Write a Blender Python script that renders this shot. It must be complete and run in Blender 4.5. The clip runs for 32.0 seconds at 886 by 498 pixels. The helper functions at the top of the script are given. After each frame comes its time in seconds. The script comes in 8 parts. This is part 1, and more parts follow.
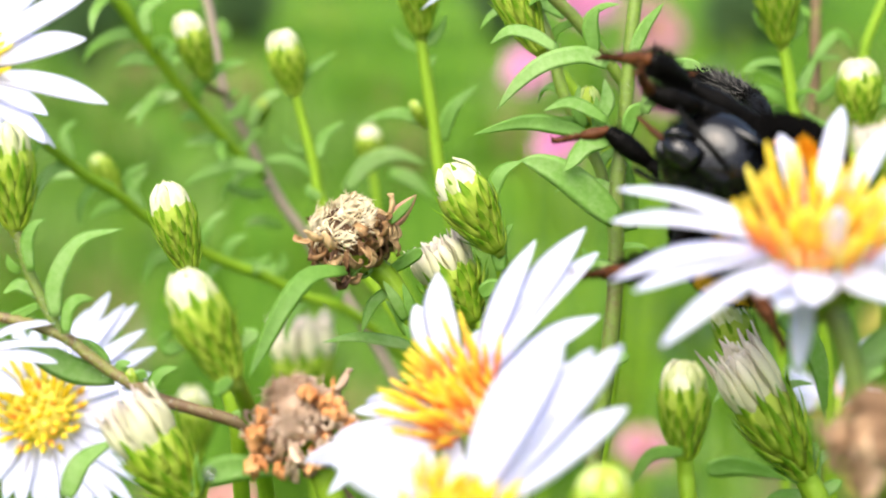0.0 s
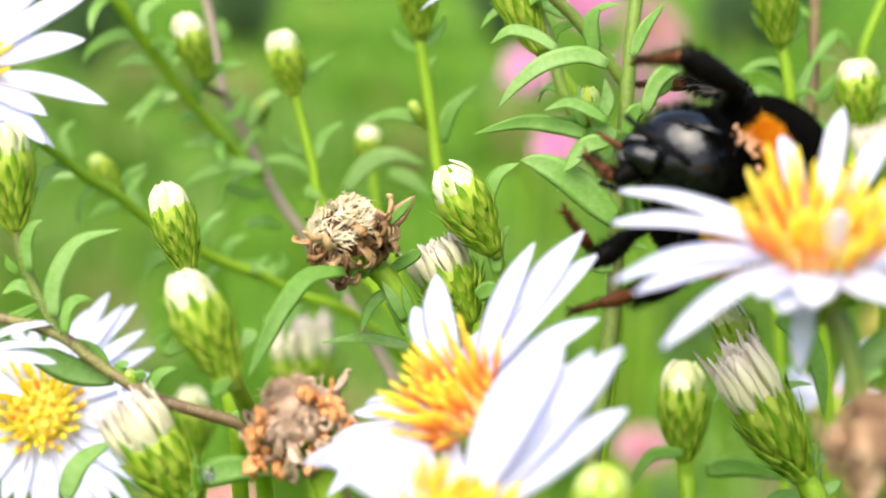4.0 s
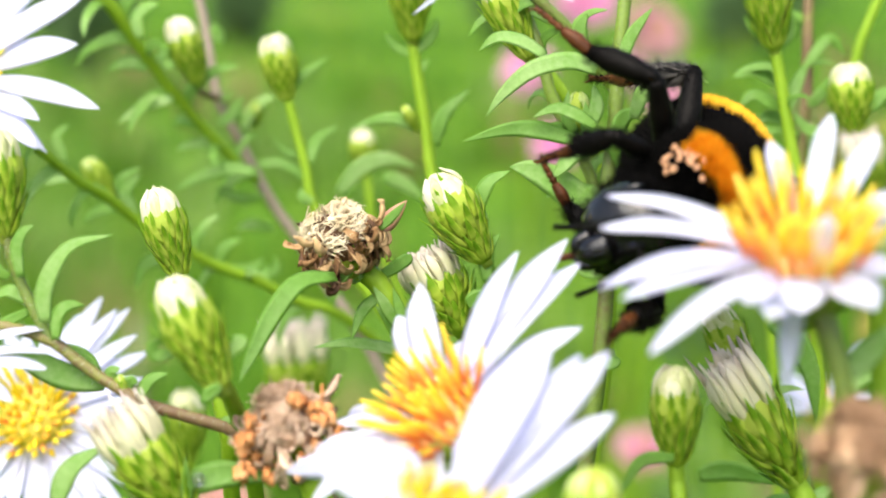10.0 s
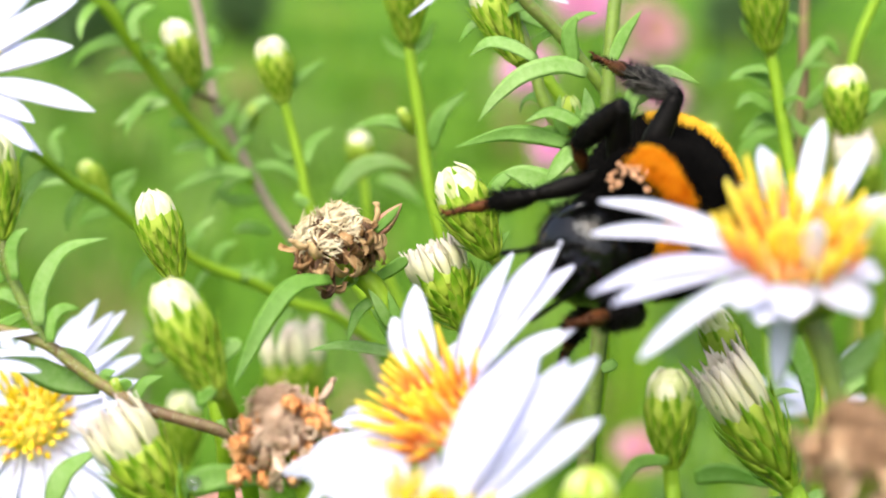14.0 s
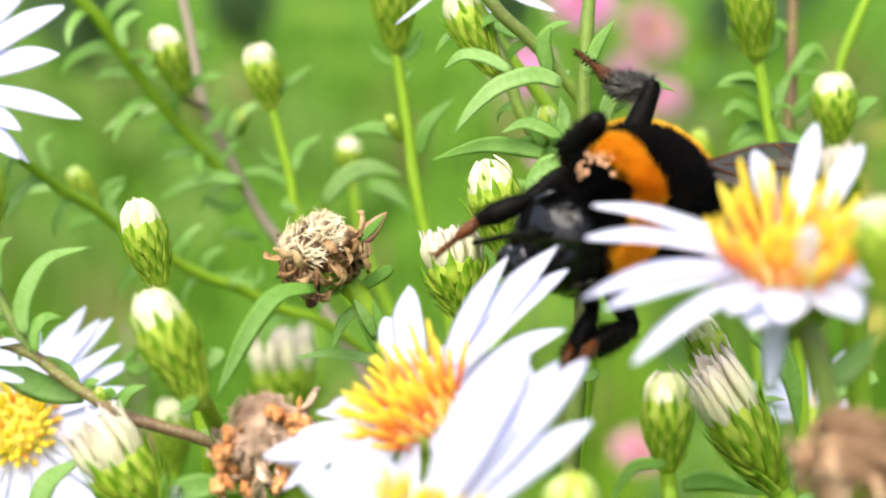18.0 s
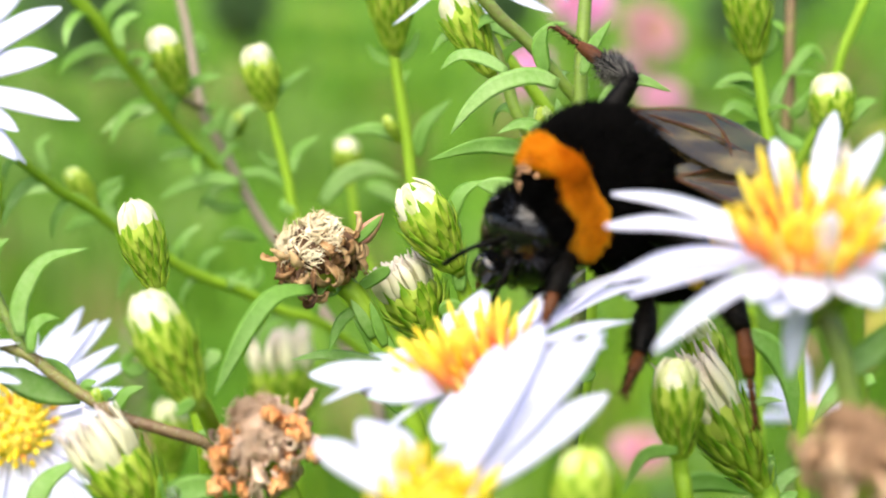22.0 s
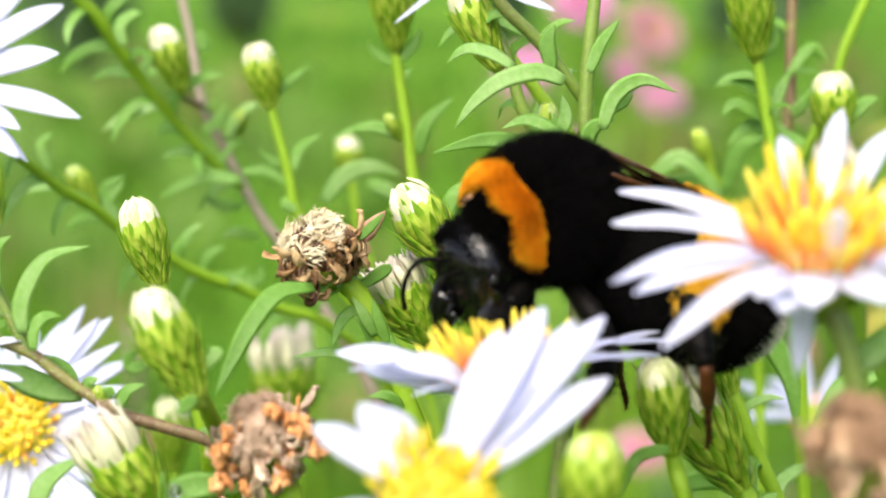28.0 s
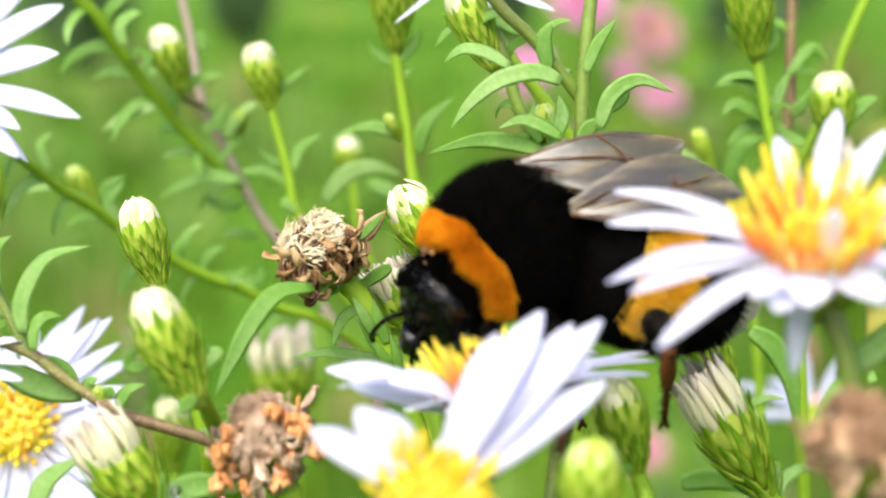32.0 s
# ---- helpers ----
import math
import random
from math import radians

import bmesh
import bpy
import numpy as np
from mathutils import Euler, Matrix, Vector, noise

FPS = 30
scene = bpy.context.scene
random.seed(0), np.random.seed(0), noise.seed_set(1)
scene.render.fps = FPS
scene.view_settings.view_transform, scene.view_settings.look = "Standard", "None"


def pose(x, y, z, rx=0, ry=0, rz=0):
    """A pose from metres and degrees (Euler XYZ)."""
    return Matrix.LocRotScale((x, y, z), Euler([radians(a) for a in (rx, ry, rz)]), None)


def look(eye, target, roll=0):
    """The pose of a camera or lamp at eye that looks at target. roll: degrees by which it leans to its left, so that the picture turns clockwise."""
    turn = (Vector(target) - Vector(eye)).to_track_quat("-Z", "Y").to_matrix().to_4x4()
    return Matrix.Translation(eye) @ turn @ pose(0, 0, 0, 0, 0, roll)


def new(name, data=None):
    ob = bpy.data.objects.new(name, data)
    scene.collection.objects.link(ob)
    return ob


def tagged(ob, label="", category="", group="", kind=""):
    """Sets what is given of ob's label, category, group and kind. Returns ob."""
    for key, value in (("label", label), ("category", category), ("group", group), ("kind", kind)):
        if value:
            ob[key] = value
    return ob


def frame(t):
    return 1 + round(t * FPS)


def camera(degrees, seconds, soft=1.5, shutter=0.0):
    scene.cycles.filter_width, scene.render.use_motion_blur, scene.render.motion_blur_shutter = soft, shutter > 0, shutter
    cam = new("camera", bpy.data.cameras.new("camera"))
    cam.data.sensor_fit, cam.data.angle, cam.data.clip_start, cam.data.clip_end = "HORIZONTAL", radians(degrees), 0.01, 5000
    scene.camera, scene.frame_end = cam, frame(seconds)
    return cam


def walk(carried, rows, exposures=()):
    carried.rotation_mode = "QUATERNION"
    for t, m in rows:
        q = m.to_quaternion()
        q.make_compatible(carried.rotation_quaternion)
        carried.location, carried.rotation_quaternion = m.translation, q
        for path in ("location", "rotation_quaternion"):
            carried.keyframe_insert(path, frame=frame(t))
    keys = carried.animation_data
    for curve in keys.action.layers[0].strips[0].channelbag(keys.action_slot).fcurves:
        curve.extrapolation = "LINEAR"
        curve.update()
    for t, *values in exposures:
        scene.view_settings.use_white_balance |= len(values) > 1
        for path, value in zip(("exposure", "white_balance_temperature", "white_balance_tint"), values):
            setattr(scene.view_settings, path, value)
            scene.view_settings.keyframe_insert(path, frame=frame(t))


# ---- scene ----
cam = camera(30, 32.0, 2.0)
cam.data.dof.use_dof, cam.data.dof.focus_distance, cam.data.dof.aperture_fstop = True, 0.12, 27
PATH = [
    (0.0, pose(0.000000, 0.000000, 0.750000, 78, 0, 0)),
    (0.5, pose(0.000082, 0.000009, 0.750040, 78, 0, 0)),
    (1.0, pose(-0.000123, -0.000017, 0.749920, 78, 0, 0)),
    (1.5, pose(-0.000021, 0.000000, 0.750000, 78, 0, 0)),
    (2.0, pose(-0.000123, -0.000009, 0.749960, 78, 0, 0)),
    (2.5, pose(-0.000021, 0.000000, 0.750000, 78, 0, 0)),
    (3.0, pose(-0.000021, 0.000000, 0.750000, 78, 0, 0)),
    (3.5, pose(0.000041, 0.000009, 0.750040, 78, 0, 0)),
    (5.5, pose(0.000103, 0.000009, 0.750040, 78, 0, 0)),
    (6.0, pose(-0.000041, -0.000017, 0.749920, 78, 0, 0)),
    (6.5, pose(0.000185, 0.000026, 0.750120, 78, 0, 0)),
    (7.0, pose(0.000185, 0.000026, 0.750120, 78, 0, 0)),
    (7.5, pose(0.000349, 0.000051, 0.750241, 78, 0, 0)),
    (8.0, pose(0.000431, 0.000051, 0.750241, 78, 0, 0)),
    (8.5, pose(0.000308, 0.000043, 0.750201, 78, 0, 0)),
    (9.0, pose(0.000492, 0.000068, 0.750321, 78, 0, 0)),
    (9.5, pose(0.000431, 0.000055, 0.750261, 78, 0, 0)),
    (10.0, pose(0.000697, 0.000085, 0.750401, 78, 0, 0)),
    (10.5, pose(0.000677, 0.000081, 0.750381, 78, 0, 0)),
    (11.0, pose(0.000779, 0.000085, 0.750401, 78, 0, 0)),
    (11.5, pose(0.000697, 0.000081, 0.750381, 78, 0, 0)),
    (12.0, pose(0.000738, 0.000094, 0.750441, 78, 0, 0)),
    (12.5, pose(0.000738, 0.000085, 0.750401, 78, 0, 0)),
    (13.0, pose(0.000861, 0.000115, 0.750542, 78, 0, 0)),
    (13.5, pose(0.000984, 0.000128, 0.750602, 78, 0, 0)),
    (14.0, pose(0.001046, 0.000128, 0.750602, 78, 0, 0)),
    (14.5, pose(0.001087, 0.000136, 0.750642, 78, 0, 0)),
    (16.5, pose(0.001764, 0.000209, 0.750983, 78, 0, 0)),
    (17.0, pose(0.002051, 0.000247, 0.751163, 78, 0, 0)),
    (17.5, pose(0.002051, 0.000243, 0.751143, 78, 0, 0)),
    (18.0, pose(0.002133, 0.000256, 0.751203, 78, 0, 0)),
    (18.5, pose(0.002133, 0.000252, 0.751183, 78, 0, 0)),
    (19.0, pose(0.002215, 0.000252, 0.751183, 78, 0, 0)),
    (19.5, pose(0.002215, 0.000256, 0.751203, 78, 0, 0)),
    (20.0, pose(0.002379, 0.000273, 0.751284, 78, 0, 0)),
    (20.5, pose(0.002297, 0.000260, 0.751224, 78, 0, 0)),
    (21.0, pose(0.002420, 0.000281, 0.751324, 78, 0, 0)),
    (21.5, pose(0.002543, 0.000290, 0.751364, 78, 0, 0)),
    (22.0, pose(0.002338, 0.000273, 0.751284, 78, 0, 0)),
    (22.5, pose(0.002256, 0.000264, 0.751244, 78, 0, 0)),
    (23.0, pose(0.002379, 0.000277, 0.751304, 78, 0, 0)),
    (23.5, pose(0.002420, 0.000290, 0.751364, 78, 0, 0)),
    (24.0, pose(0.002543, 0.000294, 0.751384, 78, 0, 0)),
    (24.5, pose(0.002297, 0.000273, 0.751284, 78, 0, 0)),
    (25.0, pose(0.002112, 0.000226, 0.751063, 78, 0, 0)),
    (25.5, pose(0.002256, 0.000252, 0.751183, 78, 0, 0)),
    (27.5, pose(0.002174, 0.000239, 0.751123, 78, 0, 0)),
    (28.0, pose(0.002215, 0.000239, 0.751123, 78, 0, 0)),
    (28.5, pose(0.002215, 0.000234, 0.751103, 78, 0, 0)),
    (29.0, pose(0.002215, 0.000239, 0.751123, 78, 0, 0)),
    (29.5, pose(0.002215, 0.000247, 0.751163, 78, 0, 0)),
    (30.0, pose(0.002194, 0.000243, 0.751143, 78, 0, 0)),
    (30.5, pose(0.002215, 0.000247, 0.751163, 78, 0, 0)),
    (31.0, pose(0.002215, 0.000247, 0.751163, 78, 0, 0)),
    (31.5, pose(0.002235, 0.000252, 0.751183, 78, 0, 0)),
    (32.0, pose(0.002215, 0.000239, 0.751123, 78, 0, 0)),
]

walk(cam, PATH)

# ---- light: a bright, thinly overcast day ----
world = bpy.data.worlds.new("world")
scene.world = world
world.use_nodes = True
sky = world.node_tree.nodes.new("ShaderNodeTexSky")
sky.sky_type, sky.sun_disc = "NISHITA", False
sky.air_density, sky.dust_density, sky.ozone_density = 1.0, 5.0, 0.6
SUN_UP, SUN_ROUND = radians(58), radians(205)
sky.sun_elevation, sky.sun_rotation = SUN_UP, SUN_ROUND
backg = world.node_tree.nodes["Background"]
world.node_tree.links.new(sky.outputs[0], backg.inputs[0])
backg.inputs[1].default_value = 0.15
sun = new("sun", bpy.data.lights.new("sun", "SUN"))
sun.data.energy, sun.data.angle, sun.data.color = 2.6, radians(65), (1.0, 0.975, 0.90)
toward = Vector((math.sin(SUN_ROUND) * math.cos(SUN_UP), math.cos(SUN_ROUND) * math.cos(SUN_UP), math.sin(SUN_UP)))
sun.matrix_world = look(toward, (0, 0, 0))
scene.view_settings.exposure = 0.97


# ---- materials ----
def material(name, stops, scale=400.0, rough=0.5, bump=0.15, detail_scale=None, through_light=0.0, metal=0.0, spread=0.15,
             sheen=0.0, spec=0.5, coat=0.0, stretch=(1, 1, 1)):
    """Colour ramp over two scales of noise, a random tone for each object, fine relief; through_light lets light pass."""
    m = bpy.data.materials.new(name)
    m.use_nodes = True
    nt = m.node_tree
    n, l = nt.nodes, nt.links
    b = n["Principled BSDF"]
    tc = n.new("ShaderNodeTexCoord")
    mp = n.new("ShaderNodeMapping")
    mp.inputs["Scale"].default_value = stretch
    l.new(tc.outputs["Object"], mp.inputs[0])
    big, fine = n.new("ShaderNodeTexNoise"), n.new("ShaderNodeTexNoise")
    big.inputs["Scale"].default_value = scale
    big.inputs["Detail"].default_value = 3
    fine.inputs["Scale"].default_value = detail_scale or scale * 6
    fine.inputs["Detail"].default_value = 2
    for t in (big, fine):
        l.new(mp.outputs[0], t.inputs["Vector"])
    info = n.new("ShaderNodeObjectInfo")
    add = n.new("ShaderNodeMath")
    add.operation = "MULTIPLY_ADD"
    add.inputs[1].default_value = spread
    l.new(info.outputs["Random"], add.inputs[0])
    mixf = n.new("ShaderNodeMath")
    mixf.operation = "MULTIPLY_ADD"
    mixf.inputs[1].default_value = 0.4
    l.new(fine.outputs[0], mixf.inputs[0])
    half = n.new("ShaderNodeMath")
    half.operation = "MULTIPLY_ADD"
    half.inputs[1].default_value = 0.9
    half.inputs[2].default_value = -0.15 - spread / 2
    l.new(big.outputs[0], half.inputs[0])
    l.new(half.outputs[0], mixf.inputs[2])
    l.new(mixf.outputs[0], add.inputs[2])
    ramp = n.new("ShaderNodeValToRGB")
    for i, (p, c) in enumerate(stops):
        e = ramp.color_ramp.elements[i] if i < 2 else ramp.color_ramp.elements.new(p)
        e.position, e.color = p, (*c, 1)
    l.new(add.outputs[0], ramp.inputs[0])
    l.new(ramp.outputs[0], b.inputs["Base Color"])
    b.inputs["Roughness"].default_value = rough
    b.inputs["Metallic"].default_value = metal
    b.inputs["Specular IOR Level"].default_value = spec
    b.inputs["Coat Weight"].default_value = coat
    b.inputs["Sheen Weight"].default_value = sheen
    if bump:
        bp = n.new("ShaderNodeBump")
        bp.inputs["Strength"].default_value = bump
        bp.inputs["Distance"].default_value = 0.0002
        l.new(fine.outputs[0], bp.inputs["Height"])
        l.new(bp.outputs[0], b.inputs["Normal"])
    if through_light:
        tr = n.new("ShaderNodeBsdfTranslucent")
        l.new(ramp.outputs[0], tr.inputs[0])
        mx = n.new("ShaderNodeMixShader")
        mx.inputs[0].default_value = through_light
        l.new(b.outputs[0], mx.inputs[1])
        l.new(tr.outputs[0], mx.inputs[2])
        l.new(mx.outputs[0], n["Material Output"].inputs[0])
    return m


M_PETAL = material("petal", [(0.2, (0.75, 0.76, 0.96)), (0.8, (0.88, 0.89, 0.98))], 120, 0.55, 0.2, 2500, 0.6, stretch=(1, 1, 0.3))
M_TIP = material("bud_petal", [(0.2, (0.52, 0.58, 0.22)), (0.45, (0.73, 0.73, 0.46)), (0.95, (0.86, 0.84, 0.69))], 500, 0.6, 0.25, 3000, 0.3, spread=0.5, stretch=(2, 2, 0.4))
M_DISC = material("floret_yellow", [(0.15, (0.95, 0.76, 0.05)), (0.5, (0.96, 0.84, 0.10)), (0.9, (0.96, 0.91, 0.30))], 800, 0.5, 0.2, 4000, 0.55, spread=0.5)
M_LEAF = material("leaf", [(0.15, (0.15, 0.33, 0.035)), (0.5, (0.22, 0.44, 0.07)), (0.9, (0.40, 0.59, 0.21))], 250, 0.5, 0.3, 2200, 0.5, spread=0.4)
def bract_material():
    """Pale yellow-green bract with a dark green spindle-shaped mark towards its tip."""
    m = material("bract", [(0.15, (0.40, 0.57, 0.03)), (0.9, (0.62, 0.74, 0.12))], 600, 0.5, 0.2, 3000, 0.42, spread=0.4, spec=0.2)
    n, l = m.node_tree.nodes, m.node_tree.links

    def math_node(op, a, b, c=None):
        k = n.new("ShaderNodeMath")
        k.operation, k.use_clamp = op, False
        for i, q in enumerate((a, b, c)):
            if isinstance(q, (int, float)):
                k.inputs[i].default_value = q
            elif q is not None:
                l.new(q, k.inputs[i])
        return k.outputs[0]

    sep = n.new("ShaderNodeSeparateXYZ")
    l.new(n["Texture Coordinate"].outputs["Object"], sep.inputs[0])
    wob = math_node("MULTIPLY_ADD", n["Noise Texture"].outputs[0], 0.5, -0.25)
    high = math_node("ADD", math_node("MULTIPLY", sep.outputs[2], 1 / 0.0025), wob)
    rise = math_node("MULTIPLY_ADD", high, 4.0, -1.35)
    rise.node.use_clamp = True
    side = math_node("MULTIPLY_ADD", math_node("ABSOLUTE", sep.outputs[1], 0.0), -1 / 0.00016, 1.75)
    side.node.use_clamp = True
    mark = math_node("MULTIPLY", rise, side)
    mx = n.new("ShaderNodeMix")
    mx.data_type = "RGBA"
    l.new(mark, mx.inputs[0])
    l.new(n["Color Ramp"].outputs[0], mx.inputs[6])
    mx.inputs[7].default_value = (0.19, 0.37, 0.015, 1)
    for k in list(l):
        if k.to_socket.name in ("Base Color", "Color") and k.from_node.name == "Color Ramp" and k.to_node != mx:
            l.new(mx.outputs[2], k.to_socket)
    return m


M_BRACT = bract_material()
M_WATER = bpy.data.materials.new("water")
M_WATER.use_nodes = True
M_WATER.node_tree.nodes["Principled BSDF"].inputs["Transmission Weight"].default_value = 1.0
M_WATER.node_tree.nodes["Principled BSDF"].inputs["Roughness"].default_value = 0.02
M_WATER.node_tree.nodes["Principled BSDF"].inputs["IOR"].default_value = 1.33
M_BUD = material("bud_skin", [(0.15, (0.34, 0.48, 0.04)), (0.9, (0.52, 0.62, 0.11))], 600, 0.5, 0.2, 3000, 0.3, spec=0.2)

M_STEM = material("green_stem", [(0.15, (0.20, 0.36, 0.014)), (0.6, (0.29, 0.47, 0.028)), (0.9, (0.38, 0.52, 0.08))], 180, 0.45, 0.35, 2500, 0.3, spec=0.25)
M_STEM_DARK = material("brownish_green_stem", [(0.2, (0.19, 0.31, 0.025)), (0.5, (0.13, 0.19, 0.03)), (0.8, (0.12, 0.06, 0.035))], 110, 0.5, 0.35, 2500)
M_STEM_RED = material("purple_stem", [(0.2, (0.21, 0.31, 0.03)), (0.45, (0.17, 0.12, 0.045)), (0.75, (0.11, 0.035, 0.03))], 160, 0.55, 0.35, 2500)
M_STEM_WOOD = material("woody_stem", [(0.2, (0.20, 0.17, 0.10)), (0.8, (0.38, 0.29, 0.25))], 160, 0.7, 0.4, 1800)
M_DEAD = material("dry_petal", [(0.15, (0.09, 0.04, 0.014)), (0.45, (0.27, 0.14, 0.05)), (0.9, (0.52, 0.36, 0.17))], 500, 0.75, 0.4, 2500, 0.12, spread=0.8)
M_STRAW = material("straw_pappus", [(0.2, (0.42, 0.28, 0.10)), (0.7, (0.88, 0.79, 0.56))], 600, 0.7, 0.3, 3000, 0.2, spread=0.4)
M_RUST = material("rusty_clump", [(0.15, (0.40, 0.14, 0.04)), (0.5, (0.66, 0.28, 0.09)), (0.9, (0.80, 0.45, 0.21))], 500, 0.85, 0.6, 2500, spread=0.4)
M_RUST_STRAW = material("rusty_pappus", [(0.2, (0.46, 0.30, 0.19)), (0.8, (0.84, 0.66, 0.50))], 600, 0.7, 0.3, 3000, 0.2, spread=0.4)
M_HAIR = material("stem_hair", [(0.2, (0.55, 0.58, 0.48)), (0.8, (0.80, 0.82, 0.74))], 400, 0.6, 0.0, 2500, 0.3)
M_BROWN = material("brown_seedhead", [(0.15, (0.17, 0.09, 0.045)), (0.5, (0.36, 0.22, 0.12)), (0.9, (0.56, 0.40, 0.25))], 400, 0.85, 0.6, 2500, spread=0.5)
M_BLACK = material("bee_shell", [(0.2, (0.002, 0.002, 0.0022)), (0.9, (0.006, 0.0055, 0.0055))], 500, 0.13, 0.04, 3000, spec=0.5)
M_FUR = material("black_fur", [(0.2, (0.002, 0.002, 0.002)), (0.9, (0.006, 0.0055, 0.005))], 500, 0.95, 0.0, 4000, spec=0.02)
M_FUR_GOLD = material("orange_fur", [(0.25, (0.40, 0.11, 0.003)), (0.5, (0.80, 0.32, 0.008)), (0.72, (0.97, 0.56, 0.03))], 450, 0.85, 0.0, 4000, 0.15, spec=0.1)
M_FUR_YELLOW = material("yellow_fur", [(0.2, (0.62, 0.30, 0.01)), (0.9, (0.90, 0.56, 0.05))], 600, 0.85, 0.0, 4000, 0.2, spec=0.1)
M_FUR_WHITE = material("pale_fur", [(0.2, (0.55, 0.50, 0.40)), (0.9, (0.75, 0.70, 0.60))], 600, 0.8, 0.0, 4000, 0.2, spec=0.2)
M_LEG = material("bee_leg", [(0.2, (0.0015, 0.0014, 0.0013)), (0.9, (0.005, 0.004, 0.003))], 500, 0.5, 0.3, 4000, spec=0.07)
M_FUR_GREY = material("grey_fringe", [(0.2, (0.09, 0.085, 0.078)), (0.9, (0.32, 0.30, 0.27))], 500, 0.9, 0.0, 4000, spec=0.05)
M_TARSUS = material("bee_tarsus", [(0.2, (0.03, 0.010, 0.003)), (0.9, (0.15, 0.05, 0.014))], 500, 0.45, 0.3, 4000, spec=0.15)
M_MITE = material("mite", [(0.2, (0.45, 0.21, 0.09)), (0.9, (0.68, 0.40, 0.23))], 900, 0.35, 0.1, 4000)
M_PINK = material("pink_petal", [(0.2, (0.55, 0.14, 0.38)), (0.6, (0.76, 0.30, 0.56)), (0.9, (0.86, 0.52, 0.70))], 60, 0.55, 0.2, 900, 0.3, spread=0.4)
M_DUSKY = material("dusky_pink_petal", [(0.2, (0.40, 0.13, 0.25)), (0.8, (0.66, 0.37, 0.47))], 60, 0.6, 0.2, 900, 0.3, spread=0.4)
M_BLUSH = material("blushing_leaf", [(0.2, (0.62, 0.22, 0.17)), (0.5, (0.66, 0.34, 0.24)), (0.8, (0.40, 0.52, 0.10))], 250, 0.6, 0.2, 2000, 0.3)
M_SALMON = material("salmon_petal", [(0.2, (0.36, 0.14, 0.11)), (0.8, (0.60, 0.38, 0.30))], 60, 0.6, 0.2, 900, 0.3, spread=0.4)
M_YELLOWLEAF = material("yellowing_leaf", [(0.2, (0.35, 0.34, 0.05)), (0.8, (0.60, 0.52, 0.10))], 60, 0.6, 0.2, 900, 0.3, spread=0.3)
M_GRASS = material("grass", [(0.28, (0.046, 0.115, 0.009)), (0.45, (0.092, 0.208, 0.015)), (0.62, (0.155, 0.305, 0.027)), (0.8, (0.25, 0.29, 0.05))], 2.2, 0.6, 0.0, 9, 0.3, spread=0.0, spec=0.1)
M_MEADOW = material("meadow_grass", [(0.3, (0.16, 0.28, 0.05)), (0.55, (0.22, 0.36, 0.08)), (0.8, (0.34, 0.42, 0.17))], 3.0, 0.6, 0.0, 9, 0.3, spread=0.0, spec=0.1)
M_HAY = material("dry_grass", [(0.3, (0.20, 0.20, 0.06)), (0.8, (0.36, 0.30, 0.13))], 3.0, 0.7, 0.0, 9, 0.3, spread=0.0, spec=0.1)
M_SHRUB = material("shrub_leaf", [(0.2, (0.03, 0.08, 0.02)), (0.8, (0.10, 0.19, 0.05))], 20, 0.55, 0.2, 300, 0.2, spread=0.3)
M_BARK = material("bark", [(0.2, (0.07, 0.05, 0.035)), (0.8, (0.16, 0.12, 0.09))], 30, 0.85, 0.5, 300)


def ground_material():
    m = bpy.data.materials.new("lawn")
    m.use_nodes = True
    n, l = m.node_tree.nodes, m.node_tree.links
    b = n["Principled BSDF"]
    tc = n.new("ShaderNodeTexCoord")
    a, c, d = (n.new("ShaderNodeTexNoise") for _ in range(3))
    for t, s in ((a, 0.6), (c, 1.7), (d, 90)):
        t.inputs["Scale"].default_value = s
        t.inputs["Detail"].default_value = 4 if t == d else 2
        l.new(tc.outputs["Object"], t.inputs["Vector"])
    r1 = n.new("ShaderNodeValToRGB")
    for i, (p, col) in enumerate([(0.36, (0.045, 0.105, 0.011)), (0.46, (0.070, 0.165, 0.015)), (0.55, (0.096, 0.210, 0.020)), (0.66, (0.150, 0.200, 0.032))]):
        e = r1.color_ramp.elements[i] if i < 2 else r1.color_ramp.elements.new(p)
        e.position, e.color = p, (*col, 1)
    mix = n.new("ShaderNodeMath")
    mix.operation = "MULTIPLY_ADD"
    mix.inputs[1].default_value = 0.5
    l.new(c.outputs[0], mix.inputs[0])
    h = n.new("ShaderNodeMath")
    h.operation = "MULTIPLY"
    h.inputs[1].default_value = 0.5
    l.new(a.outputs[0], h.inputs[0])
    l.new(h.outputs[0], mix.inputs[2])
    l.new(mix.outputs[0], r1.inputs[0])
    l.new(r1.outputs[0], b.inputs["Base Color"])
    b.inputs["Roughness"].default_value = 0.85
    b.inputs["Specular IOR Level"].default_value = 0.02
    bp = n.new("ShaderNodeBump")
    bp.inputs["Strength"].default_value = 0.6
    bp.inputs["Distance"].default_value = 0.03
    l.new(d.outputs[0], bp.inputs["Height"])
    l.new(bp.outputs[0], b.inputs["Normal"])
    return m


M_LAWN = ground_material()

# ---- mesh helpers; lengths in millimetres ----
MM = 0.001
rnd = random.Random(11)


def at(x, y, z, rx=0, ry=0, rz=0):
    """A pose from millimetres and degrees."""
    return pose(x * MM, y * MM, z * MM, rx, ry, rz)


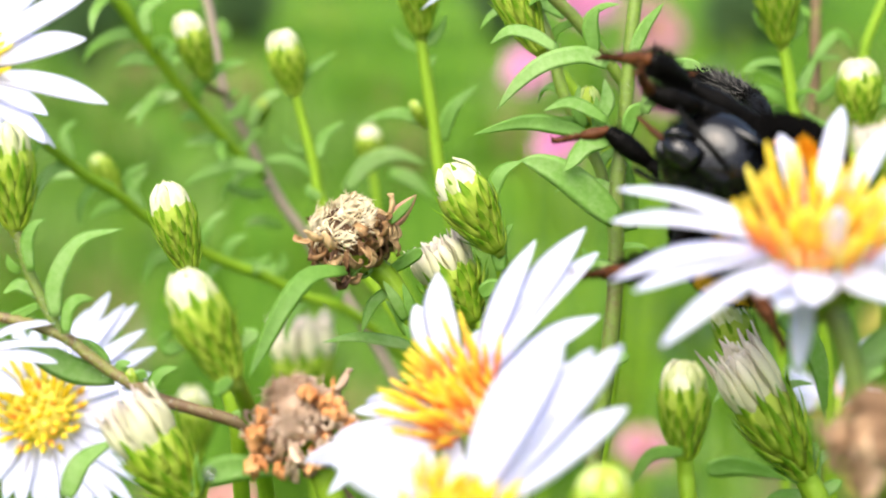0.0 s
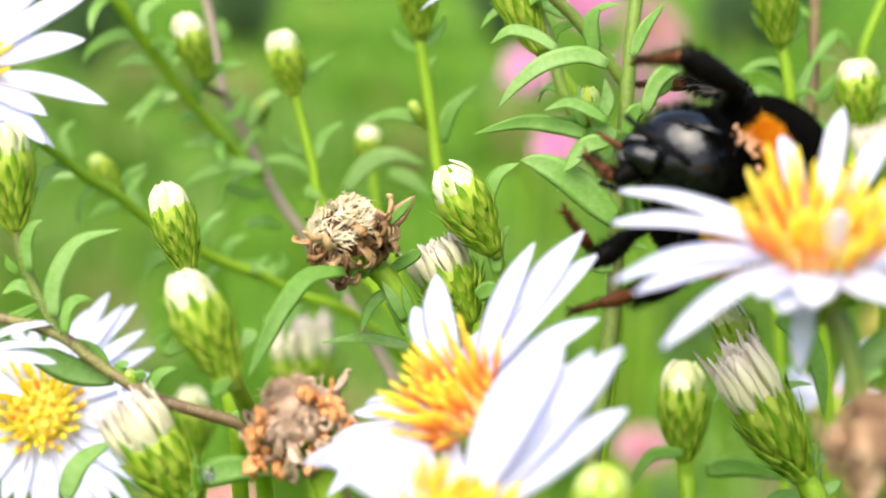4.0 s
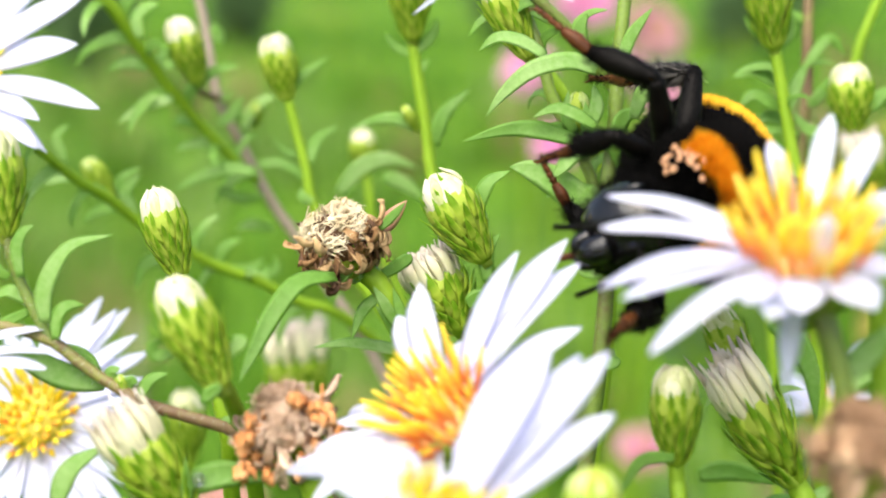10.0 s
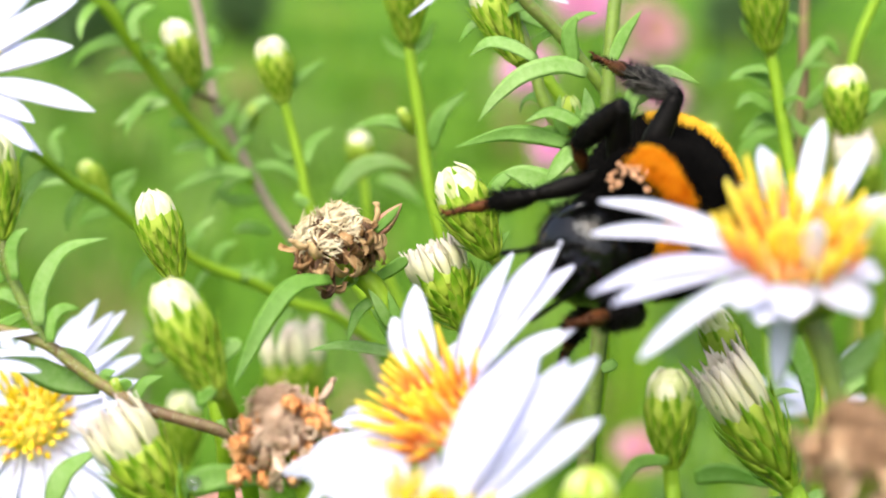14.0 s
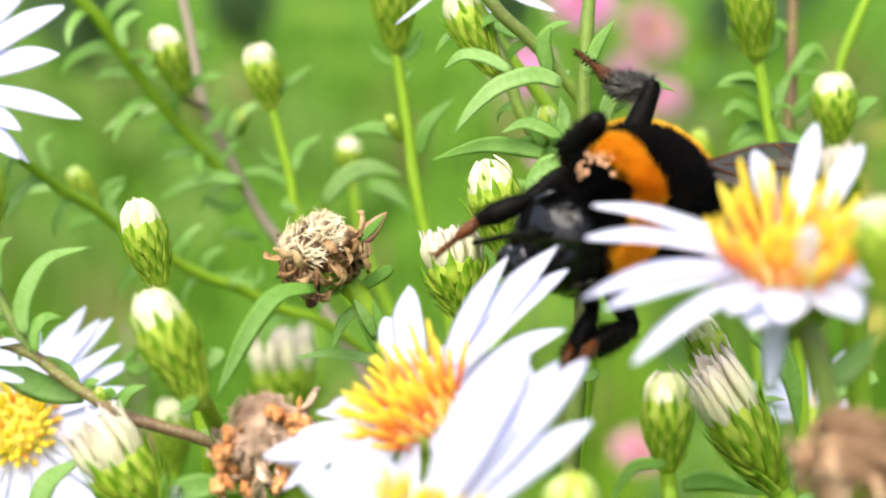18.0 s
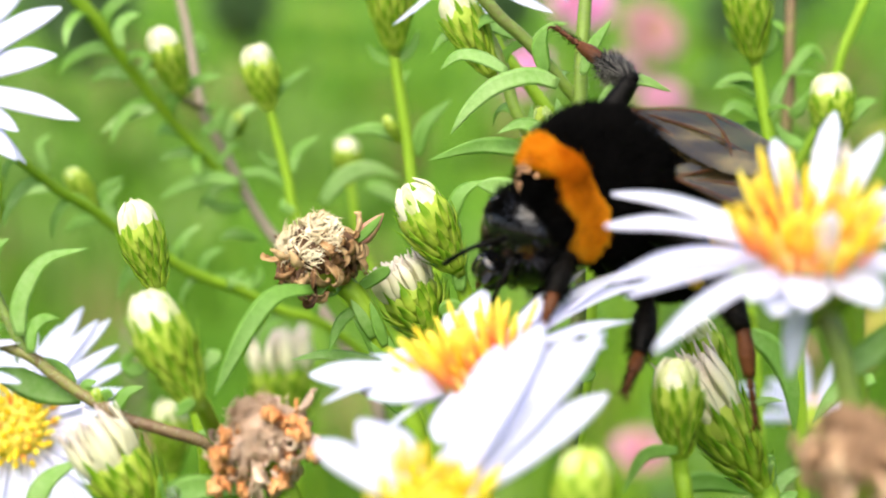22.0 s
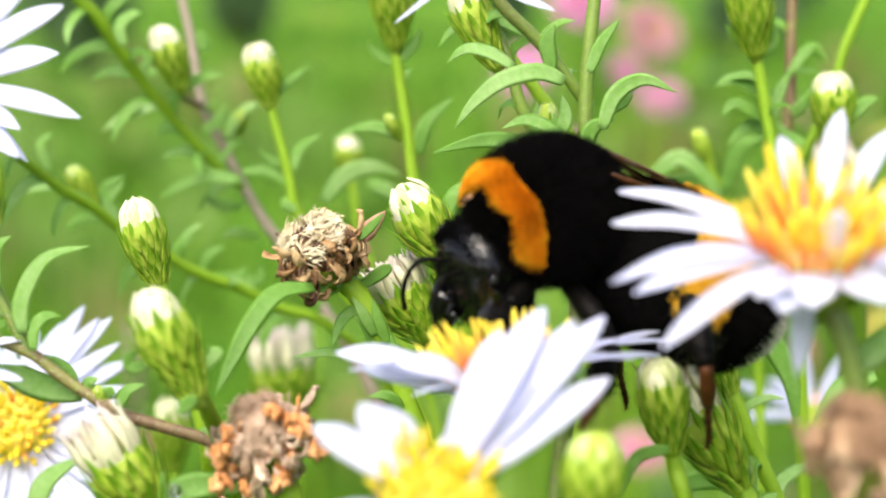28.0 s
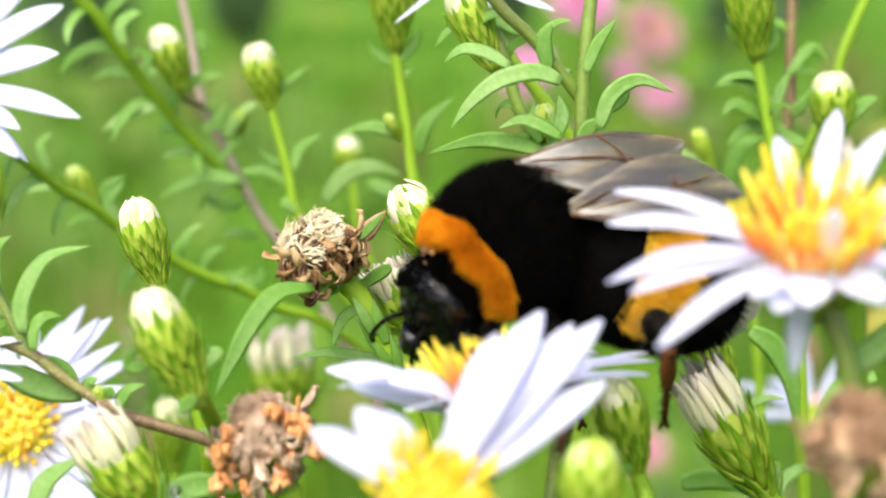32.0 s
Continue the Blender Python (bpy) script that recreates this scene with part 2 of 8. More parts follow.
def mesh(name, verts, faces, mat, smooth=True):
    me = bpy.data.meshes.new(name)
    me.from_pydata([(v[0] * MM, v[1] * MM, v[2] * MM) for v in verts], [], faces)
    me.materials.append(mat)
    if smooth:
        me.polygons.foreach_set("use_smooth", [True] * len(me.polygons))
    me.update()
    return me


def part(name, me, parent, label="", m=None, kind=""):
    """Links a mesh as one part of a thing or of a part."""
    ob = new(name, me)
    ob.parent = parent
    if m is not None:
        ob.matrix_basis = m
    return tagged(ob, label, kind=kind)


def thing(name, origin, label, category, group=""):
    ob = new(name)
    ob.empty_display_size = 0.005
    ob.location = Vector(origin) * MM
    ob["o"] = [float(a) for a in origin]
    return tagged(ob, label, category, group)


def rel(thing_ob, p):
    return Vector(p) - Vector(thing_ob["o"])


def spline(pts, n):
    """n + 1 points of a smooth line through pts."""
    pts = [Vector(p) for p in pts]
    if len(pts) == 2:
        return [pts[0].lerp(pts[1], i / n) for i in range(n + 1)]
    ext = [pts[0] * 2 - pts[1], *pts, pts[-1] * 2 - pts[-2]]
    out = []
    for i in range(n + 1):
        s = i / n * (len(pts) - 1)
        k = min(int(s), len(pts) - 2)
        t = s - k
        a, b, c, d = ext[k:k + 4]
        out.append(0.5 * (2 * b + (c - a) * t + (2 * a - 5 * b + 4 * c - d) * t * t + (3 * b - a - 3 * c + d) * t ** 3))
    return out


def frames(pts, up):
    """Tangent, side and normal along a line."""
    out = []
    for i, p in enumerate(pts):
        t = (pts[min(i + 1, len(pts) - 1)] - pts[max(i - 1, 0)]).normalized()
        side = t.cross(up)
        side = side.normalized() if side.length > 1e-4 else t.orthogonal().normalized()
        out.append((t, side, side.cross(t)))
    return out


def tube(pts, radii, n=24, ring=8, bumpy=0.0):
    """Verts and faces of a round stalk through pts, with its ends closed."""
    line = spline(pts, n)
    rr = [np.interp(i / n, np.linspace(0, 1, len(radii)), radii) for i in range(n + 1)]
    v, f = [], []
    up = Vector((0.31, 0.77, 0.55))
    for i, (p, (t, s, u)) in enumerate(zip(line, frames(line, up))):
        for k in range(ring):
            a = 2 * math.pi * k / ring
            r = rr[i] * (1 + bumpy * rnd.uniform(-1, 1))
            v.append(p + s * math.cos(a) * r + u * math.sin(a) * r)
    for i in range(n):
        for k in range(ring):
            a, b = i * ring + k, i * ring + (k + 1) % ring
            f.append((a, b, b + ring, a + ring))
    f.append(tuple(range(ring - 1, -1, -1)))
    f.append(tuple(range(n * ring, n * ring + ring)))
    return v, f


def join(*parts):
    v, f = [], []
    for pv, pf in parts:
        o = len(v)
        v += pv
        f += [tuple(i + o for i in q) for q in pf]
    return v, f


def moved(vf, m):
    return [m @ Vector(p) for p in vf[0]], vf[1]


def blade(pts, width, up, thick=0.18, cup=0.12, n=12, shape="leaf", wave=0.0):
    """A leaf or petal along pts: pointed or blunt, with a midrib, cupped across, and real thickness."""
    line = spline(pts, n)
    v, f = [], []
    ph = rnd.uniform(0, 6)
    for i, (p, (t, s, u)) in enumerate(zip(line, frames(line, Vector(up)))):
        x = i / n
        if shape == "leaf":
            w = math.sin(math.pi * min(1, 0.10 + 0.90 * x) ** 0.8) ** 0.8 if x < 1 else 0.03
        elif shape == "petal":
            w = (0.35 + 0.65 * min(1, x / 0.45) ** 0.8) * (1 - max(0, (x - 0.6) / 0.4) ** 2.3 * 0.88)
        elif shape == "bract":
            w = (1 - x ** 2.2) * (0.75 + 0.5 * min(x, 0.5)) + 0.03
        else:
            w = 1 - 0.8 * x
        h = width / 2 * max(w, 0.03)
        lift = wave * width * math.sin(7 * x + ph)
        ring = []
        for a, e in ((-1, 0), (-0.55, 1), (0, 0.5), (0.55, 1), (1, 0), (0.5, -1), (0, -1.4), (-0.5, -1)):
            z = cup * width * (a * a) * w + e * thick / 2 * (0.35 + 0.65 * w) + lift * a
            ring.append(p + s * (a * h) + u * z)
        v += ring
    for i in range(n):
        for k in range(8):
            a, b = i * 8 + k, i * 8 + (k + 1) % 8
            f.append((a, b, b + 8, a + 8))
    f.append(tuple(range(7, -1, -1)))
    f.append(tuple(range(n * 8, n * 8 + 8)))
    return v, f


def lathe(profile, ring=14, wob=0.0):
    """A solid of revolution about z from (radius, height) pairs."""
    v, f = [], []
    for r, z in profile:
        for k in range(ring):
            a = 2 * math.pi * k / ring
            q = r * (1 + wob * rnd.uniform(-1, 1))
            v.append(Vector((q * math.cos(a), q * math.sin(a), z)))
    for i in range(len(profile) - 1):
        for k in range(ring):
            a, b = i * ring + k, i * ring + (k + 1) % ring
            f.append((a, b, b + ring, a + ring))
    f.append(tuple(range(ring - 1, -1, -1)))
    f.append(tuple(range((len(profile) - 1) * ring, len(profile) * ring)))
    return v, f


def ball(rx, ry, rz, seg=24, ringn=16):
    prof = [(max(math.sin(math.pi * i / ringn), 0.02), -math.cos(math.pi * i / ringn)) for i in range(ringn + 1)]
    v, f = lathe(prof, seg)
    v = [Vector((p.x * rx, p.y * ry, p.z * rz)) for p in v]
    return v, f


def axis_pose(base, tip, spin=0.0, scale=1.0):
    """A pose at base (mm) whose z axis points to tip."""
    q = (Vector(tip) - Vector(base)).to_track_quat("Z", "Y").to_matrix().to_4x4()
    return Matrix.Translation(Vector(base) * MM) @ q @ Matrix.Rotation(spin, 4, "Z") @ Matrix.Scale(scale, 4)


# ---- shared pieces of the asters, drawn for a bud 6 mm long ----
def bract_mesh(k, mat):
    b = [(0, 0, 0), (0.22, 0, 0.8), (0.24, 0, 1.6), (0.10 + 0.14 * (k % 3), 0, 2.45)]
    return mesh("bract", *blade(b, 0.62 + 0.1 * (k % 2), (1, 0, 0), 0.07, -0.2, 7, "bract"), mat)


BRACTS = [bract_mesh(k, M_BRACT) for k in range(6)]


def bract_set(parent, profile, rows, per, out=6.0, length=1.0):
    """Rows of overlapping bracts on a body of revolution whose (radius, height) pairs are given."""
    rs, zs = [p[0] for p in profile], [p[1] for p in profile]
    for j, h in enumerate(rows):
        r = float(np.interp(h, zs, rs))
        for k in range(per):
            a = 2 * math.pi * (k + 0.5 * (j % 2)) / per + rnd.uniform(-0.12, 0.12)
            s = length * rnd.uniform(0.85, 1.15) * (0.78 + 0.06 * j if j < 6 else 0.86)
            slope = (float(np.interp(h + 2.3 * s, zs, rs)) - r) / (2.3 * s)
            m = Matrix.Rotation(a, 4, "Z") @ Matrix.Translation((r * 1.01 * MM, 0, h * MM)) @ Matrix.Rotation(
                math.atan(slope) + radians(rnd.uniform(-1, out) * (1.7 - 0.22 * j)), 4, "Y") @ Matrix.Scale(s, 4)
            part("bract", rnd.choice(BRACTS), parent, m=m)


M_BUD_PALE = material("pale_bud", [(0.2, (0.32, 0.46, 0.08)), (0.8, (0.64, 0.73, 0.30))], 500, 0.5, 0.2, 2500, 0.3, spread=0.3)
BUD_BODY = [(0.34, -0.9), (0.46, -0.2), (0.68, 0.5), (1.02, 1.4), (1.36, 2.5), (1.46, 3.3), (1.28, 4.1), (0.8, 4.8), (0.2, 5.1)]
BUD_BODY_ME = mesh("bud", *lathe(BUD_BODY, 16), M_BUD)
CLOSED, TIGHT = ([mesh("petal", *blade([(1.28, 0, 2.9), (1.32 + 0.02 * k, 0, 3.9), (1.05 + 0.05 * k, 0, 4.82 + 0.05 * k), (0.24 + 0.11 * k, 0, 5.42 + 0.1 * k)], 0.92 + 0.1 * (k % 2), (1, 0, 0), 0.06, -0.3, 8, "petal", 0.02), mt[k % 2]) for k in range(4)]
                 for mt in ((M_TIP, M_TIP), (M_BUD, M_BUD_PALE)))


CLOSED_DOME, TIGHT_DOME = (mesh("petal_dome", *lathe([(1.25, 2.9), (1.36, 3.5), (1.27, 4.2), (1.00, 4.85), (0.6, 5.3), (0.08, 5.55)], 16, 0.03), mt) for mt in (M_TIP, M_BUD))


def wilting_material():
    """Cream at the foot, mauve-grey towards the tip."""
    m = material("wilting_petal", [(0.15, (0.50, 0.38, 0.44)), (0.5, (0.72, 0.63, 0.62)), (0.9, (0.86, 0.81, 0.74))], 500, 0.7, 0.2, 3000, 0.35, spread=0.6)
    n, l = m.node_tree.nodes, m.node_tree.links
    sep, up, mx = n.new("ShaderNodeSeparateXYZ"), n.new("ShaderNodeMapRange"), n.new("ShaderNodeMix")
    l.new(n["Texture Coordinate"].outputs["Object"], sep.inputs[0])
    l.new(sep.outputs[2], up.inputs[0])
    up.inputs[1].default_value, up.inputs[2].default_value = 0.0048, 0.0068
    mx.data_type = "RGBA"
    l.new(up.outputs[0], mx.inputs[0])
    mx.inputs[6].default_value = (0.80, 0.78, 0.52, 1)
    l.new(n["Color Ramp"].outputs[0], mx.inputs[7])
    for k in list(l):
        if k.to_socket.name in ("Base Color", "Color") and k.from_node.name == "Color Ramp" and k.to_node != mx:
            l.new(mx.outputs[2], k.to_socket)
    return m


M_WILT = wilting_material()
CORE_ME = mesh("bud_core", *lathe([(1.1, 3.0), (1.36, 4.2), (1.22, 5.3), (0.8, 5.9), (0.1, 6.1)], 16, 0.06), M_WILT)
OPENING = [mesh("petal", *blade([(1.15 * w, 0, 3.0), (1.52 * w, 0, 4.3), (1.5 * w, 0, 5.3), ((0.95 + 0.35 * k) * w, 0, 6.1 + 0.3 * k)], 0.66 + 0.08 * k, (1, 0, 0), 0.09, -0.3, 8, "bract" if k > 1 else "petal", 0.05), M_WILT)
           for k in range(3) for w in (1.0, 0.72)]


def bud(parent, base, tip, fat=1.0, kind="closed"):
    """A flower bud: overlapping green bracts round a bundle of pale petals. base and tip in the plan's millimetres."""
    base, tip = rel(parent, base), rel(parent, tip)
    long = 5.8 if kind != "opening" else 6.8
    s = (tip - base).length / long
    ob = part("bud", BUD_BODY_ME, parent, {"closed": "closed aster bud with a white tip", "green": "small closed green aster bud",
              "opening": "half-open aster bud with wilted mauve petals"}[kind], axis_pose(base, tip, rnd.uniform(0, 6)) @ Matrix.Diagonal((s * fat, s * fat, s, 1)))
    bract_set(ob, BUD_BODY, (-0.55, 0.05, 0.7, 1.35, 2.0, 2.6, 2.95), 10, 12 if kind == "opening" else 4)
    pieces, nn = (OPENING, 40) if kind == "opening" else (TIGHT if kind == "green" else CLOSED, 19)
    if kind == "opening":
        part("bud_core", CORE_ME, ob)
    else:
        part("petal_dome", CLOSED_DOME if kind == "closed" else TIGHT_DOME, ob)
    for k in range(nn):
        part("petal", rnd.choice(pieces), ob, m=Matrix.Rotation(2 * math.pi * k / nn + rnd.uniform(-0.1, 0.1), 4, "Z") @ Matrix.Scale(rnd.uniform(0.93, 1.05) if kind == "opening" else rnd.uniform(0.93, 0.995), 4))
    return ob


def floret_mesh(k, mat):
    h = 2.1 + 0.25 * k
    v, f = lathe([(0.13, 0), (0.16, h * 0.5), (0.27, h * 0.78), (0.17, h * 0.92), (0.19, h), (0.15, h + 0.7), (0.05, h + 1.05)], 7)
    return mesh("floret", v, f, mat)


def two_tone():
    """Orange-red at the foot of the floret, yellow at its mouth."""
    m = material("floret_orange", [(0.15, (0.95, 0.74, 0.05)), (0.9, (0.96, 0.88, 0.2))], 800, 0.5, 0.2, 4000, 0.55, spread=0.4)
    n, l = m.node_tree.nodes, m.node_tree.links
    sep, up, mx = n.new("ShaderNodeSeparateXYZ"), n.new("ShaderNodeMapRange"), n.new("ShaderNodeMix")
    l.new(n["Texture Coordinate"].outputs["Object"], sep.inputs[0])
    l.new(sep.outputs[2], up.inputs[0])
    up.inputs[1].default_value, up.inputs[2].default_value = 0.0012, 0.0026
    mx.data_type = "RGBA"
    l.new(up.outputs[0], mx.inputs[0])
    mx.inputs[6].default_value = (0.94, 0.38, 0.14, 1)
    l.new(n["Color Ramp"].outputs[0], mx.inputs[7])
    for k in list(l):
        if k.to_socket.name in ("Base Color", "Color") and k.from_node.name == "Color Ramp" and k.to_node != mx:
            l.new(mx.outputs[2], k.to_socket)
    return m


M_DISC_RED = two_tone()
FLORETS = [floret_mesh(k, M_DISC) for k in range(4)]
FLORETS_RED = [floret_mesh(k, M_DISC_RED) for k in range(2)]
CUP = [(0.5, -4.2), (1.0, -3.8), (1.9, -2.6), (2.4, -1.2), (2.7, -0.2), (2.3, 0.35), (1.0, 0.75), (0.2, 0.8)]
M_DISC_BED = material("disc_bed", [(0.15, (0.90, 0.44, 0.15)), (0.9, (0.95, 0.68, 0.24))], 500, 0.6, 0.3, 2500, 0.3)
DISC_ME, DISC_PLAIN = (mesh("disc", *lathe([(2.6, -0.2), (2.4, 0.25), (1.9, 0.6), (1.2, 0.85), (0.3, 0.95)], 18), mt) for mt in (M_DISC_BED, M_DISC))
CUP_ME = mesh("flower_cup", *lathe(CUP, 18), M_BUD)


def petal_meshes(lift, long, mat, wide=2.1, tag="petal"):
    """Five ray petals that start at the rim and rise by lift degrees, each curved in its own way."""
    out = []
    for k in range(5):
        a = radians(lift + (k - 2) * 5)
        bend = radians((-14, 6, -22, 14, -6)[k])
        p, pts = Vector((2.3, 0, 0)), []
        for i in range(5):
            pts.append(p.copy())
            p = p + Vector((math.cos(a), (0.05, -0.06, 0.0, 0.08, -0.03)[k] * i, math.sin(a))) * long * (0.94 + 0.04 * k) / 4
            a += bend / 3
        out.append(mesh(tag, *blade(pts, wide * (0.9 + 0.06 * k), (0, 0, 1), 0.16, 0.1, 14, "petal", 0.03), mat))
    return out


def flower(parent, centre, normal, size=1.0, lift=12, long=10.5, count=22, spin=0.0, bare=(), mat=None, red=0.35, wide=1.75, tall_disc=1.0, seed=1, trim=(), rise=(), tips=()):
    """An open aster: a cup of bracts, a yellow disc of tubular florets and a ring of narrow, uneven ray petals.
    bare: directions and half angles in which petals have been lost; trim: the same, and how short the petals are there;
    rise: the same, and by how many degrees they stand up more."""
    r = random.Random(seed)
    c = rel(parent, centre)
    stand = axis_pose(c, c + Vector(normal), spin, size)
    ob = part("flower", CUP_ME, parent, "open aster flower with narrow white petals and yellow disc", stand)
    bract_set(ob, CUP[:5], (-3.7, -2.9, -2.0), 12, 12)
    rays = petal_meshes(lift, long, mat or M_PETAL, wide)
    for tip, w, *turn in tips:
        q = stand.inverted() @ (rel(parent, tip) * MM) / MM
        out = Vector((q.x, q.y, 0)).normalized()
        b = out * 2.2
        arch = (q - b).length * r.uniform(0.03, 0.09)
        up = Vector((0, 0, 1)) - out * 0.9
        if turn:
            up = Matrix.Rotation(radians(turn[0]), 3, (q - b).normalized()) @ up
        line = [b, b.lerp(q, 0.3) + up * arch * 0.8, b.lerp(q, 0.68) + up * arch, q]
        part("petal", mesh("petal", *blade(line, w, up, 0.16, 0.1, 14, "petal", 0.03), mat or M_PETAL), ob)
    for k in range(0 if tips else count):
        a = 2 * math.pi * (k + r.uniform(-0.32, 0.32)) / count
        way = stand.to_3x3().normalized() @ Vector((math.cos(a), math.sin(a), 0))
        if any(way.angle(Vector(d)) < radians(half) for d, half in bare):
            continue
        q = r.uniform(0.78, 1.08)
        for d, half, short in trim:
            q *= short if way.angle(Vector(d)) < radians(half) else 1
        ray = r.choice(rays)
        lean = r.uniform(-11, 11) - sum(deg for d, half, deg in rise if way.angle(Vector(d)) < radians(half))
        part("petal", ray, ob, m=Matrix.Rotation(a, 4, "Z") @ Matrix.Rotation(radians(lean), 4, "Y") @ Matrix.Translation((0, 0, r.uniform(-0.3, 0.3) * MM))
             @ Matrix.Rotation(radians(r.uniform(-25, 25)), 4, "X") @ Matrix.Diagonal((q, q * r.uniform(0.75, 1.1), q, 1)))
    part("disc", DISC_ME if red > 0.5 else DISC_PLAIN, ob, "orange bed of the yellow disc" if red > 0.5 else "yellow disc")
    golden = math.pi * (3 - math.sqrt(5))
    n = 66
    for k in range(n):
        rad = 2.75 * math.sqrt((k + 0.5) / n)
        lean = Matrix.Rotation(radians(rad * 12 + r.uniform(-12, 12)), 4, "Y")
        young = rad < 1.2
        me = r.choice(FLORETS_RED if r.random() < (red if rad > 1.6 else red * 0.4) else FLORETS)
        part("floret", me, ob, m=Matrix.Rotation(k * golden, 4, "Z") @ Matrix.Translation((rad * MM, 0, (0.55 - 0.09 * rad * rad) * MM)) @ lean
             @ Matrix.Diagonal((1, 1, tall_disc * (0.62 if young else 1.0) * r.uniform(0.7, 1.3), 1)))
    return ob


def fuller(tips, narrow=0.7):
    """Narrower petals, and one more between each two neighbours of a ring."""
    out = []
    for (p, w), (q, _) in zip(tips, tips[1:] + tips[:1]):
        out += [(p, w * narrow), (Vector(p).lerp(Vector(q), 0.5 + 0.08 * math.sin(9 * w + p[0])) + Vector((0, -0.5, -0.4)), w * narrow * 0.9)]
    return out


def stalk(parent, pts, r0, r1, mat, name="stalk", label="", n=None):
    pts = [rel(parent, p) for p in pts]
    return part(name, mesh(name, *tube(pts, (r0, (r0 + r1) / 2 * 1.03, r1), n or 6 * len(pts), 8, 0.04), mat), parent, label)


def hairs(parent, pts, radius, count, long, seed):
    """Fine pale hairs that stand off a stalk."""
    r = random.Random(seed)
    line = spline([rel(parent, p) for p in pts], 80)
    v, f = [], []
    for _ in range(count):
        k = r.randrange(80)
        d = (line[k + 1] - line[k]).normalized()
        side = (Matrix.Rotation(r.uniform(0, 6.283), 3, d) @ d.orthogonal()).normalized()
        b = line[k].lerp(line[k + 1], r.random()) + side * radius * 0.95
        u = (side + d * r.uniform(-0.3, 0.5)) * long * r.uniform(0.5, 1.2)
        w = d.cross(side) * 0.025
        o = len(v)
        v += [b - w, b + w, b + u]
        f.append((o, o + 1, o + 2))
    return part("stem_hairs", mesh("stem_hairs", v, f, M_HAIR, False), parent, "fine pale stem hairs", kind="stuff")


def leaf(parent, pts, width=2.2, up=None, mat=None, cup=0.12, wave=0.02):
    pts = [rel(parent, p) for p in pts]
    up = up or (rnd.uniform(-0.4, 0.4), -0.9, rnd.uniform(0.1, 0.8))
    return part("leaf", mesh("leaf", *blade(pts, width * 1.0, up, 0.22, cup, 14, "leaf", wave), mat or M_LEAF), parent)


def leaflets(parent, pts, every=4.0, long=3.5, seed=1):
    """Short narrow leaves that stand off a stalk on alternate sides."""
    r = random.Random(seed)
    line = spline([rel(parent, p) for p in pts], 60)
    run, k = 0.0, 0
    for a, b in zip(line, line[1:]):
        run += (b - a).length
        if run > every * r.uniform(0.75, 1.3):
            run, k = 0.0, k + 1
            t = (a - b).normalized() if a.z > b.z else (b - a).normalized()
            ang = k * 2.4 + r.uniform(-0.5, 0.5)
            side = (Matrix.Rotation(ang, 3, t) @ t.orthogonal()).normalized()
            L = long * r.uniform(0.8, 1.6)
            pp = [b, b + (t * 0.55 + side * 0.6) * L * 0.5, b + (t * 0.5 + side * 1.5) * L * 0.62, b + (t * 0.2 + side * 2.2) * L * 0.62]
            part("leaf", mesh("leaf", *blade(pp, L * 0.3, (t * 0.5 + Vector((0, -1, 0.3))), 0.16, 0.12, 8, "leaf"), M_LEAF), parent)


def foot(p, dx=0.0, dy=0.0):
    """Where a stem that leaves the plan at p stands in the ground."""
    return (p[0] + dx, p[1] + dy, 0.0)


# ---- the ground and what stands far behind ----
def lawn():
    v, f, n = [], [], 40
    for i in range(n + 1):
        for j in range(n + 1):
            x, y = -1 + 2 * i / n, -1 + 2 * j / n
            x, y = x * abs(x) ** 1.5 * 300, y * abs(y) ** 1.5 * 300
            z = 0.03 * noise.noise((x * 0.4, y * 0.4, 0)) if abs(x) + abs(y) < 30 else 0.0
            v.append((x / MM, y / MM, z / MM - 20))
    for i in range(n):
        for j in range(n):
            a = i * (n + 1) + j
            f.append((a, a + n + 1, a + n + 2, a + 1))
    tagged(new("ground", mesh("ground", v, f, M_LAWN)), "mown green lawn with yellowish patches", "lawn", kind="structure")


lawn()


def grass():
    """Tufts of grass behind the asters."""
    r = random.Random(4)
    v, f = [], []
    for _ in range(46000):
        away, turn = 60 + 10000 * r.random() ** 1.5, r.uniform(0, 6.2832)
        x, y = away * math.cos(turn), away * math.sin(turn)
        lush = 0.5 + 0.9 * noise.noise((x * 0.0028, y * 0.0028, 3.0)) + 0.5 * noise.noise((x * 0.009, y * 0.009, 7.0))
        h, a, w = r.uniform(30, 70) + 90 * max(0.0, lush), r.uniform(0, 6.28), r.uniform(2.5, 5) * (1.3 if away > 3000 else 1.0)
        dx, dy = math.cos(a), math.sin(a)
        lean = r.uniform(0.1, 0.7) * h
        o = len(v)
        v += [(x - dy * w, y + dx * w, -30), (x + dy * w, y - dx * w, -30), (x + dx * lean * 0.4 + dy * w, y + dy * lean * 0.4 - dx * w, h * 0.6),
              (x + dx * lean * 0.4 - dy * w, y + dy * lean * 0.4 + dx * w, h * 0.6), (x + dx * lean, y + dy * lean, h)]
        f += [(o, o + 1, o + 2, o + 3), (o + 3, o + 2, o + 4)]
    tagged(new("grass", mesh("grass", v, f, M_GRASS)), "uneven tufts of green grass on the lawn", "grass", kind="stuff")


grass()


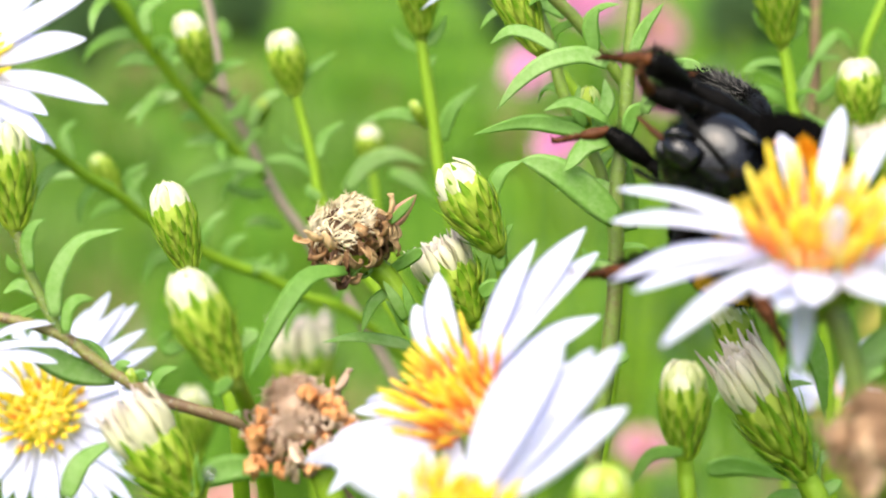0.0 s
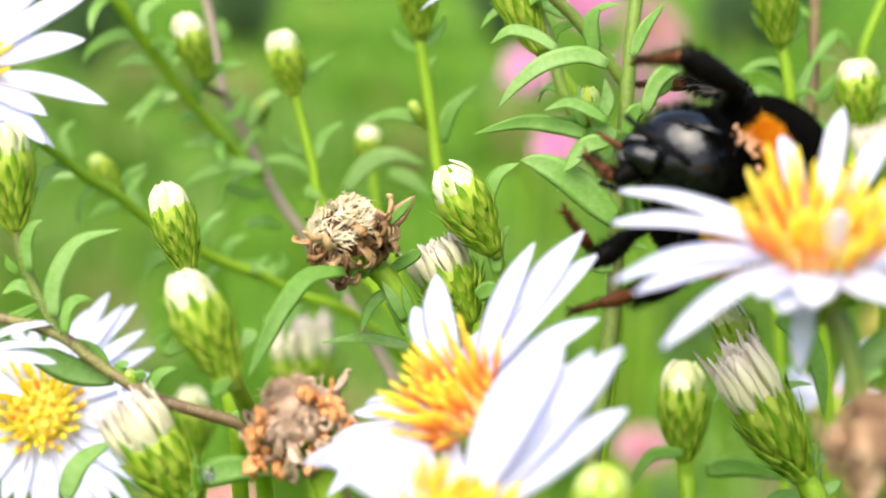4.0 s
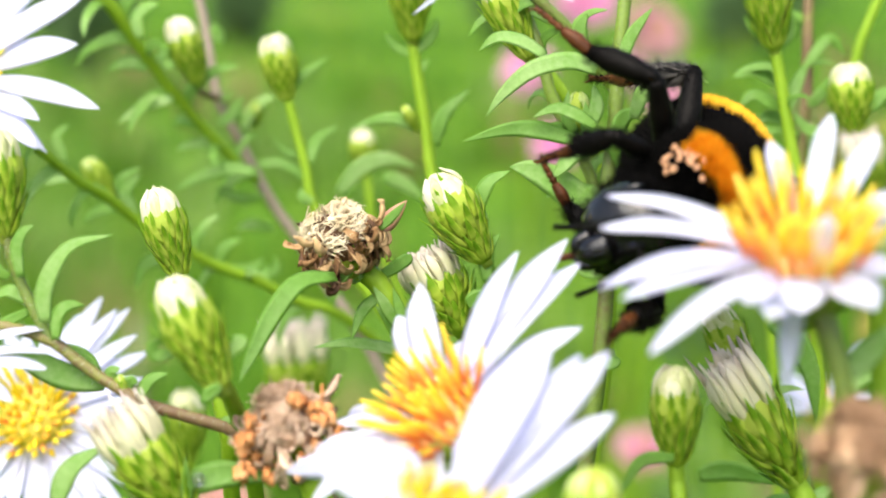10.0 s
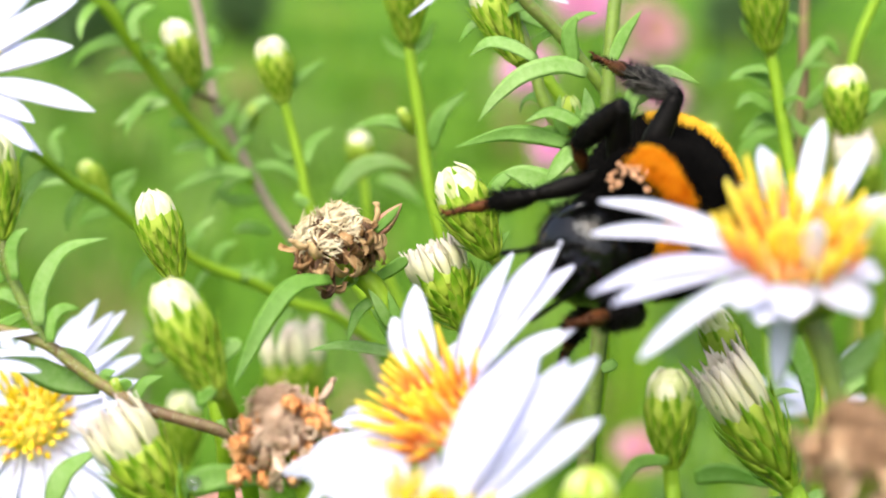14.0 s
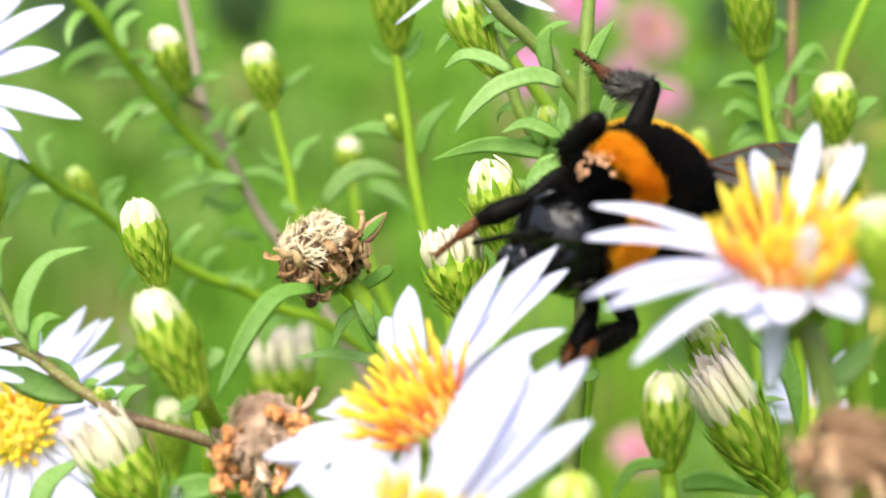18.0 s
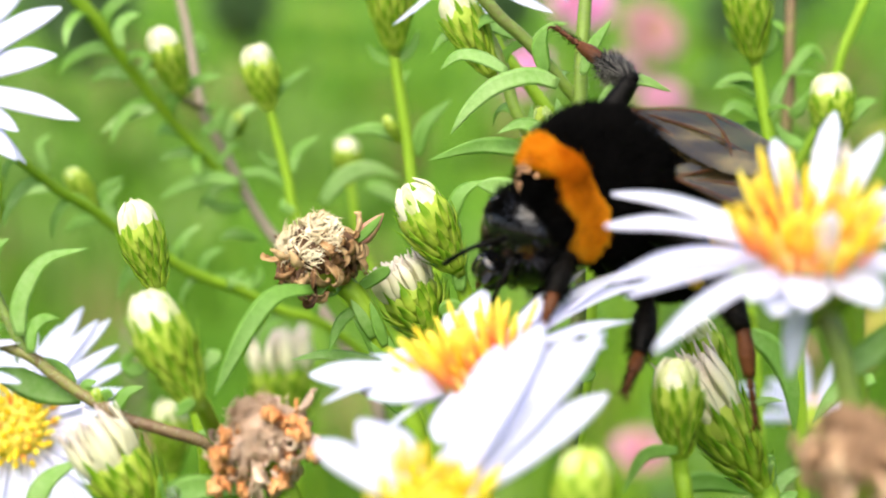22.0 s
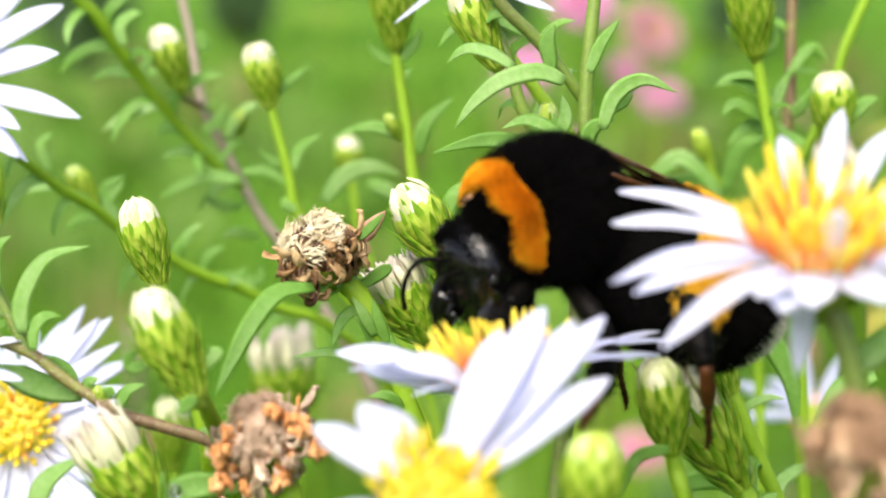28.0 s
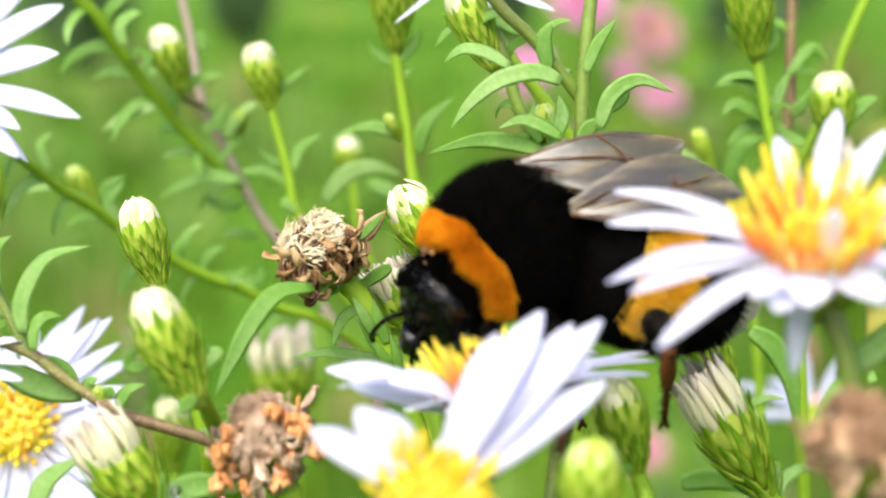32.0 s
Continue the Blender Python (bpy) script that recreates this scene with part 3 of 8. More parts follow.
def meadow():
    """Clumps of taller grass and weeds that stand about on the lawn, light and dark."""
    r = random.Random(23)
    for mat, count, label in ((M_MEADOW, 1100, "pale yellow-green tufts of tall meadow grass"), (M_GRASS, 700, "darker green tufts of tall meadow grass"), (M_HAY, 260, "dry brownish tufts of tall grass")):
        v, f = [], []
        for _ in range(count):
            away, turn = 1500 + 5500 * r.random(), r.uniform(0, 6.2832)
            x, y = away * math.cos(turn), away * math.sin(turn)
            tall, spread_ = r.uniform(80, 300), r.uniform(25, 90)
            for _ in range(42):
                a, q = r.uniform(0, 6.283), spread_ * math.sqrt(r.random())
                b = Vector((x + q * math.cos(a), y + q * math.sin(a), -30))
                h, w, lean = tall * r.uniform(0.5, 1.1), r.uniform(2.0, 4.5), r.uniform(0.05, 0.5)
                d = Vector((math.cos(a), math.sin(a), 0))
                s = Vector((-d.y, d.x, 0)) * w
                m, t = b + d * h * lean * 0.4 + Vector((0, 0, h * 0.6)), b + d * h * lean + Vector((0, 0, h))
                o = len(v)
                v += [b - s, b + s, m + s, m - s, t]
                f += [(o, o + 1, o + 2, o + 3), (o + 3, o + 2, o + 4)]
        tagged(new("tall_grass", mesh("tall_grass", v, f, mat)), label, "grass", kind="stuff")


meadow()


def shrub(x, y, wide, high, seed):
    """A low dark shrub: a short trunk, limbs and many small leaves with gaps between them."""
    r = random.Random(seed)
    ob = new("shrub")
    ob.location = (x, y, -0.02)
    tagged(ob, "dark green leafy shrub on the lawn", "shrub", "shrubs behind the asters")
    limbs = [tube([(0, 0, 0), (r.uniform(-60, 60), r.uniform(-60, 60), high * 300), (r.uniform(-1, 1) * wide * 350, r.uniform(-1, 1) * wide * 350, high * 850)], (22, 14, 5), 8, 6, 0.1) for _ in range(6)]
    part("trunk", mesh("trunk", *join(*limbs), M_BARK), ob)
    v, f = [], []
    for _ in range(2200):
        d = Vector((r.gauss(0, 1), r.gauss(0, 1), r.gauss(0, 1))).normalized() * (r.random() ** 0.45)
        bump = 1 + 0.35 * noise.noise(d * 2.3 + Vector((seed, 0, 0)))
        c = Vector((d.x * wide * 500 * bump, d.y * wide * 500 * bump, high * 560 + d.z * high * 480 * bump))
        u = Vector((r.uniform(-1, 1), r.uniform(-1, 1), r.uniform(-0.4, 1))).normalized()
        s = u.orthogonal().normalized()
        L, w = r.uniform(28, 55), r.uniform(10, 18)
        o = len(v)
        v += [c, c + u * L * 0.5 + s * w, c + u * L, c + u * L * 0.5 - s * w]
        f.append((o, o + 1, o + 2, o + 3))
    part("crown", mesh("crown", v, f, M_SHRUB), ob)


for x, y, w, h, s in ((-1.52, 7.2, 0.40, 0.62, 6), (-1.9, 8.4, 0.62, 0.6, 1), (-1.03, 8.6, 0.36, 0.5, 2), (0.31, 8.8, 0.36, 0.5, 3), (1.45, 8.0, 0.42, 0.4, 4), (1.9, 9.5, 0.6, 0.6, 5)):
    shrub(x, y, w, h, s)


def pink_flower(centre, size, mats, seed, normal):
    """A many-petalled garden flower on its own stalk, well behind the asters."""
    r = random.Random(seed)
    ob = thing("pink_flower", centre, "pink many-petalled garden flower behind the asters", "flower", "pink flowers")
    c = Vector((0, 0, 0))
    part("stalk", mesh("stalk", *tube([c, (0, 12, -120), (r.uniform(-60, 60), 30, -centre[2])], (1.6, 1.8, 2.4), 14, 8), M_STEM), ob)
    part("heart", mesh("heart", *moved(lathe([(size * 0.1, -size * 0.1), (size * 0.16, 0), (size * 0.12, size * 0.08), (0.5, size * 0.1)], 12), Matrix.Identity(4)), M_SALMON), ob,
         "small dark pink heart", axis_pose(c, Vector(normal)))
    for j, (cnt, lift, k) in enumerate(((11, 10, 1.0), (9, 32, 0.85), (7, 55, 0.65))):
        a = radians(lift)
        L = size * 0.5 * k
        me = mesh("petal", *blade([(size * 0.08, 0, 0), (size * 0.08 + L * 0.5 * math.cos(a), 0, L * 0.5 * math.sin(a)), (size * 0.08 + L * math.cos(a * 0.8), 0, L * math.sin(a * 0.8))], size * 0.24, (0, 0, 1), 0.8, 0.15, 8, "petal", 0.05), mats[j % len(mats)])
        for i in range(cnt):
            part("petal", me, ob, m=axis_pose(c, Vector(normal)) @ Matrix.Rotation(6.283 * i / cnt + r.uniform(-0.15, 0.15) + j, 4, "Z"))
    return ob


def beyond(px, py, depth):
    """A place from the slopes of its line of sight, in thousandths right of and above the start's axis, and its distance."""
    u, r = py * depth / 1000, px * depth / 1000
    return (r, 0.978 * depth + 0.208 * u, 750 - 0.208 * depth + 0.978 * u)


for way, size, mats, seed, normal in (((69, 62, 960), 26, (M_PINK,), 1, (-0.10, -0.81, 0.58)), ((52, 108, 1000), 30, (M_PINK,), 7, (-0.29, -0.77, 0.56)), ((86, 150, 1000), 38, (M_PINK,), 2, (0.10, -0.75, 0.65)),
                                      ((127, 131, 1050), 40, (M_SALMON, M_DUSKY), 3, (0.30, -0.82, 0.48)), ((134, 92, 1000), 28, (M_DUSKY,), 4, (0.00, -0.66, 0.75)), ((112, 108, 1100), 22, (M_DUSKY, M_PINK), 12, (0.2, -0.8, 0.5))):
    pink_flower(beyond(*way), size, mats, seed, normal)
pink_flower((109.50, 857.37, 454.87), 30, (M_SALMON, M_PINK), 5, (0.00, -0.42, 0.91))
pink_flower((-91.87, 661.87, 497.05), 30, (M_SALMON,), 8, (0.00, -0.42, 0.91))


def herb(p, mat, leafm, seed, count=26, wide=60):
    """A leafy herb behind the flowers."""
    r = random.Random(seed)
    ob = thing("garden_herb", foot(p), "leafy garden herb behind the asters", "herb", "herbs behind the asters")
    top = rel(ob, p)
    stem_line = [Vector((r.uniform(-30, 30), 0, 0)), Vector((0, 0, top.z * 0.5)), top]
    part("stalk", mesh("stalk", *tube(stem_line, (2.5, 2, 1.2), 12, 8), mat), ob)
    for k in range(count):
        s = 0.35 + 0.65 * k / count
        b = spline(stem_line, 40)[int(s * 40)]
        a = k * 2.4
        d = Vector((math.cos(a), math.sin(a), 0.5))
        L = wide * r.uniform(0.5, 1.1)
        part("leaf", mesh("leaf", *blade([b, b + d * L * 0.5, b + d * L * 0.9 - Vector((0, 0, L * 0.15))], L * 0.3, (0, 0, 1), 0.5, 0.1, 6), leafm), ob)


herb((209.44, 800.20, 666.85), M_STEM_RED, M_YELLOWLEAF, 3, 22, 45)
herb((214.09, 904.70, 677.51), M_STEM_RED, M_SALMON, 5, 10, 40)
herb((197.75, 1105.74, 661.40), M_STEM, M_GRASS, 6)
herb((177.26, 1152.33, 640.08), M_STEM, M_SHRUB, 16, 30, 50)
herb((-167.33, 872.72, 527.08), M_STEM_WOOD, M_DEAD, 8, 14, 50)
herb((-61.25, 775.75, 551.84), M_STEM, M_GRASS, 9, 18, 50)


# ---- the asters ----
ASTERS = "stems of the aster clump"


def rooted(pts, side=0.0):
    """Carries a stalk on from its last point down into the ground."""
    x, y, z = pts[-1]
    return [*pts, (x, y + 1, z - 4), (x, y + 4, z - 14), (x + side * 0.1, y + 9, z - 40), (x + side * 0.3, y + 20, z - 110), (x + side, y + 45, z - 330), (x + side * 1.2, y + 50, -25)]


# woody main stem with a green side branch and a pale bud
s = thing("aster_stem", (-6.99, 159.53, 706.92), "woody grey-brown aster stem with green leafy side branch", "aster", ASTERS)
stalk(s, rooted([(-24.36, 167.50, 744.43), (-23.80, 166.80, 741.12), (-23.06, 166.10, 737.81), (-21.77, 164.63, 730.92), (-19.40, 163.63, 726.23), (-16.58, 162.52, 720.99), (-14.04, 161.76, 717.40), (-10.38, 160.59, 711.89), (-6.99, 159.53, 706.92), (-4.17, 158.36, 701.41)]), 0.42, 0.75, M_STEM_WOOD)
A2 = [(-34.09, 150.56, 746.49), (-32.02, 152.10, 743.43), (-29.61, 153.62, 740.28), (-27.66, 155.07, 736.79), (-24.83, 156.33, 732.42), (-21.91, 157.68, 728.46), (-19.46, 159.18, 725.21), (-17.60, 160.93, 723.14)]
stalk(s, A2, 0.72, 0.4, M_STEM, "branch")
stalk(s, [(-22.36, 155.06, 733.99), (-23.44, 157.93, 733.05), (-22.78, 160.75, 731.92), (-21.64, 163.60, 730.87)], 0.35, 0.35, M_STEM_RED, "branch")
bud(s, (-22.21, 154.04, 733.99), (-24.00, 153.25, 739.89), 1.05)
leaf(s, [(-26.96, 155.24, 734.82), (-28.82, 155.32, 735.24), (-30.78, 155.17, 734.51)], 1.3)
leaf(s, [(-24.69, 154.62, 731.92), (-27.23, 154.49, 731.30), (-29.88, 154.14, 729.64)], 1.2)
leaf(s, [(-26.76, 150.78, 737.92), (-27.07, 151.16, 739.67), (-26.09, 151.37, 740.68), (-25.07, 151.42, 740.93)], 1.3)
leaf(s, [(-20.45, 158.68, 726.95), (-23.08, 158.70, 727.06), (-25.10, 158.58, 726.52)], 1.2)
leaf(s, [(-17.06, 156.13, 724.60), (-19.66, 156.22, 725.02), (-22.36, 156.07, 724.33), (-24.95, 155.79, 723.01)], 1.6)
leaf(s, [(-17.17, 157.60, 721.87), (-19.36, 157.63, 722.03), (-21.11, 157.82, 722.94)], 1.1)
leaf(s, [(-17.50, 160.26, 724.77), (-15.45, 160.29, 724.93), (-13.79, 160.14, 724.23), (-12.85, 159.91, 723.14)], 1.2)
leaf(s, [(-21.00, 159.11, 728.98), (-19.63, 159.30, 729.89), (-18.70, 159.68, 731.66)], 1.2)
leaf(s, [(-18.89, 161.94, 727.88), (-18.33, 162.29, 729.52), (-16.94, 162.58, 730.88), (-15.82, 162.63, 731.15)], 1.3)
leaf(s, [(-19.16, 162.23, 729.24), (-19.72, 162.40, 730.06), (-19.16, 162.63, 731.15)], 1.0)
leaf(s, [(-16.02, 161.88, 717.96), (-18.27, 161.99, 718.51), (-19.96, 161.88, 717.96)], 1.1)
leaf(s, [(-21.65, 165.74, 736.16), (-21.94, 166.04, 737.54), (-21.77, 166.15, 738.09)], 1.4)
bud(s, (-18.05, 163.05, 728.29), (-17.49, 162.55, 730.77), 1.1, "green")
leaflets(s, A2, 1.7, 3.2, 3)
leaflets(s, [(-23.06, 166.10, 737.81), (-21.77, 164.63, 730.92), (-19.40, 163.63, 726.23), (-16.58, 162.52, 720.99), (-14.04, 161.76, 717.40), (-10.38, 160.59, 711.89)], 5, 2.6, 5)

# slanting branch that carries the white flower in the upper corner
s = thing("aster_stem", (-13.18, 153.60, 712.71), "slanting green aster branch with small leaves and white flower", "aster", ASTERS)
A3 = [(-40.86, 139.84, 734.51), (-38.53, 141.43, 732.39), (-34.40, 142.73, 728.87), (-31.64, 144.17, 726.04), (-29.03, 145.78, 723.98), (-26.86, 147.32, 721.62), (-23.58, 148.85, 719.21), (-20.74, 150.43, 717.00), (-16.74, 152.05, 715.01), (-13.18, 153.60, 712.71), (-8.97, 155.24, 710.80)]
stalk(s, rooted([*A3, (-3.61, 159.06, 704.72)]), 0.46, 0.55, M_STEM)
stalk(s, [(-38.53, 136.18, 736.55), (-39.81, 138.03, 735.66), (-40.86, 139.84, 734.51)], 0.5, 0.5, M_STEM)
flower(s, (-40.05, 135.17, 736.60), (0.27, -0.75, 0.60), 1.0, seed=4, tips=(
    ((-28.79, 136.41, 742.47), 2.3), ((-28.94, 134.60, 738.76), 2.4), ((-26.96, 132.52, 733.77), 2.1), ((-31.58, 131.34, 733.01), 2.0), ((-31.43, 129.88, 730.95), 2.2), ((-32.21, 138.81, 744.10), 2.3), ((-35.56, 140.19, 745.81), 2.3),
    ((-31.18, 131.79, 730.31), 1.3), ((-33.94, 128.46, 729.10), 2.2), ((-38.39, 128.46, 729.10), 2.2), ((-43.49, 131.19, 732.31), 2.2), ((-45.74, 136.71, 739.05), 2.2), ((-41.22, 139.90, 744.42), 2.2)))
bud(s, (-30.71, 153.80, 723.25), (-33.11, 154.46, 726.38), 1.1, "green")
for w, pts in ((1.0, [(-33.80, 154.07, 724.50), (-35.51, 154.04, 724.40), (-37.75, 153.91, 723.77)]), (1.0, [(-34.98, 154.38, 725.96), (-35.67, 154.87, 728.31), (-34.50, 155.13, 729.51)]), (1.3, [(-29.08, 152.59, 722.39), (-29.45, 153.03, 724.46), (-27.49, 153.30, 725.70)]), (1.3, [(-28.11, 151.39, 721.53), (-28.84, 151.79, 723.44), (-27.47, 152.18, 725.24)]),
               (1.1, [(-30.34, 153.47, 721.69), (-31.94, 153.40, 721.37), (-33.38, 153.18, 720.33)]), (1.4, [(-24.52, 148.60, 718.04), (-26.60, 148.45, 717.33), (-27.64, 147.95, 714.99)]), (1.2, [(-20.74, 154.33, 716.15), (-20.09, 154.67, 717.73), (-18.58, 154.84, 718.52)]), (1.2, [(-20.20, 154.22, 715.62), (-17.77, 154.22, 715.62), (-16.42, 154.45, 716.67)]), (1.2, [(-23.44, 154.56, 717.20), (-22.90, 154.84, 718.52), (-21.82, 154.99, 719.21)]), (1.1, [(-17.17, 155.95, 714.11), (-15.53, 156.17, 715.18), (-15.53, 156.46, 716.52)])):
    leaf(s, pts, w)
leaflets(s, A3, 2.6, 2.6, 8)

# thin stems with single buds
s = thing("aster_stem", (-11.23, 147.75, 723.63), "thin green aster stem with one round bud", "aster", ASTERS)
stalk(s, rooted([(-13.53, 149.77, 733.15), (-12.92, 149.29, 730.90), (-12.25, 148.76, 728.39), (-11.64, 148.23, 725.88), (-11.23, 147.75, 723.63), (-9.43, 146.89, 719.62), (-5.33, 145.77, 714.35), (-0.72, 144.28, 707.33), (2.36, 142.47, 698.81)]), 0.42, 0.6, M_STEM)
bud(s, (-13.48, 149.72, 732.90), (-14.82, 149.88, 738.50), 1.12)
leaf(s, [(-13.12, 149.82, 733.41), (-11.74, 150.12, 734.81), (-9.59, 150.44, 736.31)], 1.0)
leaf(s, [(-11.38, 148.44, 726.89), (-10.71, 148.86, 728.89), (-8.82, 149.13, 730.15)], 1.1)
leaf(s, [(-12.42, 150.53, 727.09), (-13.71, 150.61, 727.49), (-14.75, 150.85, 728.61)], 1.0)
leaf(s, [(-10.93, 145.72, 723.73), (-11.84, 145.83, 724.23), (-11.94, 145.99, 724.97)], 1.0)

s = thing("aster_stem", (-7.12, 172.93, 721.86), "thin green aster stem with small pale bud", "aster", ASTERS)
stalk(s, rooted([(-7.54, 173.05, 722.45), (-7.18, 172.56, 720.11), (-6.52, 171.69, 716.01), (-3.23, 169.94, 707.82), (0.96, 167.96, 698.46), (2.75, 166.09, 689.69)]), 0.4, 0.6, M_STEM)
bud(s, (-7.60, 172.99, 722.16), (-7.85, 172.95, 726.80), 1.25)
leaf(s, [(-9.41, 157.67, 722.24), (-7.33, 158.22, 724.81), (-4.59, 158.40, 725.67), (-1.75, 158.22, 724.81)], 1.7)
leaf(s, [(-5.30, 162.99, 723.20), (-3.05, 162.81, 722.37), (-0.79, 162.40, 720.44)], 1.5)

s = thing("aster_stem", (-0.69, 143.70, 728.63), "upright green aster stem with leaves and large bud", "aster", ASTERS)
A6 = [(-2.08, 145.81, 738.56), (-1.68, 145.29, 736.14), (-1.19, 144.62, 732.99), (-0.74, 144.01, 730.08), (-0.40, 143.39, 727.17), (0.55, 142.46, 722.81), (2.03, 141.43, 717.96), (3.27, 140.19, 712.15), (3.77, 138.54, 704.39)]
stalk(s, rooted(A6), 0.48, 0.65, M_STEM)
bud(s, (-1.98, 145.60, 738.9), (-2.49, 145.37, 747.0), 1.0)
leaf(s, [(-0.10, 143.80, 729.11), (0.79, 144.37, 731.78), (3.17, 144.85, 734.06)], 1.4)
leaf(s, [(-0.94, 144.06, 730.32), (-2.43, 144.23, 731.15), (-4.66, 144.29, 731.44), (-7.63, 144.09, 730.47)], 1.2)
leaf(s, [(-1.59, 145.04, 734.93), (-1.09, 145.24, 735.90), (-0.45, 145.37, 736.48)], 0.8)
leaf(s, [(-1.93, 145.45, 736.87), (-3.42, 145.60, 737.59), (-4.41, 145.86, 738.81)], 1.0)
leaf(s, [(-1.78, 145.50, 737.11), (-0.45, 145.76, 738.32), (0.30, 146.12, 740.02)], 1.0)
bud(s, (-1.59, 144.09, 730.47), (-2.76, 143.56, 732.82), 0.8, "green")

# bud with a clean white tip, and the larger bud before it
s = thing("aster_stem", (-17.59, 116.70, 721.88), "green aster stem with white-tipped bud", "aster", ASTERS)
stalk(s, rooted([(-18.50, 117.20, 724.21), (-18.00, 116.87, 722.68), (-17.06, 116.28, 719.88), (-15.95, 115.51, 716.27), (-14.93, 114.66, 712.25)]), 0.55, 0.7, M_STEM)
bud(s, (-18.50, 117.15, 723.97), (-20.21, 117.46, 730.23), 1.0)
s = thing("aster_stem", (-12.46, 98.85, 719.67), "green aster stem with large white-tipped bud", "aster", ASTERS)
stalk(s, rooted([(-13.59, 99.26, 721.56), (-13.25, 103.73, 718.56), (-12.90, 107.97, 714.46), (-12.66, 111.91, 708.94)]), 0.55, 0.7, M_STEM)
bud(s, (-13.38, 99.15, 721.04), (-16.45, 99.55, 727.74), 1.0)
for w, pts in ((0.9, [(-15.98, 99.51, 722.77), (-17.04, 99.44, 722.42), (-17.39, 99.59, 723.11), (-16.62, 99.70, 723.63)]), (0.9, [(-13.17, 99.37, 722.08), (-12.11, 99.59, 723.11), (-11.83, 99.66, 723.45), (-12.46, 99.71, 723.70)]), (0.9, [(-13.04, 98.11, 720.98), (-13.91, 97.97, 720.30), (-14.08, 97.97, 720.30)]), (1.0, [(-12.81, 98.93, 720.01), (-13.69, 99.22, 721.39), (-14.64, 99.40, 722.25)])):
    leaf(s, pts, w)

# purplish stem along the lower edge, with a bud that stands at its end
s = thing("aster_stem", (-19.29, 107.45, 716.83), "purplish hairy aster stem with leaves and buds", "aster", ASTERS)
A10 = [(-32.31, 108.72, 722.82), (-30.39, 108.61, 722.26), (-27.71, 108.49, 721.70), (-25.42, 108.29, 720.76), (-23.89, 108.03, 719.56), (-21.97, 107.76, 718.29), (-19.29, 107.45, 716.83), (-16.61, 107.28, 716.01), (-13.55, 107.08, 715.07), (-10.11, 106.66, 713.09), (-7.04, 106.14, 710.65)]
stalk(s, rooted([*A10, (-3.98, 105.42, 707.28)]), 0.38, 0.5, M_STEM_RED)
hairs(s, A10, 0.40, 900, 0.45, 3)
A11 = [(-29.05, 110.04, 729.00), (-28.67, 109.64, 727.13), (-27.90, 109.16, 724.88), (-26.76, 108.69, 722.63), (-25.72, 108.35, 721.06)]
stalk(s, A11, 0.36, 0.38, M_STEM_DARK, "branch")
hairs(s, A11, 0.36, 350, 0.4, 4)
bud(s, (-28.98, 109.94, 728.55), (-29.55, 110.40, 735.49), 1.0)
leaf(s, [(-26.02, 107.64, 722.51), (-26.02, 108.11, 724.73), (-24.43, 108.68, 727.40), (-21.47, 108.86, 728.26)], 1.3)
leaf(s, [(-27.66, 108.27, 725.47), (-27.92, 108.66, 727.33), (-27.47, 108.90, 728.44), (-26.71, 108.99, 728.89)], 0.9)
leaf(s, [(-27.52, 108.92, 723.76), (-28.67, 109.04, 724.32), (-29.82, 108.92, 723.76)], 1.0)
leaf(s, [(-25.27, 107.40, 721.39), (-25.19, 107.71, 722.88), (-24.43, 107.87, 723.62), (-23.37, 107.87, 723.62)], 1.0)
leaf(s, [(-22.36, 108.71, 717.93), (-25.26, 108.81, 718.42), (-27.96, 109.08, 719.67), (-30.66, 109.25, 720.50)], 1.9)
leaf(s, [(-22.94, 108.85, 718.61), (-24.10, 109.09, 719.74), (-25.64, 109.27, 720.58)], 1.3)
leaf(s, [(-19.58, 106.61, 717.68), (-18.93, 106.83, 718.72), (-17.75, 106.93, 719.17)], 0.9)
leaf(s, [(-21.40, 107.71, 718.06), (-21.78, 107.89, 718.89), (-21.13, 107.97, 719.26)], 1.0)
leaf(s, [(-20.82, 107.65, 717.77), (-20.44, 107.77, 718.33), (-19.98, 107.75, 718.21)], 1.0)
leaf(s, [(-13.55, 107.08, 715.07), (-14.01, 107.19, 715.59), (-13.17, 107.27, 715.97)], 0.9)
leaf(s, [(-28.67, 109.24, 725.25), (-29.24, 109.32, 725.63), (-29.55, 109.48, 726.38)], 0.8)
leaf(s, [(-27.33, 108.76, 723.01), (-28.86, 108.61, 722.26), (-29.82, 108.49, 721.70), (-30.78, 108.45, 721.51)], 0.8)
bud(s, (-20.82, 107.57, 717.39), (-21.28, 107.89, 718.89), 1.0, "green")

s = thing("aster_stem", (-16.60, 101.32, 712.05), "green aster stem with half-open mauve bud", "aster", ASTERS)
stalk(s, rooted([(-17.04, 101.42, 712.48), (-16.05, 101.02, 710.62), (-14.77, 100.34, 707.40)]), 0.9, 1.0, M_STEM)
bud(s, (-16.42, 101.29, 711.87), (-20.87, 101.77, 718.96), 1.15, "opening")
leaf(s, [(-17.53, 100.75, 714.18), (-15.90, 100.45, 712.76), (-15.80, 100.98, 715.24)], 1.1)
leaf(s, [(-24.58, 102.27, 711.70), (-23.59, 102.73, 713.86), (-21.33, 103.05, 715.38)], 1.5)
s = thing("aster_stem", (-24.76, 157.30, 696.44), "thin aster stem with small green bud", "aster", ASTERS)
stalk(s, rooted([(-24.70, 157.48, 697.27), (-24.47, 156.60, 693.13), (-23.91, 155.43, 687.62)]), 0.5, 0.6, M_STEM)
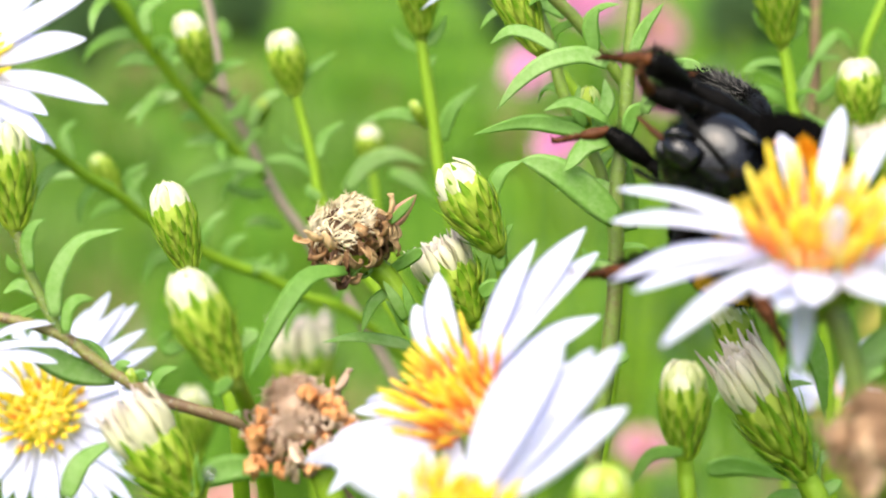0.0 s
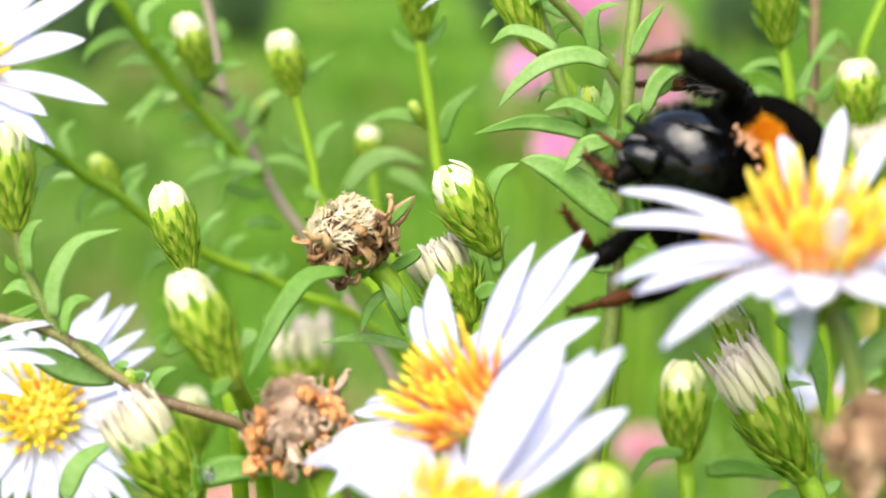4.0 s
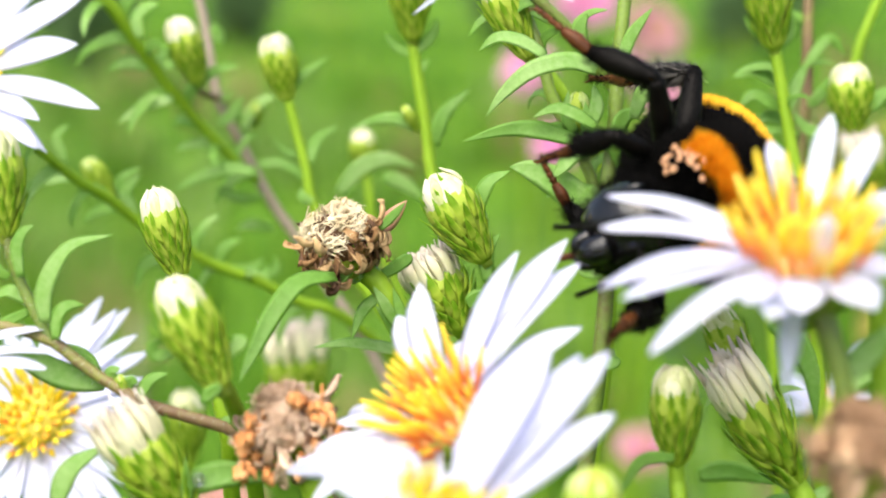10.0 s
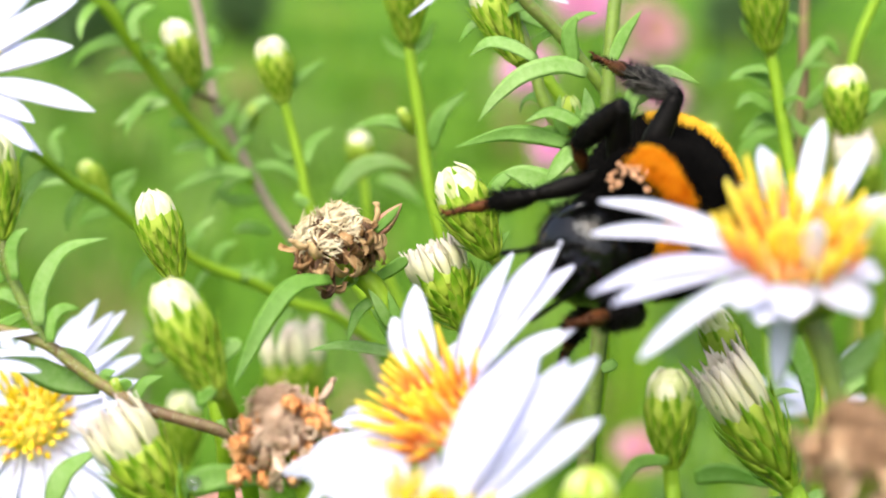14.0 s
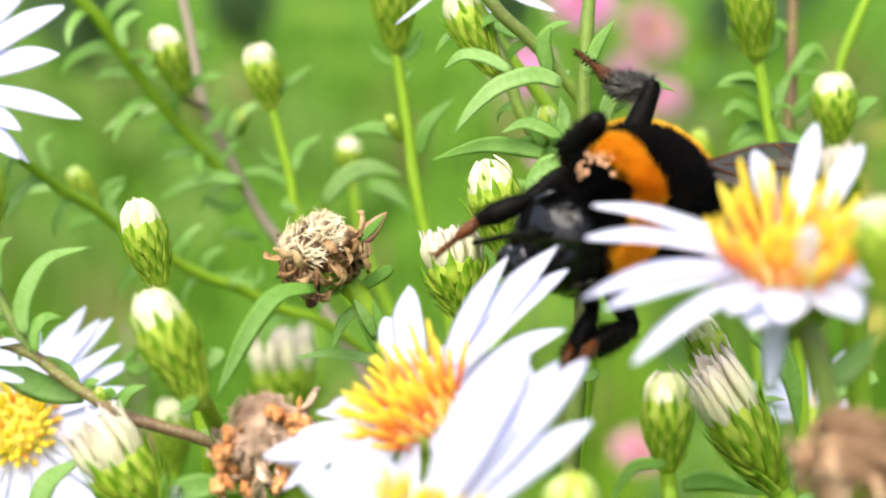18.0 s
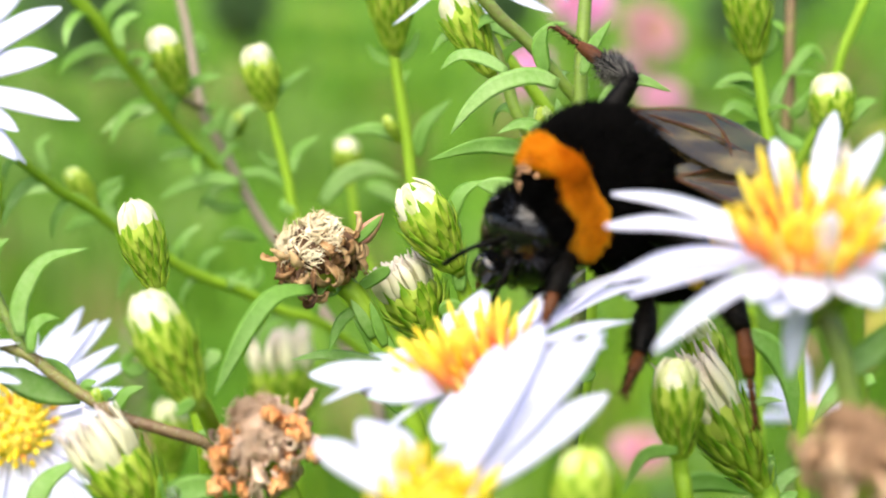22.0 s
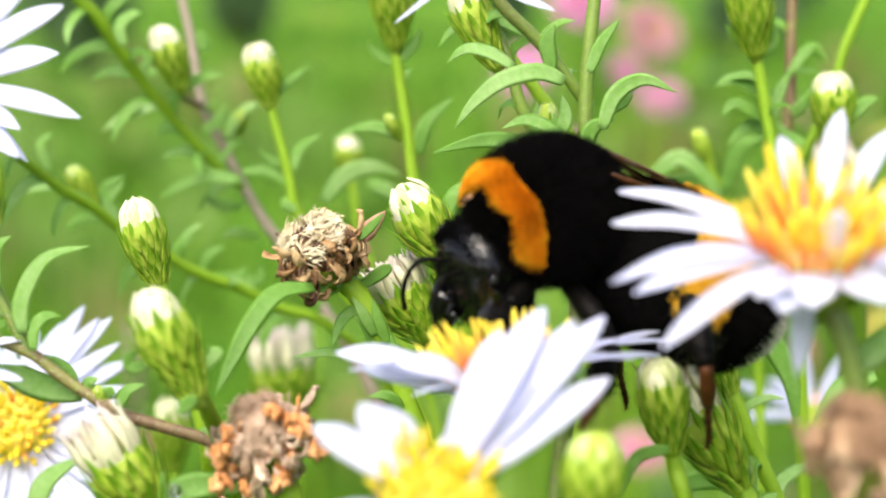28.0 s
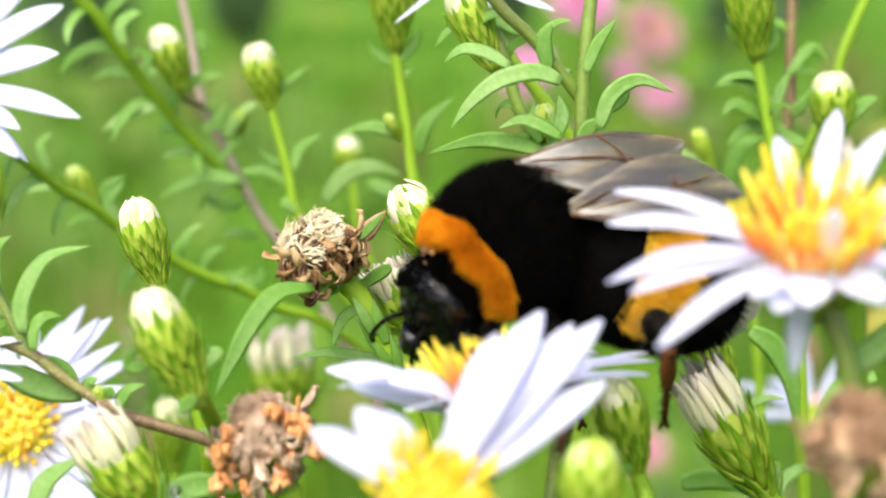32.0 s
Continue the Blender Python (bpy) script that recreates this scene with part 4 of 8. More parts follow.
bud(s, (-24.70, 157.19, 695.89), (-24.77, 157.65, 702.91), 1.1)

# flowers at the lower corner
s = thing("aster_stem", (-34.16, 133.92, 706.66), "aster stem with open white flower", "aster", ASTERS)
stalk(s, rooted([(-34.41, 135.58, 704.86), (-33.68, 134.27, 698.69), (-33.20, 133.26, 693.94)]), 0.7, 0.8, M_STEM)
flower(s, (-34.07, 134.09, 707.46), (0.08, -0.84, 0.53), 1.15, red=0.2, tall_disc=0.6, seed=5, tips=fuller([
    ((-28.79, 139.09, 716.59), 1.95), ((-26.44, 138.89, 715.63), 1.95), ((-24.65, 137.13, 712.17), 2.0), ((-24.98, 134.46, 709.24), 1.95), ((-24.99, 132.76, 706.04), 1.85), ((-24.62, 130.86, 701.89), 1.9), ((-27.11, 129.49, 700.27), 2.0), ((-30.15, 129.54, 700.49), 2.0),
    ((-33.43, 129.49, 700.27), 1.85), ((-36.33, 129.68, 701.18), 2.0), ((-39.10, 131.12, 703.13), 1.85), ((-41.28, 132.76, 706.04), 1.85), ((-41.58, 134.56, 709.71), 1.85), ((-40.23, 137.24, 712.69), 1.85), ((-36.95, 138.56, 714.10), 1.85), ((-32.84, 138.67, 714.58), 1.85)]))
s = thing("aster_stem", (-32.11, 106.04, 719.81), "aster stem with white flower", "aster", ASTERS)
stalk(s, rooted([(-32.18, 105.88, 719.08), (-32.29, 104.79, 713.93), (-32.11, 103.54, 708.04)]), 0.7, 0.8, M_STEM)
flower(s, (-33.69, 106.04, 719.81), (-0.10, -0.21, 0.97), 0.9, seed=6, tips=(((-25.88, 108.53, 721.88), 1.5), ((-25.00, 106.24, 720.73), 1.4), ((-25.01, 103.13, 720.56), 1.8), ((-26.44, 99.81, 719.37), 2.0), ((-29.71, 98.56, 718.29), 2.0)))


def withered(parent, centre, up, size, petals, mat, hairs, seed, strands=130):
    """A withered flower head: dry petals rolled into curls over a nest of straw-coloured strands."""
    r = random.Random(seed)
    c = rel(parent, centre)
    v, f = ball(2.15, 2.15, 2.0, 20, 12)
    v = [p * (1 + 0.12 * noise.noise(p * 0.9 + Vector((seed, 0, 0)))) for p in v]
    ob = part("withered_head", mesh("withered_head", v, f, mat), parent, "dry curled flower head", axis_pose(c, c + Vector(up), 0, size))
    cup = part("flower_cup", CUP_ME, ob, "green cup of bracts", Matrix.Translation((0, 0, -0.35 * MM)) @ Matrix.Scale(0.74, 4))
    bract_set(cup, CUP[:5], (-3.9, -3.2, -2.5, -1.8), 11, 16)
    for k in range(petals):
        a, h = r.uniform(0, 6.283), r.uniform(-1.6, 0.9)
        d = Vector((math.cos(a), math.sin(a), 0))
        rad = math.sqrt(max(0.3, 4.9 - h * h))
        p = d * rad * 1.02 + Vector((0, 0, h))
        side = Vector((-d.y, d.x, 0))
        turn, step = r.uniform(0.5, 1.1) * r.choice((1, -1, 1)), r.uniform(0.42, 0.75)
        go, pts = r.uniform(0.2, 1.2), []
        axis = (side + d * r.uniform(-0.4, 0.4) + Vector((0, 0, r.uniform(-0.4, 0.4)))).normalized()
        way = Matrix.Rotation(go, 3, axis) @ d
        for _ in range(6):
            pts.append(p.copy())
            p = p + way * step
            way = Matrix.Rotation(turn * 0.8, 3, axis) @ way
            step *= 0.88
        part("dry_petal", mesh("dry_petal", *blade(pts, r.uniform(0.45, 0.95), axis.cross(way), 0.08, r.uniform(0.2, 0.6), 12, "petal", 0.1), mat), ob)
    tufts = []
    while len(tufts) < strands:
        a, h = r.uniform(0, 6.283), r.uniform(-0.2, 2.21)
        rad = math.sqrt(max(0.05, 4.9 - h * h))
        b = Vector((math.cos(a) * rad, math.sin(a) * rad, h))
        if noise.noise(b * 0.7 + Vector((0, seed, 0))) < -0.18 - 0.1 * h:
            continue
        n = b.normalized()
        comb = 5.0 * noise.noise(b * 0.45 + Vector((seed, seed, 0))) + r.gauss(0, 0.35)
        t = (Matrix.Rotation(comb, 3, n) @ n.orthogonal()).normalized()
        L = r.uniform(0.8, 1.9)
        tufts.append(blade([b * 0.97, b * 1.03 + t * L * 0.5 + n * r.uniform(0.1, 0.4), b * 0.98 + t * L + n * r.uniform(-0.2, 0.6)], r.uniform(0.06, 0.19), n, 0.04, 0.3, 6, "bract", 0.1))
    part("straw_tuft", mesh("straw_tuft", *join(*tufts), hairs), ob, kind="stuff")
    return ob


# withered straw-brown head, on a thick green stalk
s = thing("withered_aster", (-3.86, 116.96, 723.08), "withered straw-brown aster head on thick green stalk", "aster", ASTERS)
stalk(s, rooted([(-5.91, 117.26, 724.49), (-4.27, 117.00, 723.29), (-3.24, 116.70, 721.88), (-2.01, 116.19, 719.47), (-0.78, 115.51, 716.27), (0.66, 114.66, 712.25)]), 0.85, 0.55, M_STEM)
for w, pts in ((0.9, [(-2.7, 115.6, 720.2), (-3.5, 115.5, 721.8), (-4.3, 115.6, 723.1)]), (0.8, [(-2.6, 116.0, 719.0), (-3.3, 115.9, 720.6), (-4.2, 116.0, 721.6)]), (0.9, [(-1.8, 115.5, 719.6), (-2.4, 115.6, 721.3), (-2.9, 115.9, 722.9)]),
               (0.8, [(-1.2, 115.1, 717.2), (-2.1, 114.9, 718.9), (-2.9, 115.0, 720.1)]), (0.8, [(-0.9, 115.0, 717.0), (-1.1, 115.0, 718.8), (-1.6, 115.3, 720.5)]), (0.9, [(-0.6, 114.7, 714.8), (-1.7, 114.5, 716.0), (-3.2, 114.4, 716.0)])):
    leaf(s, pts, w)
withered(s, (-6.79, 116.64, 726.41), (-0.35, -0.06, 0.93), 1.0, 110, M_DEAD, M_STRAW, 3, 520)
leaf(s, [(-3.90, 116.76, 726.97), (-3.01, 116.96, 727.88), (-1.91, 117.21, 729.08)], 1.3, (0.3, -1, 0.3), M_BLUSH)
leaf(s, [(-3.79, 115.81, 727.28), (-2.78, 116.02, 728.27), (-1.98, 116.20, 729.14)], 0.7)
leaf(s, [(-6.7, 111.19, 724.81), (-9.07, 109.65, 724.77), (-10.7, 107.75, 723.06), (-11.96, 106.24, 720.73), (-12.78, 104.86, 719.07)], 1.45, (0.3, -0.55, 0.8), wave=0.0)
leaf(s, [(-5.81, 115.18, 724.32), (-7.02, 115.01, 723.53), (-7.82, 115.05, 723.73)], 0.9)
leaf(s, [(-2.29, 119.76, 717.01), (-3.98, 119.84, 717.38), (-6.53, 119.91, 717.71), (-8.98, 119.84, 717.38)], 1.2, (0.1, -0.6, 0.8))
leaf(s, [(-3.65, 116.79, 722.28), (-5.09, 116.53, 721.08), (-5.91, 116.11, 719.07)], 1.0)
leaf(s, [(-3.86, 117.05, 723.49), (-2.01, 117.30, 724.69), (-1.60, 117.39, 725.09)], 1.0)
leaf(s, [(-5.04, 116.15, 724.10), (-5.86, 116.03, 723.51), (-6.26, 116.15, 724.10)], 0.9)


def crumbs(parent, centre, size, seed, mat, count):
    """Clots of rusty crumbs stuck to the rim of a withered head."""
    r = random.Random(seed)
    c = rel(parent, centre)
    nests = [Vector((math.cos(a) * q, r.uniform(-0.9, -0.2), math.sin(a) * q)) * size for a, q in ((0.3, 1.0), (0.75, 0.9), (-0.15, 1.25), (-0.6, 0.8), (-1.1, 0.9), (3.6, 1.0), (3.9, 1.15), (3.3, 0.9), (4.4, 1.0), (1.3, 0.8), (2.9, 0.75))]
    for k in range(count):
        d = r.choice(nests) + Vector((r.gauss(0, 0.32), r.gauss(0, 0.3), r.gauss(0, 0.32)))
        v, f = ball(1, 1, 1, 10, 7)
        q = r.uniform(0.14, 0.4)
        st = Vector((r.uniform(0.5, 1.2), r.uniform(0.5, 1.2), r.uniform(0.6, 1.7)))
        v = [Vector((p.x * st.x, p.y * st.y, p.z * st.z)) * q * (1 + 1.5 * noise.noise(p * 1.9 + Vector((k, 0, 0)))) for p in v]
        part("crumb", mesh("crumb", v, f, mat), parent, m=Matrix.Translation((c + d) * MM))


s = thing("withered_aster", (-9.74, 102.88, 714.58), "withered aster head with rusty orange crumbs", "aster", ASTERS)
stalk(s, rooted([(-8.82, 102.96, 714.94), (-7.71, 102.50, 712.78), (-6.79, 101.89, 709.89)]), 0.9, 0.8, M_STEM)
withered(s, (-9.56, 103.35, 716.75), (-0.30, -0.22, 0.93), 1.07, 60, M_RUST_STRAW, M_RUST_STRAW, 9, 420)
crumbs(s, (-9.36, 102.37, 716.99), 2.9, 5, M_RUST, 120)
leaf(s, [(-16.05, 101.57, 713.19), (-13.31, 101.72, 713.91), (-10.02, 101.66, 713.62)], 1.9)
s = thing("aster_stem", (-14.41, 169.29, 698.05), "aster stem with half-open mauve bud behind withered heads", "aster", ASTERS)
stalk(s, rooted([(-14.23, 169.42, 698.64), (-13.81, 168.30, 693.34), (-13.20, 166.79, 686.26)]), 0.8, 0.8, M_STEM)
bud(s, (-14.23, 168.93, 696.29), (-15.25, 170.68, 706.91), 1.4, "opening")

drop = tagged(new("water_drop", mesh("water_drop", *ball(0.42, 0.42, 0.24, 16, 10), M_WATER)), "clear water drop on a leaf", "water drop")
drop.matrix_world = Matrix.Translation(Vector((-14.95, 100.88, 713.83)) * MM) @ pose(0, 0, 0, 55, 0, 0)

# the two buds that the bee brushes past
buds_pair = thing("aster_stem", (4.04, 120.06, 723.23), "aster stem with closed white bud and half-open bud", "aster", ASTERS)
s = buds_pair
stalk(s, [(3.53, 120.54, 725.50), (4.25, 120.15, 723.65), (4.75, 119.80, 722.00), (5.09, 119.27, 719.53), (5.51, 118.57, 716.24), (5.93, 117.52, 711.31), (6.14, 116.13, 704.73)], 0.55, 0.7, M_STEM)
bud(s, (3.75, 119.43, 725.08), (-0.04, 119.70, 731.15), 1.12)
stalk(s, [(1.86, 120.46, 720.32), (2.80, 120.07, 718.46), (4.07, 119.54, 715.97), (5.68, 119.18, 714.31)], 0.6, 0.6, M_STEM, "branch")
bud(s, (2.12, 120.24, 719.29), (-1.02, 121.49, 725.17), 1.5, "opening")
leaf(s, [(3.28, 120.89, 727.14), (4.25, 121.46, 729.81), (5.97, 121.68, 730.88)], 1.3)
leaf(s, [(4.21, 119.00, 723.04), (4.21, 119.43, 725.08), (5.17, 119.73, 726.51)], 1.2)
leaf(s, [(2.75, 118.65, 721.41), (3.79, 118.74, 721.82), (4.84, 118.48, 720.60)], 1.4)
leaf(s, [(3.62, 120.71, 726.32), (4.04, 120.89, 727.14), (4.12, 121.06, 727.96)], 0.7)

# tall stem that the bee clings to
tall = thing("aster_stem", (13.61, 123.17, 723.42), "tall leafy aster stem that bends under the bee", "aster", ASTERS)
s = tall
stalk(s, [*[(15.33, 128.18, 747.01), (14.90, 127.55, 744.06), (14.38, 126.66, 739.85), (14.04, 125.85, 736.06), (13.82, 125.14, 732.69), (13.26, 124.24, 728.48), (13.18, 123.17, 723.42), (12.96, 122.18, 718.79), (12.32, 121.11, 713.74), (11.54, 120.03, 708.68), (11.02, 119.14, 704.47)], (10.49, 121.07, 694.33)], 0.5, 0.72, M_STEM_DARK)
TB = [(6.24, 126.81, 745.36), (8.19, 126.78, 742.83), (9.95, 126.93, 741.12), (11.93, 126.94, 738.75), (13.98, 126.85, 735.95)]
stalk(s, TB, 0.5, 0.45, M_STEM_DARK, "branch")
hairs(s, [(14.38, 126.66, 739.85), (14.04, 125.85, 736.06), (13.82, 125.14, 732.69), (13.26, 124.24, 728.48), (13.18, 123.17, 723.42), (12.96, 122.18, 718.79), (12.32, 121.11, 713.74)], 0.55, 500, 0.35, 5)
TC = [(5.95, 129.58, 743.97), (7.26, 129.03, 741.40), (8.36, 128.49, 738.83), (9.23, 127.76, 735.41), (10.98, 127.03, 731.99), (12.60, 126.21, 728.14), (13.30, 125.30, 723.86)]
stalk(s, TC, 0.5, 0.45, M_STEM_DARK, "branch")
bud(s, (7.26, 128.49, 738.83), (4.17, 128.84, 745.29), 0.9)
bud(s, (11.45, 125.09, 732.48), (10.94, 124.85, 736.17), 1.0, "green")
for w, pts in ((1.45, [(12.13, 122.16, 737.93), (10.26, 122.31, 738.62), (7.55, 122.19, 738.05), (5.46, 121.86, 736.50), (4.00, 121.48, 734.71)]), (1.2, [(8.45, 123.40, 738.94), (6.56, 123.62, 740.01), (4.88, 123.68, 740.26), (3.53, 123.48, 739.35)]), (1.3, [(11.36, 124.34, 738.56), (11.06, 124.78, 740.63), (11.70, 125.05, 741.92)]),
               (1.2, [(12.23, 122.29, 733.72), (10.34, 122.51, 734.75), (9.08, 122.57, 735.04), (7.48, 122.44, 734.46)]), (1.4, [(10.85, 123.06, 732.55), (8.31, 123.22, 733.30), (5.76, 123.26, 733.46), (2.29, 123.08, 732.63)]), (2.4, [(12.84, 119.76, 726.63), (11.09, 120.11, 728.26), (9.01, 120.45, 729.90), (7.13, 120.64, 730.79), (5.71, 120.70, 731.04)]),
               (1.4, [(12.24, 120.00, 732.57), (10.59, 119.93, 732.25), (9.55, 119.70, 731.15), (8.85, 119.53, 730.34)]), (1.3, [(14.84, 121.42, 734.46), (15.89, 121.94, 736.91), (17.97, 122.17, 737.97), (20.43, 121.96, 736.99)]), (1.3, [(13.62, 122.07, 732.69), (14.21, 122.42, 734.34), (16.02, 122.58, 735.08)]),
               (2.6, [(14.35, 125.48, 724.71), (13.82, 125.94, 726.85), (13.74, 126.49, 729.42), (14.35, 126.76, 730.70)]), (1.2, [(12.76, 120.99, 722.81), (11.27, 121.05, 723.10), (10.43, 121.30, 724.26)]), (1.0, [(14.15, 124.29, 738.35), (15.09, 124.74, 740.43), (16.57, 125.13, 742.29)]), (1.4, [(12.97, 123.02, 732.34), (11.78, 123.19, 733.17), (11.48, 123.68, 735.45)]),
               (1.2, [(11.70, 123.28, 733.59), (12.33, 123.59, 735.04), (12.12, 123.94, 736.70)]), (1.0, [(10.72, 124.19, 733.04), (10.17, 124.45, 734.29), (10.30, 124.85, 736.17)]), (1.2, [(12.22, 124.05, 732.41), (13.50, 123.96, 731.99), (14.27, 123.52, 729.90)]), (1.0, [(12.86, 120.50, 715.70), (13.71, 120.57, 716.03), (14.14, 120.59, 716.11)]),
               (1.1, [(13.07, 123.96, 731.99), (11.36, 124.10, 732.62), (10.17, 123.96, 731.99)]), (1.0, [(15.39, 122.68, 735.57), (16.65, 122.86, 736.39), (17.28, 123.03, 737.21)]), (1.1, [(9.45, 128.94, 740.97), (7.70, 129.12, 741.83), (6.39, 129.12, 741.83)])):
    leaf(s, pts, w)
leaflets(s, TC, 3.2, 2.4, 17)
leaflets(s, TB, 4.0, 2.2, 18)
leaflets(s, [(13.82, 125.14, 732.69), (13.26, 124.24, 728.48), (13.18, 123.17, 723.42), (12.96, 122.18, 718.79)], 5, 2.6, 19)

s = thing("aster_stem", (4.89, 137.14, 745.90), "thin aster stem with drooping white flower", "aster", ASTERS)
stalk(s, rooted([(4.96, 138.98, 744.92), (6.60, 137.91, 739.88), (10.11, 136.94, 735.30), (13.63, 135.77, 729.81), (14.56, 134.21, 722.48), (14.33, 132.46, 714.23), (12.92, 130.02, 702.78)]), 0.5, 0.7, M_STEM)
flower(s, (4.80, 137.10, 745.67), (-0.06, -0.17, 0.98), 0.75, -22, 9.0, 9, 0.1, seed=2)

# buds at the upper edge, before the pink flowers
s = thing("aster_stem", (30.05, 139.04, 730.77), "aster stem with buds and narrow leaves", "aster", ASTERS)
stalk(s, rooted([(28.76, 140.58, 738.02), (29.24, 140.03, 735.45), (29.71, 139.44, 732.64), (30.19, 138.84, 729.83), (31.39, 137.35, 722.81), (32.35, 135.36, 713.45), (32.82, 132.37, 699.41)]), 0.5, 0.7, M_STEM)
bud(s, (28.60, 140.40, 738.6), (27.26, 140.09, 746.6), 0.95)
stalk(s, [(35.91, 141.28, 731.68), (35.72, 140.82, 729.54), (34.75, 140.12, 726.22), (32.56, 138.91, 720.52)], 0.45, 0.5, M_STEM, "branch")
bud(s, (35.91, 141.15, 731.06), (35.32, 141.36, 736.85), 1.3)
stalk(s, [(33.89, 151.85, 742.93), (33.78, 150.78, 737.92), (33.68, 149.72, 732.90), (33.12, 148.65, 727.89), (33.02, 147.91, 724.38)], 0.5, 0.55, M_STEM_RED, "branch")
stalk(s, [(41.32, 152.06, 743.94), (39.78, 151.32, 740.43), (38.50, 150.68, 737.42), (37.99, 150.25, 735.41), (36.19, 149.29, 730.90), (33.63, 148.23, 725.88)], 0.45, 0.45, M_STEM, "branch")
for w, pts in ((1.2, [(29.99, 141.33, 731.92), (31.11, 141.93, 734.77), (32.22, 142.39, 736.90)]), (1.3, [(29.68, 140.43, 732.52), (27.28, 140.73, 733.93), (25.93, 140.51, 732.89)]), (1.3, [(29.44, 140.88, 734.64), (27.28, 141.16, 735.91), (25.73, 141.03, 735.34)]), (1.1, [(33.18, 148.25, 735.61), (35.21, 148.75, 737.98), (36.72, 148.46, 736.60)]),
               (1.2, [(30.38, 141.18, 731.21), (28.44, 141.33, 731.92), (26.50, 140.98, 730.26)]), (1.4, [(33.29, 141.03, 730.49), (31.84, 141.13, 730.97), (30.87, 141.43, 732.39)]), (1.2, [(33.43, 147.51, 732.14), (34.45, 147.72, 733.13), (35.21, 148.04, 734.62)]), (1.0, [(28.76, 140.63, 738.26), (27.08, 140.88, 739.43), (26.13, 141.13, 740.60)]),
               (1.0, [(29.00, 140.58, 738.02), (30.19, 140.83, 739.19), (30.34, 141.18, 740.83)]), (1.3, [(37.96, 144.42, 732.02), (39.20, 144.73, 733.47), (40.44, 144.83, 733.96)]), (1.2, [(33.12, 148.81, 728.64), (34.40, 148.92, 729.14), (35.94, 148.86, 728.89)])):
    leaf(s, pts, w)
leaflets(s, [(28.76, 140.58, 738.02), (29.24, 140.03, 735.45), (29.71, 139.44, 732.64), (30.19, 138.84, 729.83), (31.39, 137.35, 722.81)], 3, 2.2, 23)
leaflets(s, [(33.89, 151.85, 742.93), (33.78, 150.78, 737.92), (33.68, 149.72, 732.90), (33.12, 148.65, 727.89)], 3.5, 2.2, 24)
s = thing("aster_stem", (24.94, 158.79, 727.49), "leafy aster stem tip behind the bee", "aster", ASTERS)
A30 = [(27.67, 158.56, 726.42), (29.31, 157.77, 722.67), (30.95, 156.74, 717.86), (32.59, 154.70, 708.23), (33.14, 151.29, 692.18)]
stalk(s, rooted(A30), 0.4, 0.6, M_STEM)
bud(s, (28.05, 158.47, 725.99), (26.58, 159.19, 729.36), 0.9, "green")
for w, pts in ((1.6, [(28.22, 158.22, 724.81), (25.48, 158.11, 724.28), (21.65, 157.99, 723.74)]), (1.8, [(28.94, 155.79, 723.01), (25.16, 156.58, 726.71), (22.46, 156.24, 725.13), (19.76, 155.79, 723.01)]), (1.6, [(29.31, 157.88, 723.21), (30.95, 158.79, 727.49), (33.69, 159.02, 728.56)]), (1.5, [(30.95, 156.97, 718.93), (27.67, 157.54, 721.60), (24.94, 157.60, 721.87)])):
    leaf(s, pts, w)

# the buds below the bee
bud_low = thing("aster_stem", (15.72, 102.96, 714.94), "aster stem with closed green bud", "aster", ASTERS)
s = bud_low
stalk(s, [*[(15.72, 103.04, 715.31), (15.87, 102.58, 713.14), (16.17, 101.96, 710.25)], (17.92, 106.69, 698.83)], 0.52, 0.62, M_STEM)
bud(s, (15.76, 102.88, 714.58), (15.58, 103.22, 720.99), 1.02)
leaf(s, [(15.36, 100.98, 715.24), (13.26, 100.92, 714.96), (11.74, 100.41, 712.58)], 0.9)
bud_mauve = thing("aster_stem", (24.20, 108.52, 712.24), "aster stem with half-open mauve bud", "aster", ASTERS)
s = bud_mauve
stalk(s, [*[(23.92, 108.60, 712.62), (25.17, 108.20, 710.71), (26.34, 107.55, 707.66)], (28.95, 111.33, 696.61)], 0.8, 0.8, M_STEM)
bud(s, (24.70, 108.36, 711.47), (19.35, 109.21, 720.31), 0.92, "opening")
for w, pts in ((1.0, [(25.17, 108.20, 710.71), (24.00, 108.28, 711.09), (23.42, 108.48, 712.04)]), (1.1, [(25.56, 108.03, 709.95), (25.56, 108.60, 712.62), (25.95, 108.68, 713.00)]), (1.0, [(25.75, 107.95, 709.57), (26.92, 108.11, 710.33), (27.51, 108.20, 710.71)])):
    leaf(s, pts, w)
s = thing("aster_stem", (25.20, 123.57, 715.73), "aster stem with closed bud behind white petals", "aster", ASTERS)
A31 = [(24.48, 125.27, 714.11), (25.68, 124.67, 711.28), (27.15, 123.94, 707.80), (28.70, 123.20, 704.33), (29.81, 122.36, 700.42)]
stalk(s, rooted(A31), 0.6, 0.65, M_STEM)
bud(s, (24.79, 125.12, 713.37), (21.34, 125.46, 719.77), 0.9)
leaflets(s, A31, 2.0, 2.4, 31)
leaf(s, [(22.30, 133.05, 702.59), (25.17, 133.12, 702.92), (29.47, 132.87, 701.75)], 1.8)
leaf(s, [(26.39, 126.06, 717.80), (28.26, 125.78, 716.50), (29.59, 125.23, 713.89), (30.03, 124.40, 709.98)], 1.9)
leaf(s, [(36.26, 125.32, 714.32), (33.59, 125.14, 713.45), (31.37, 124.58, 710.85)], 1.6)
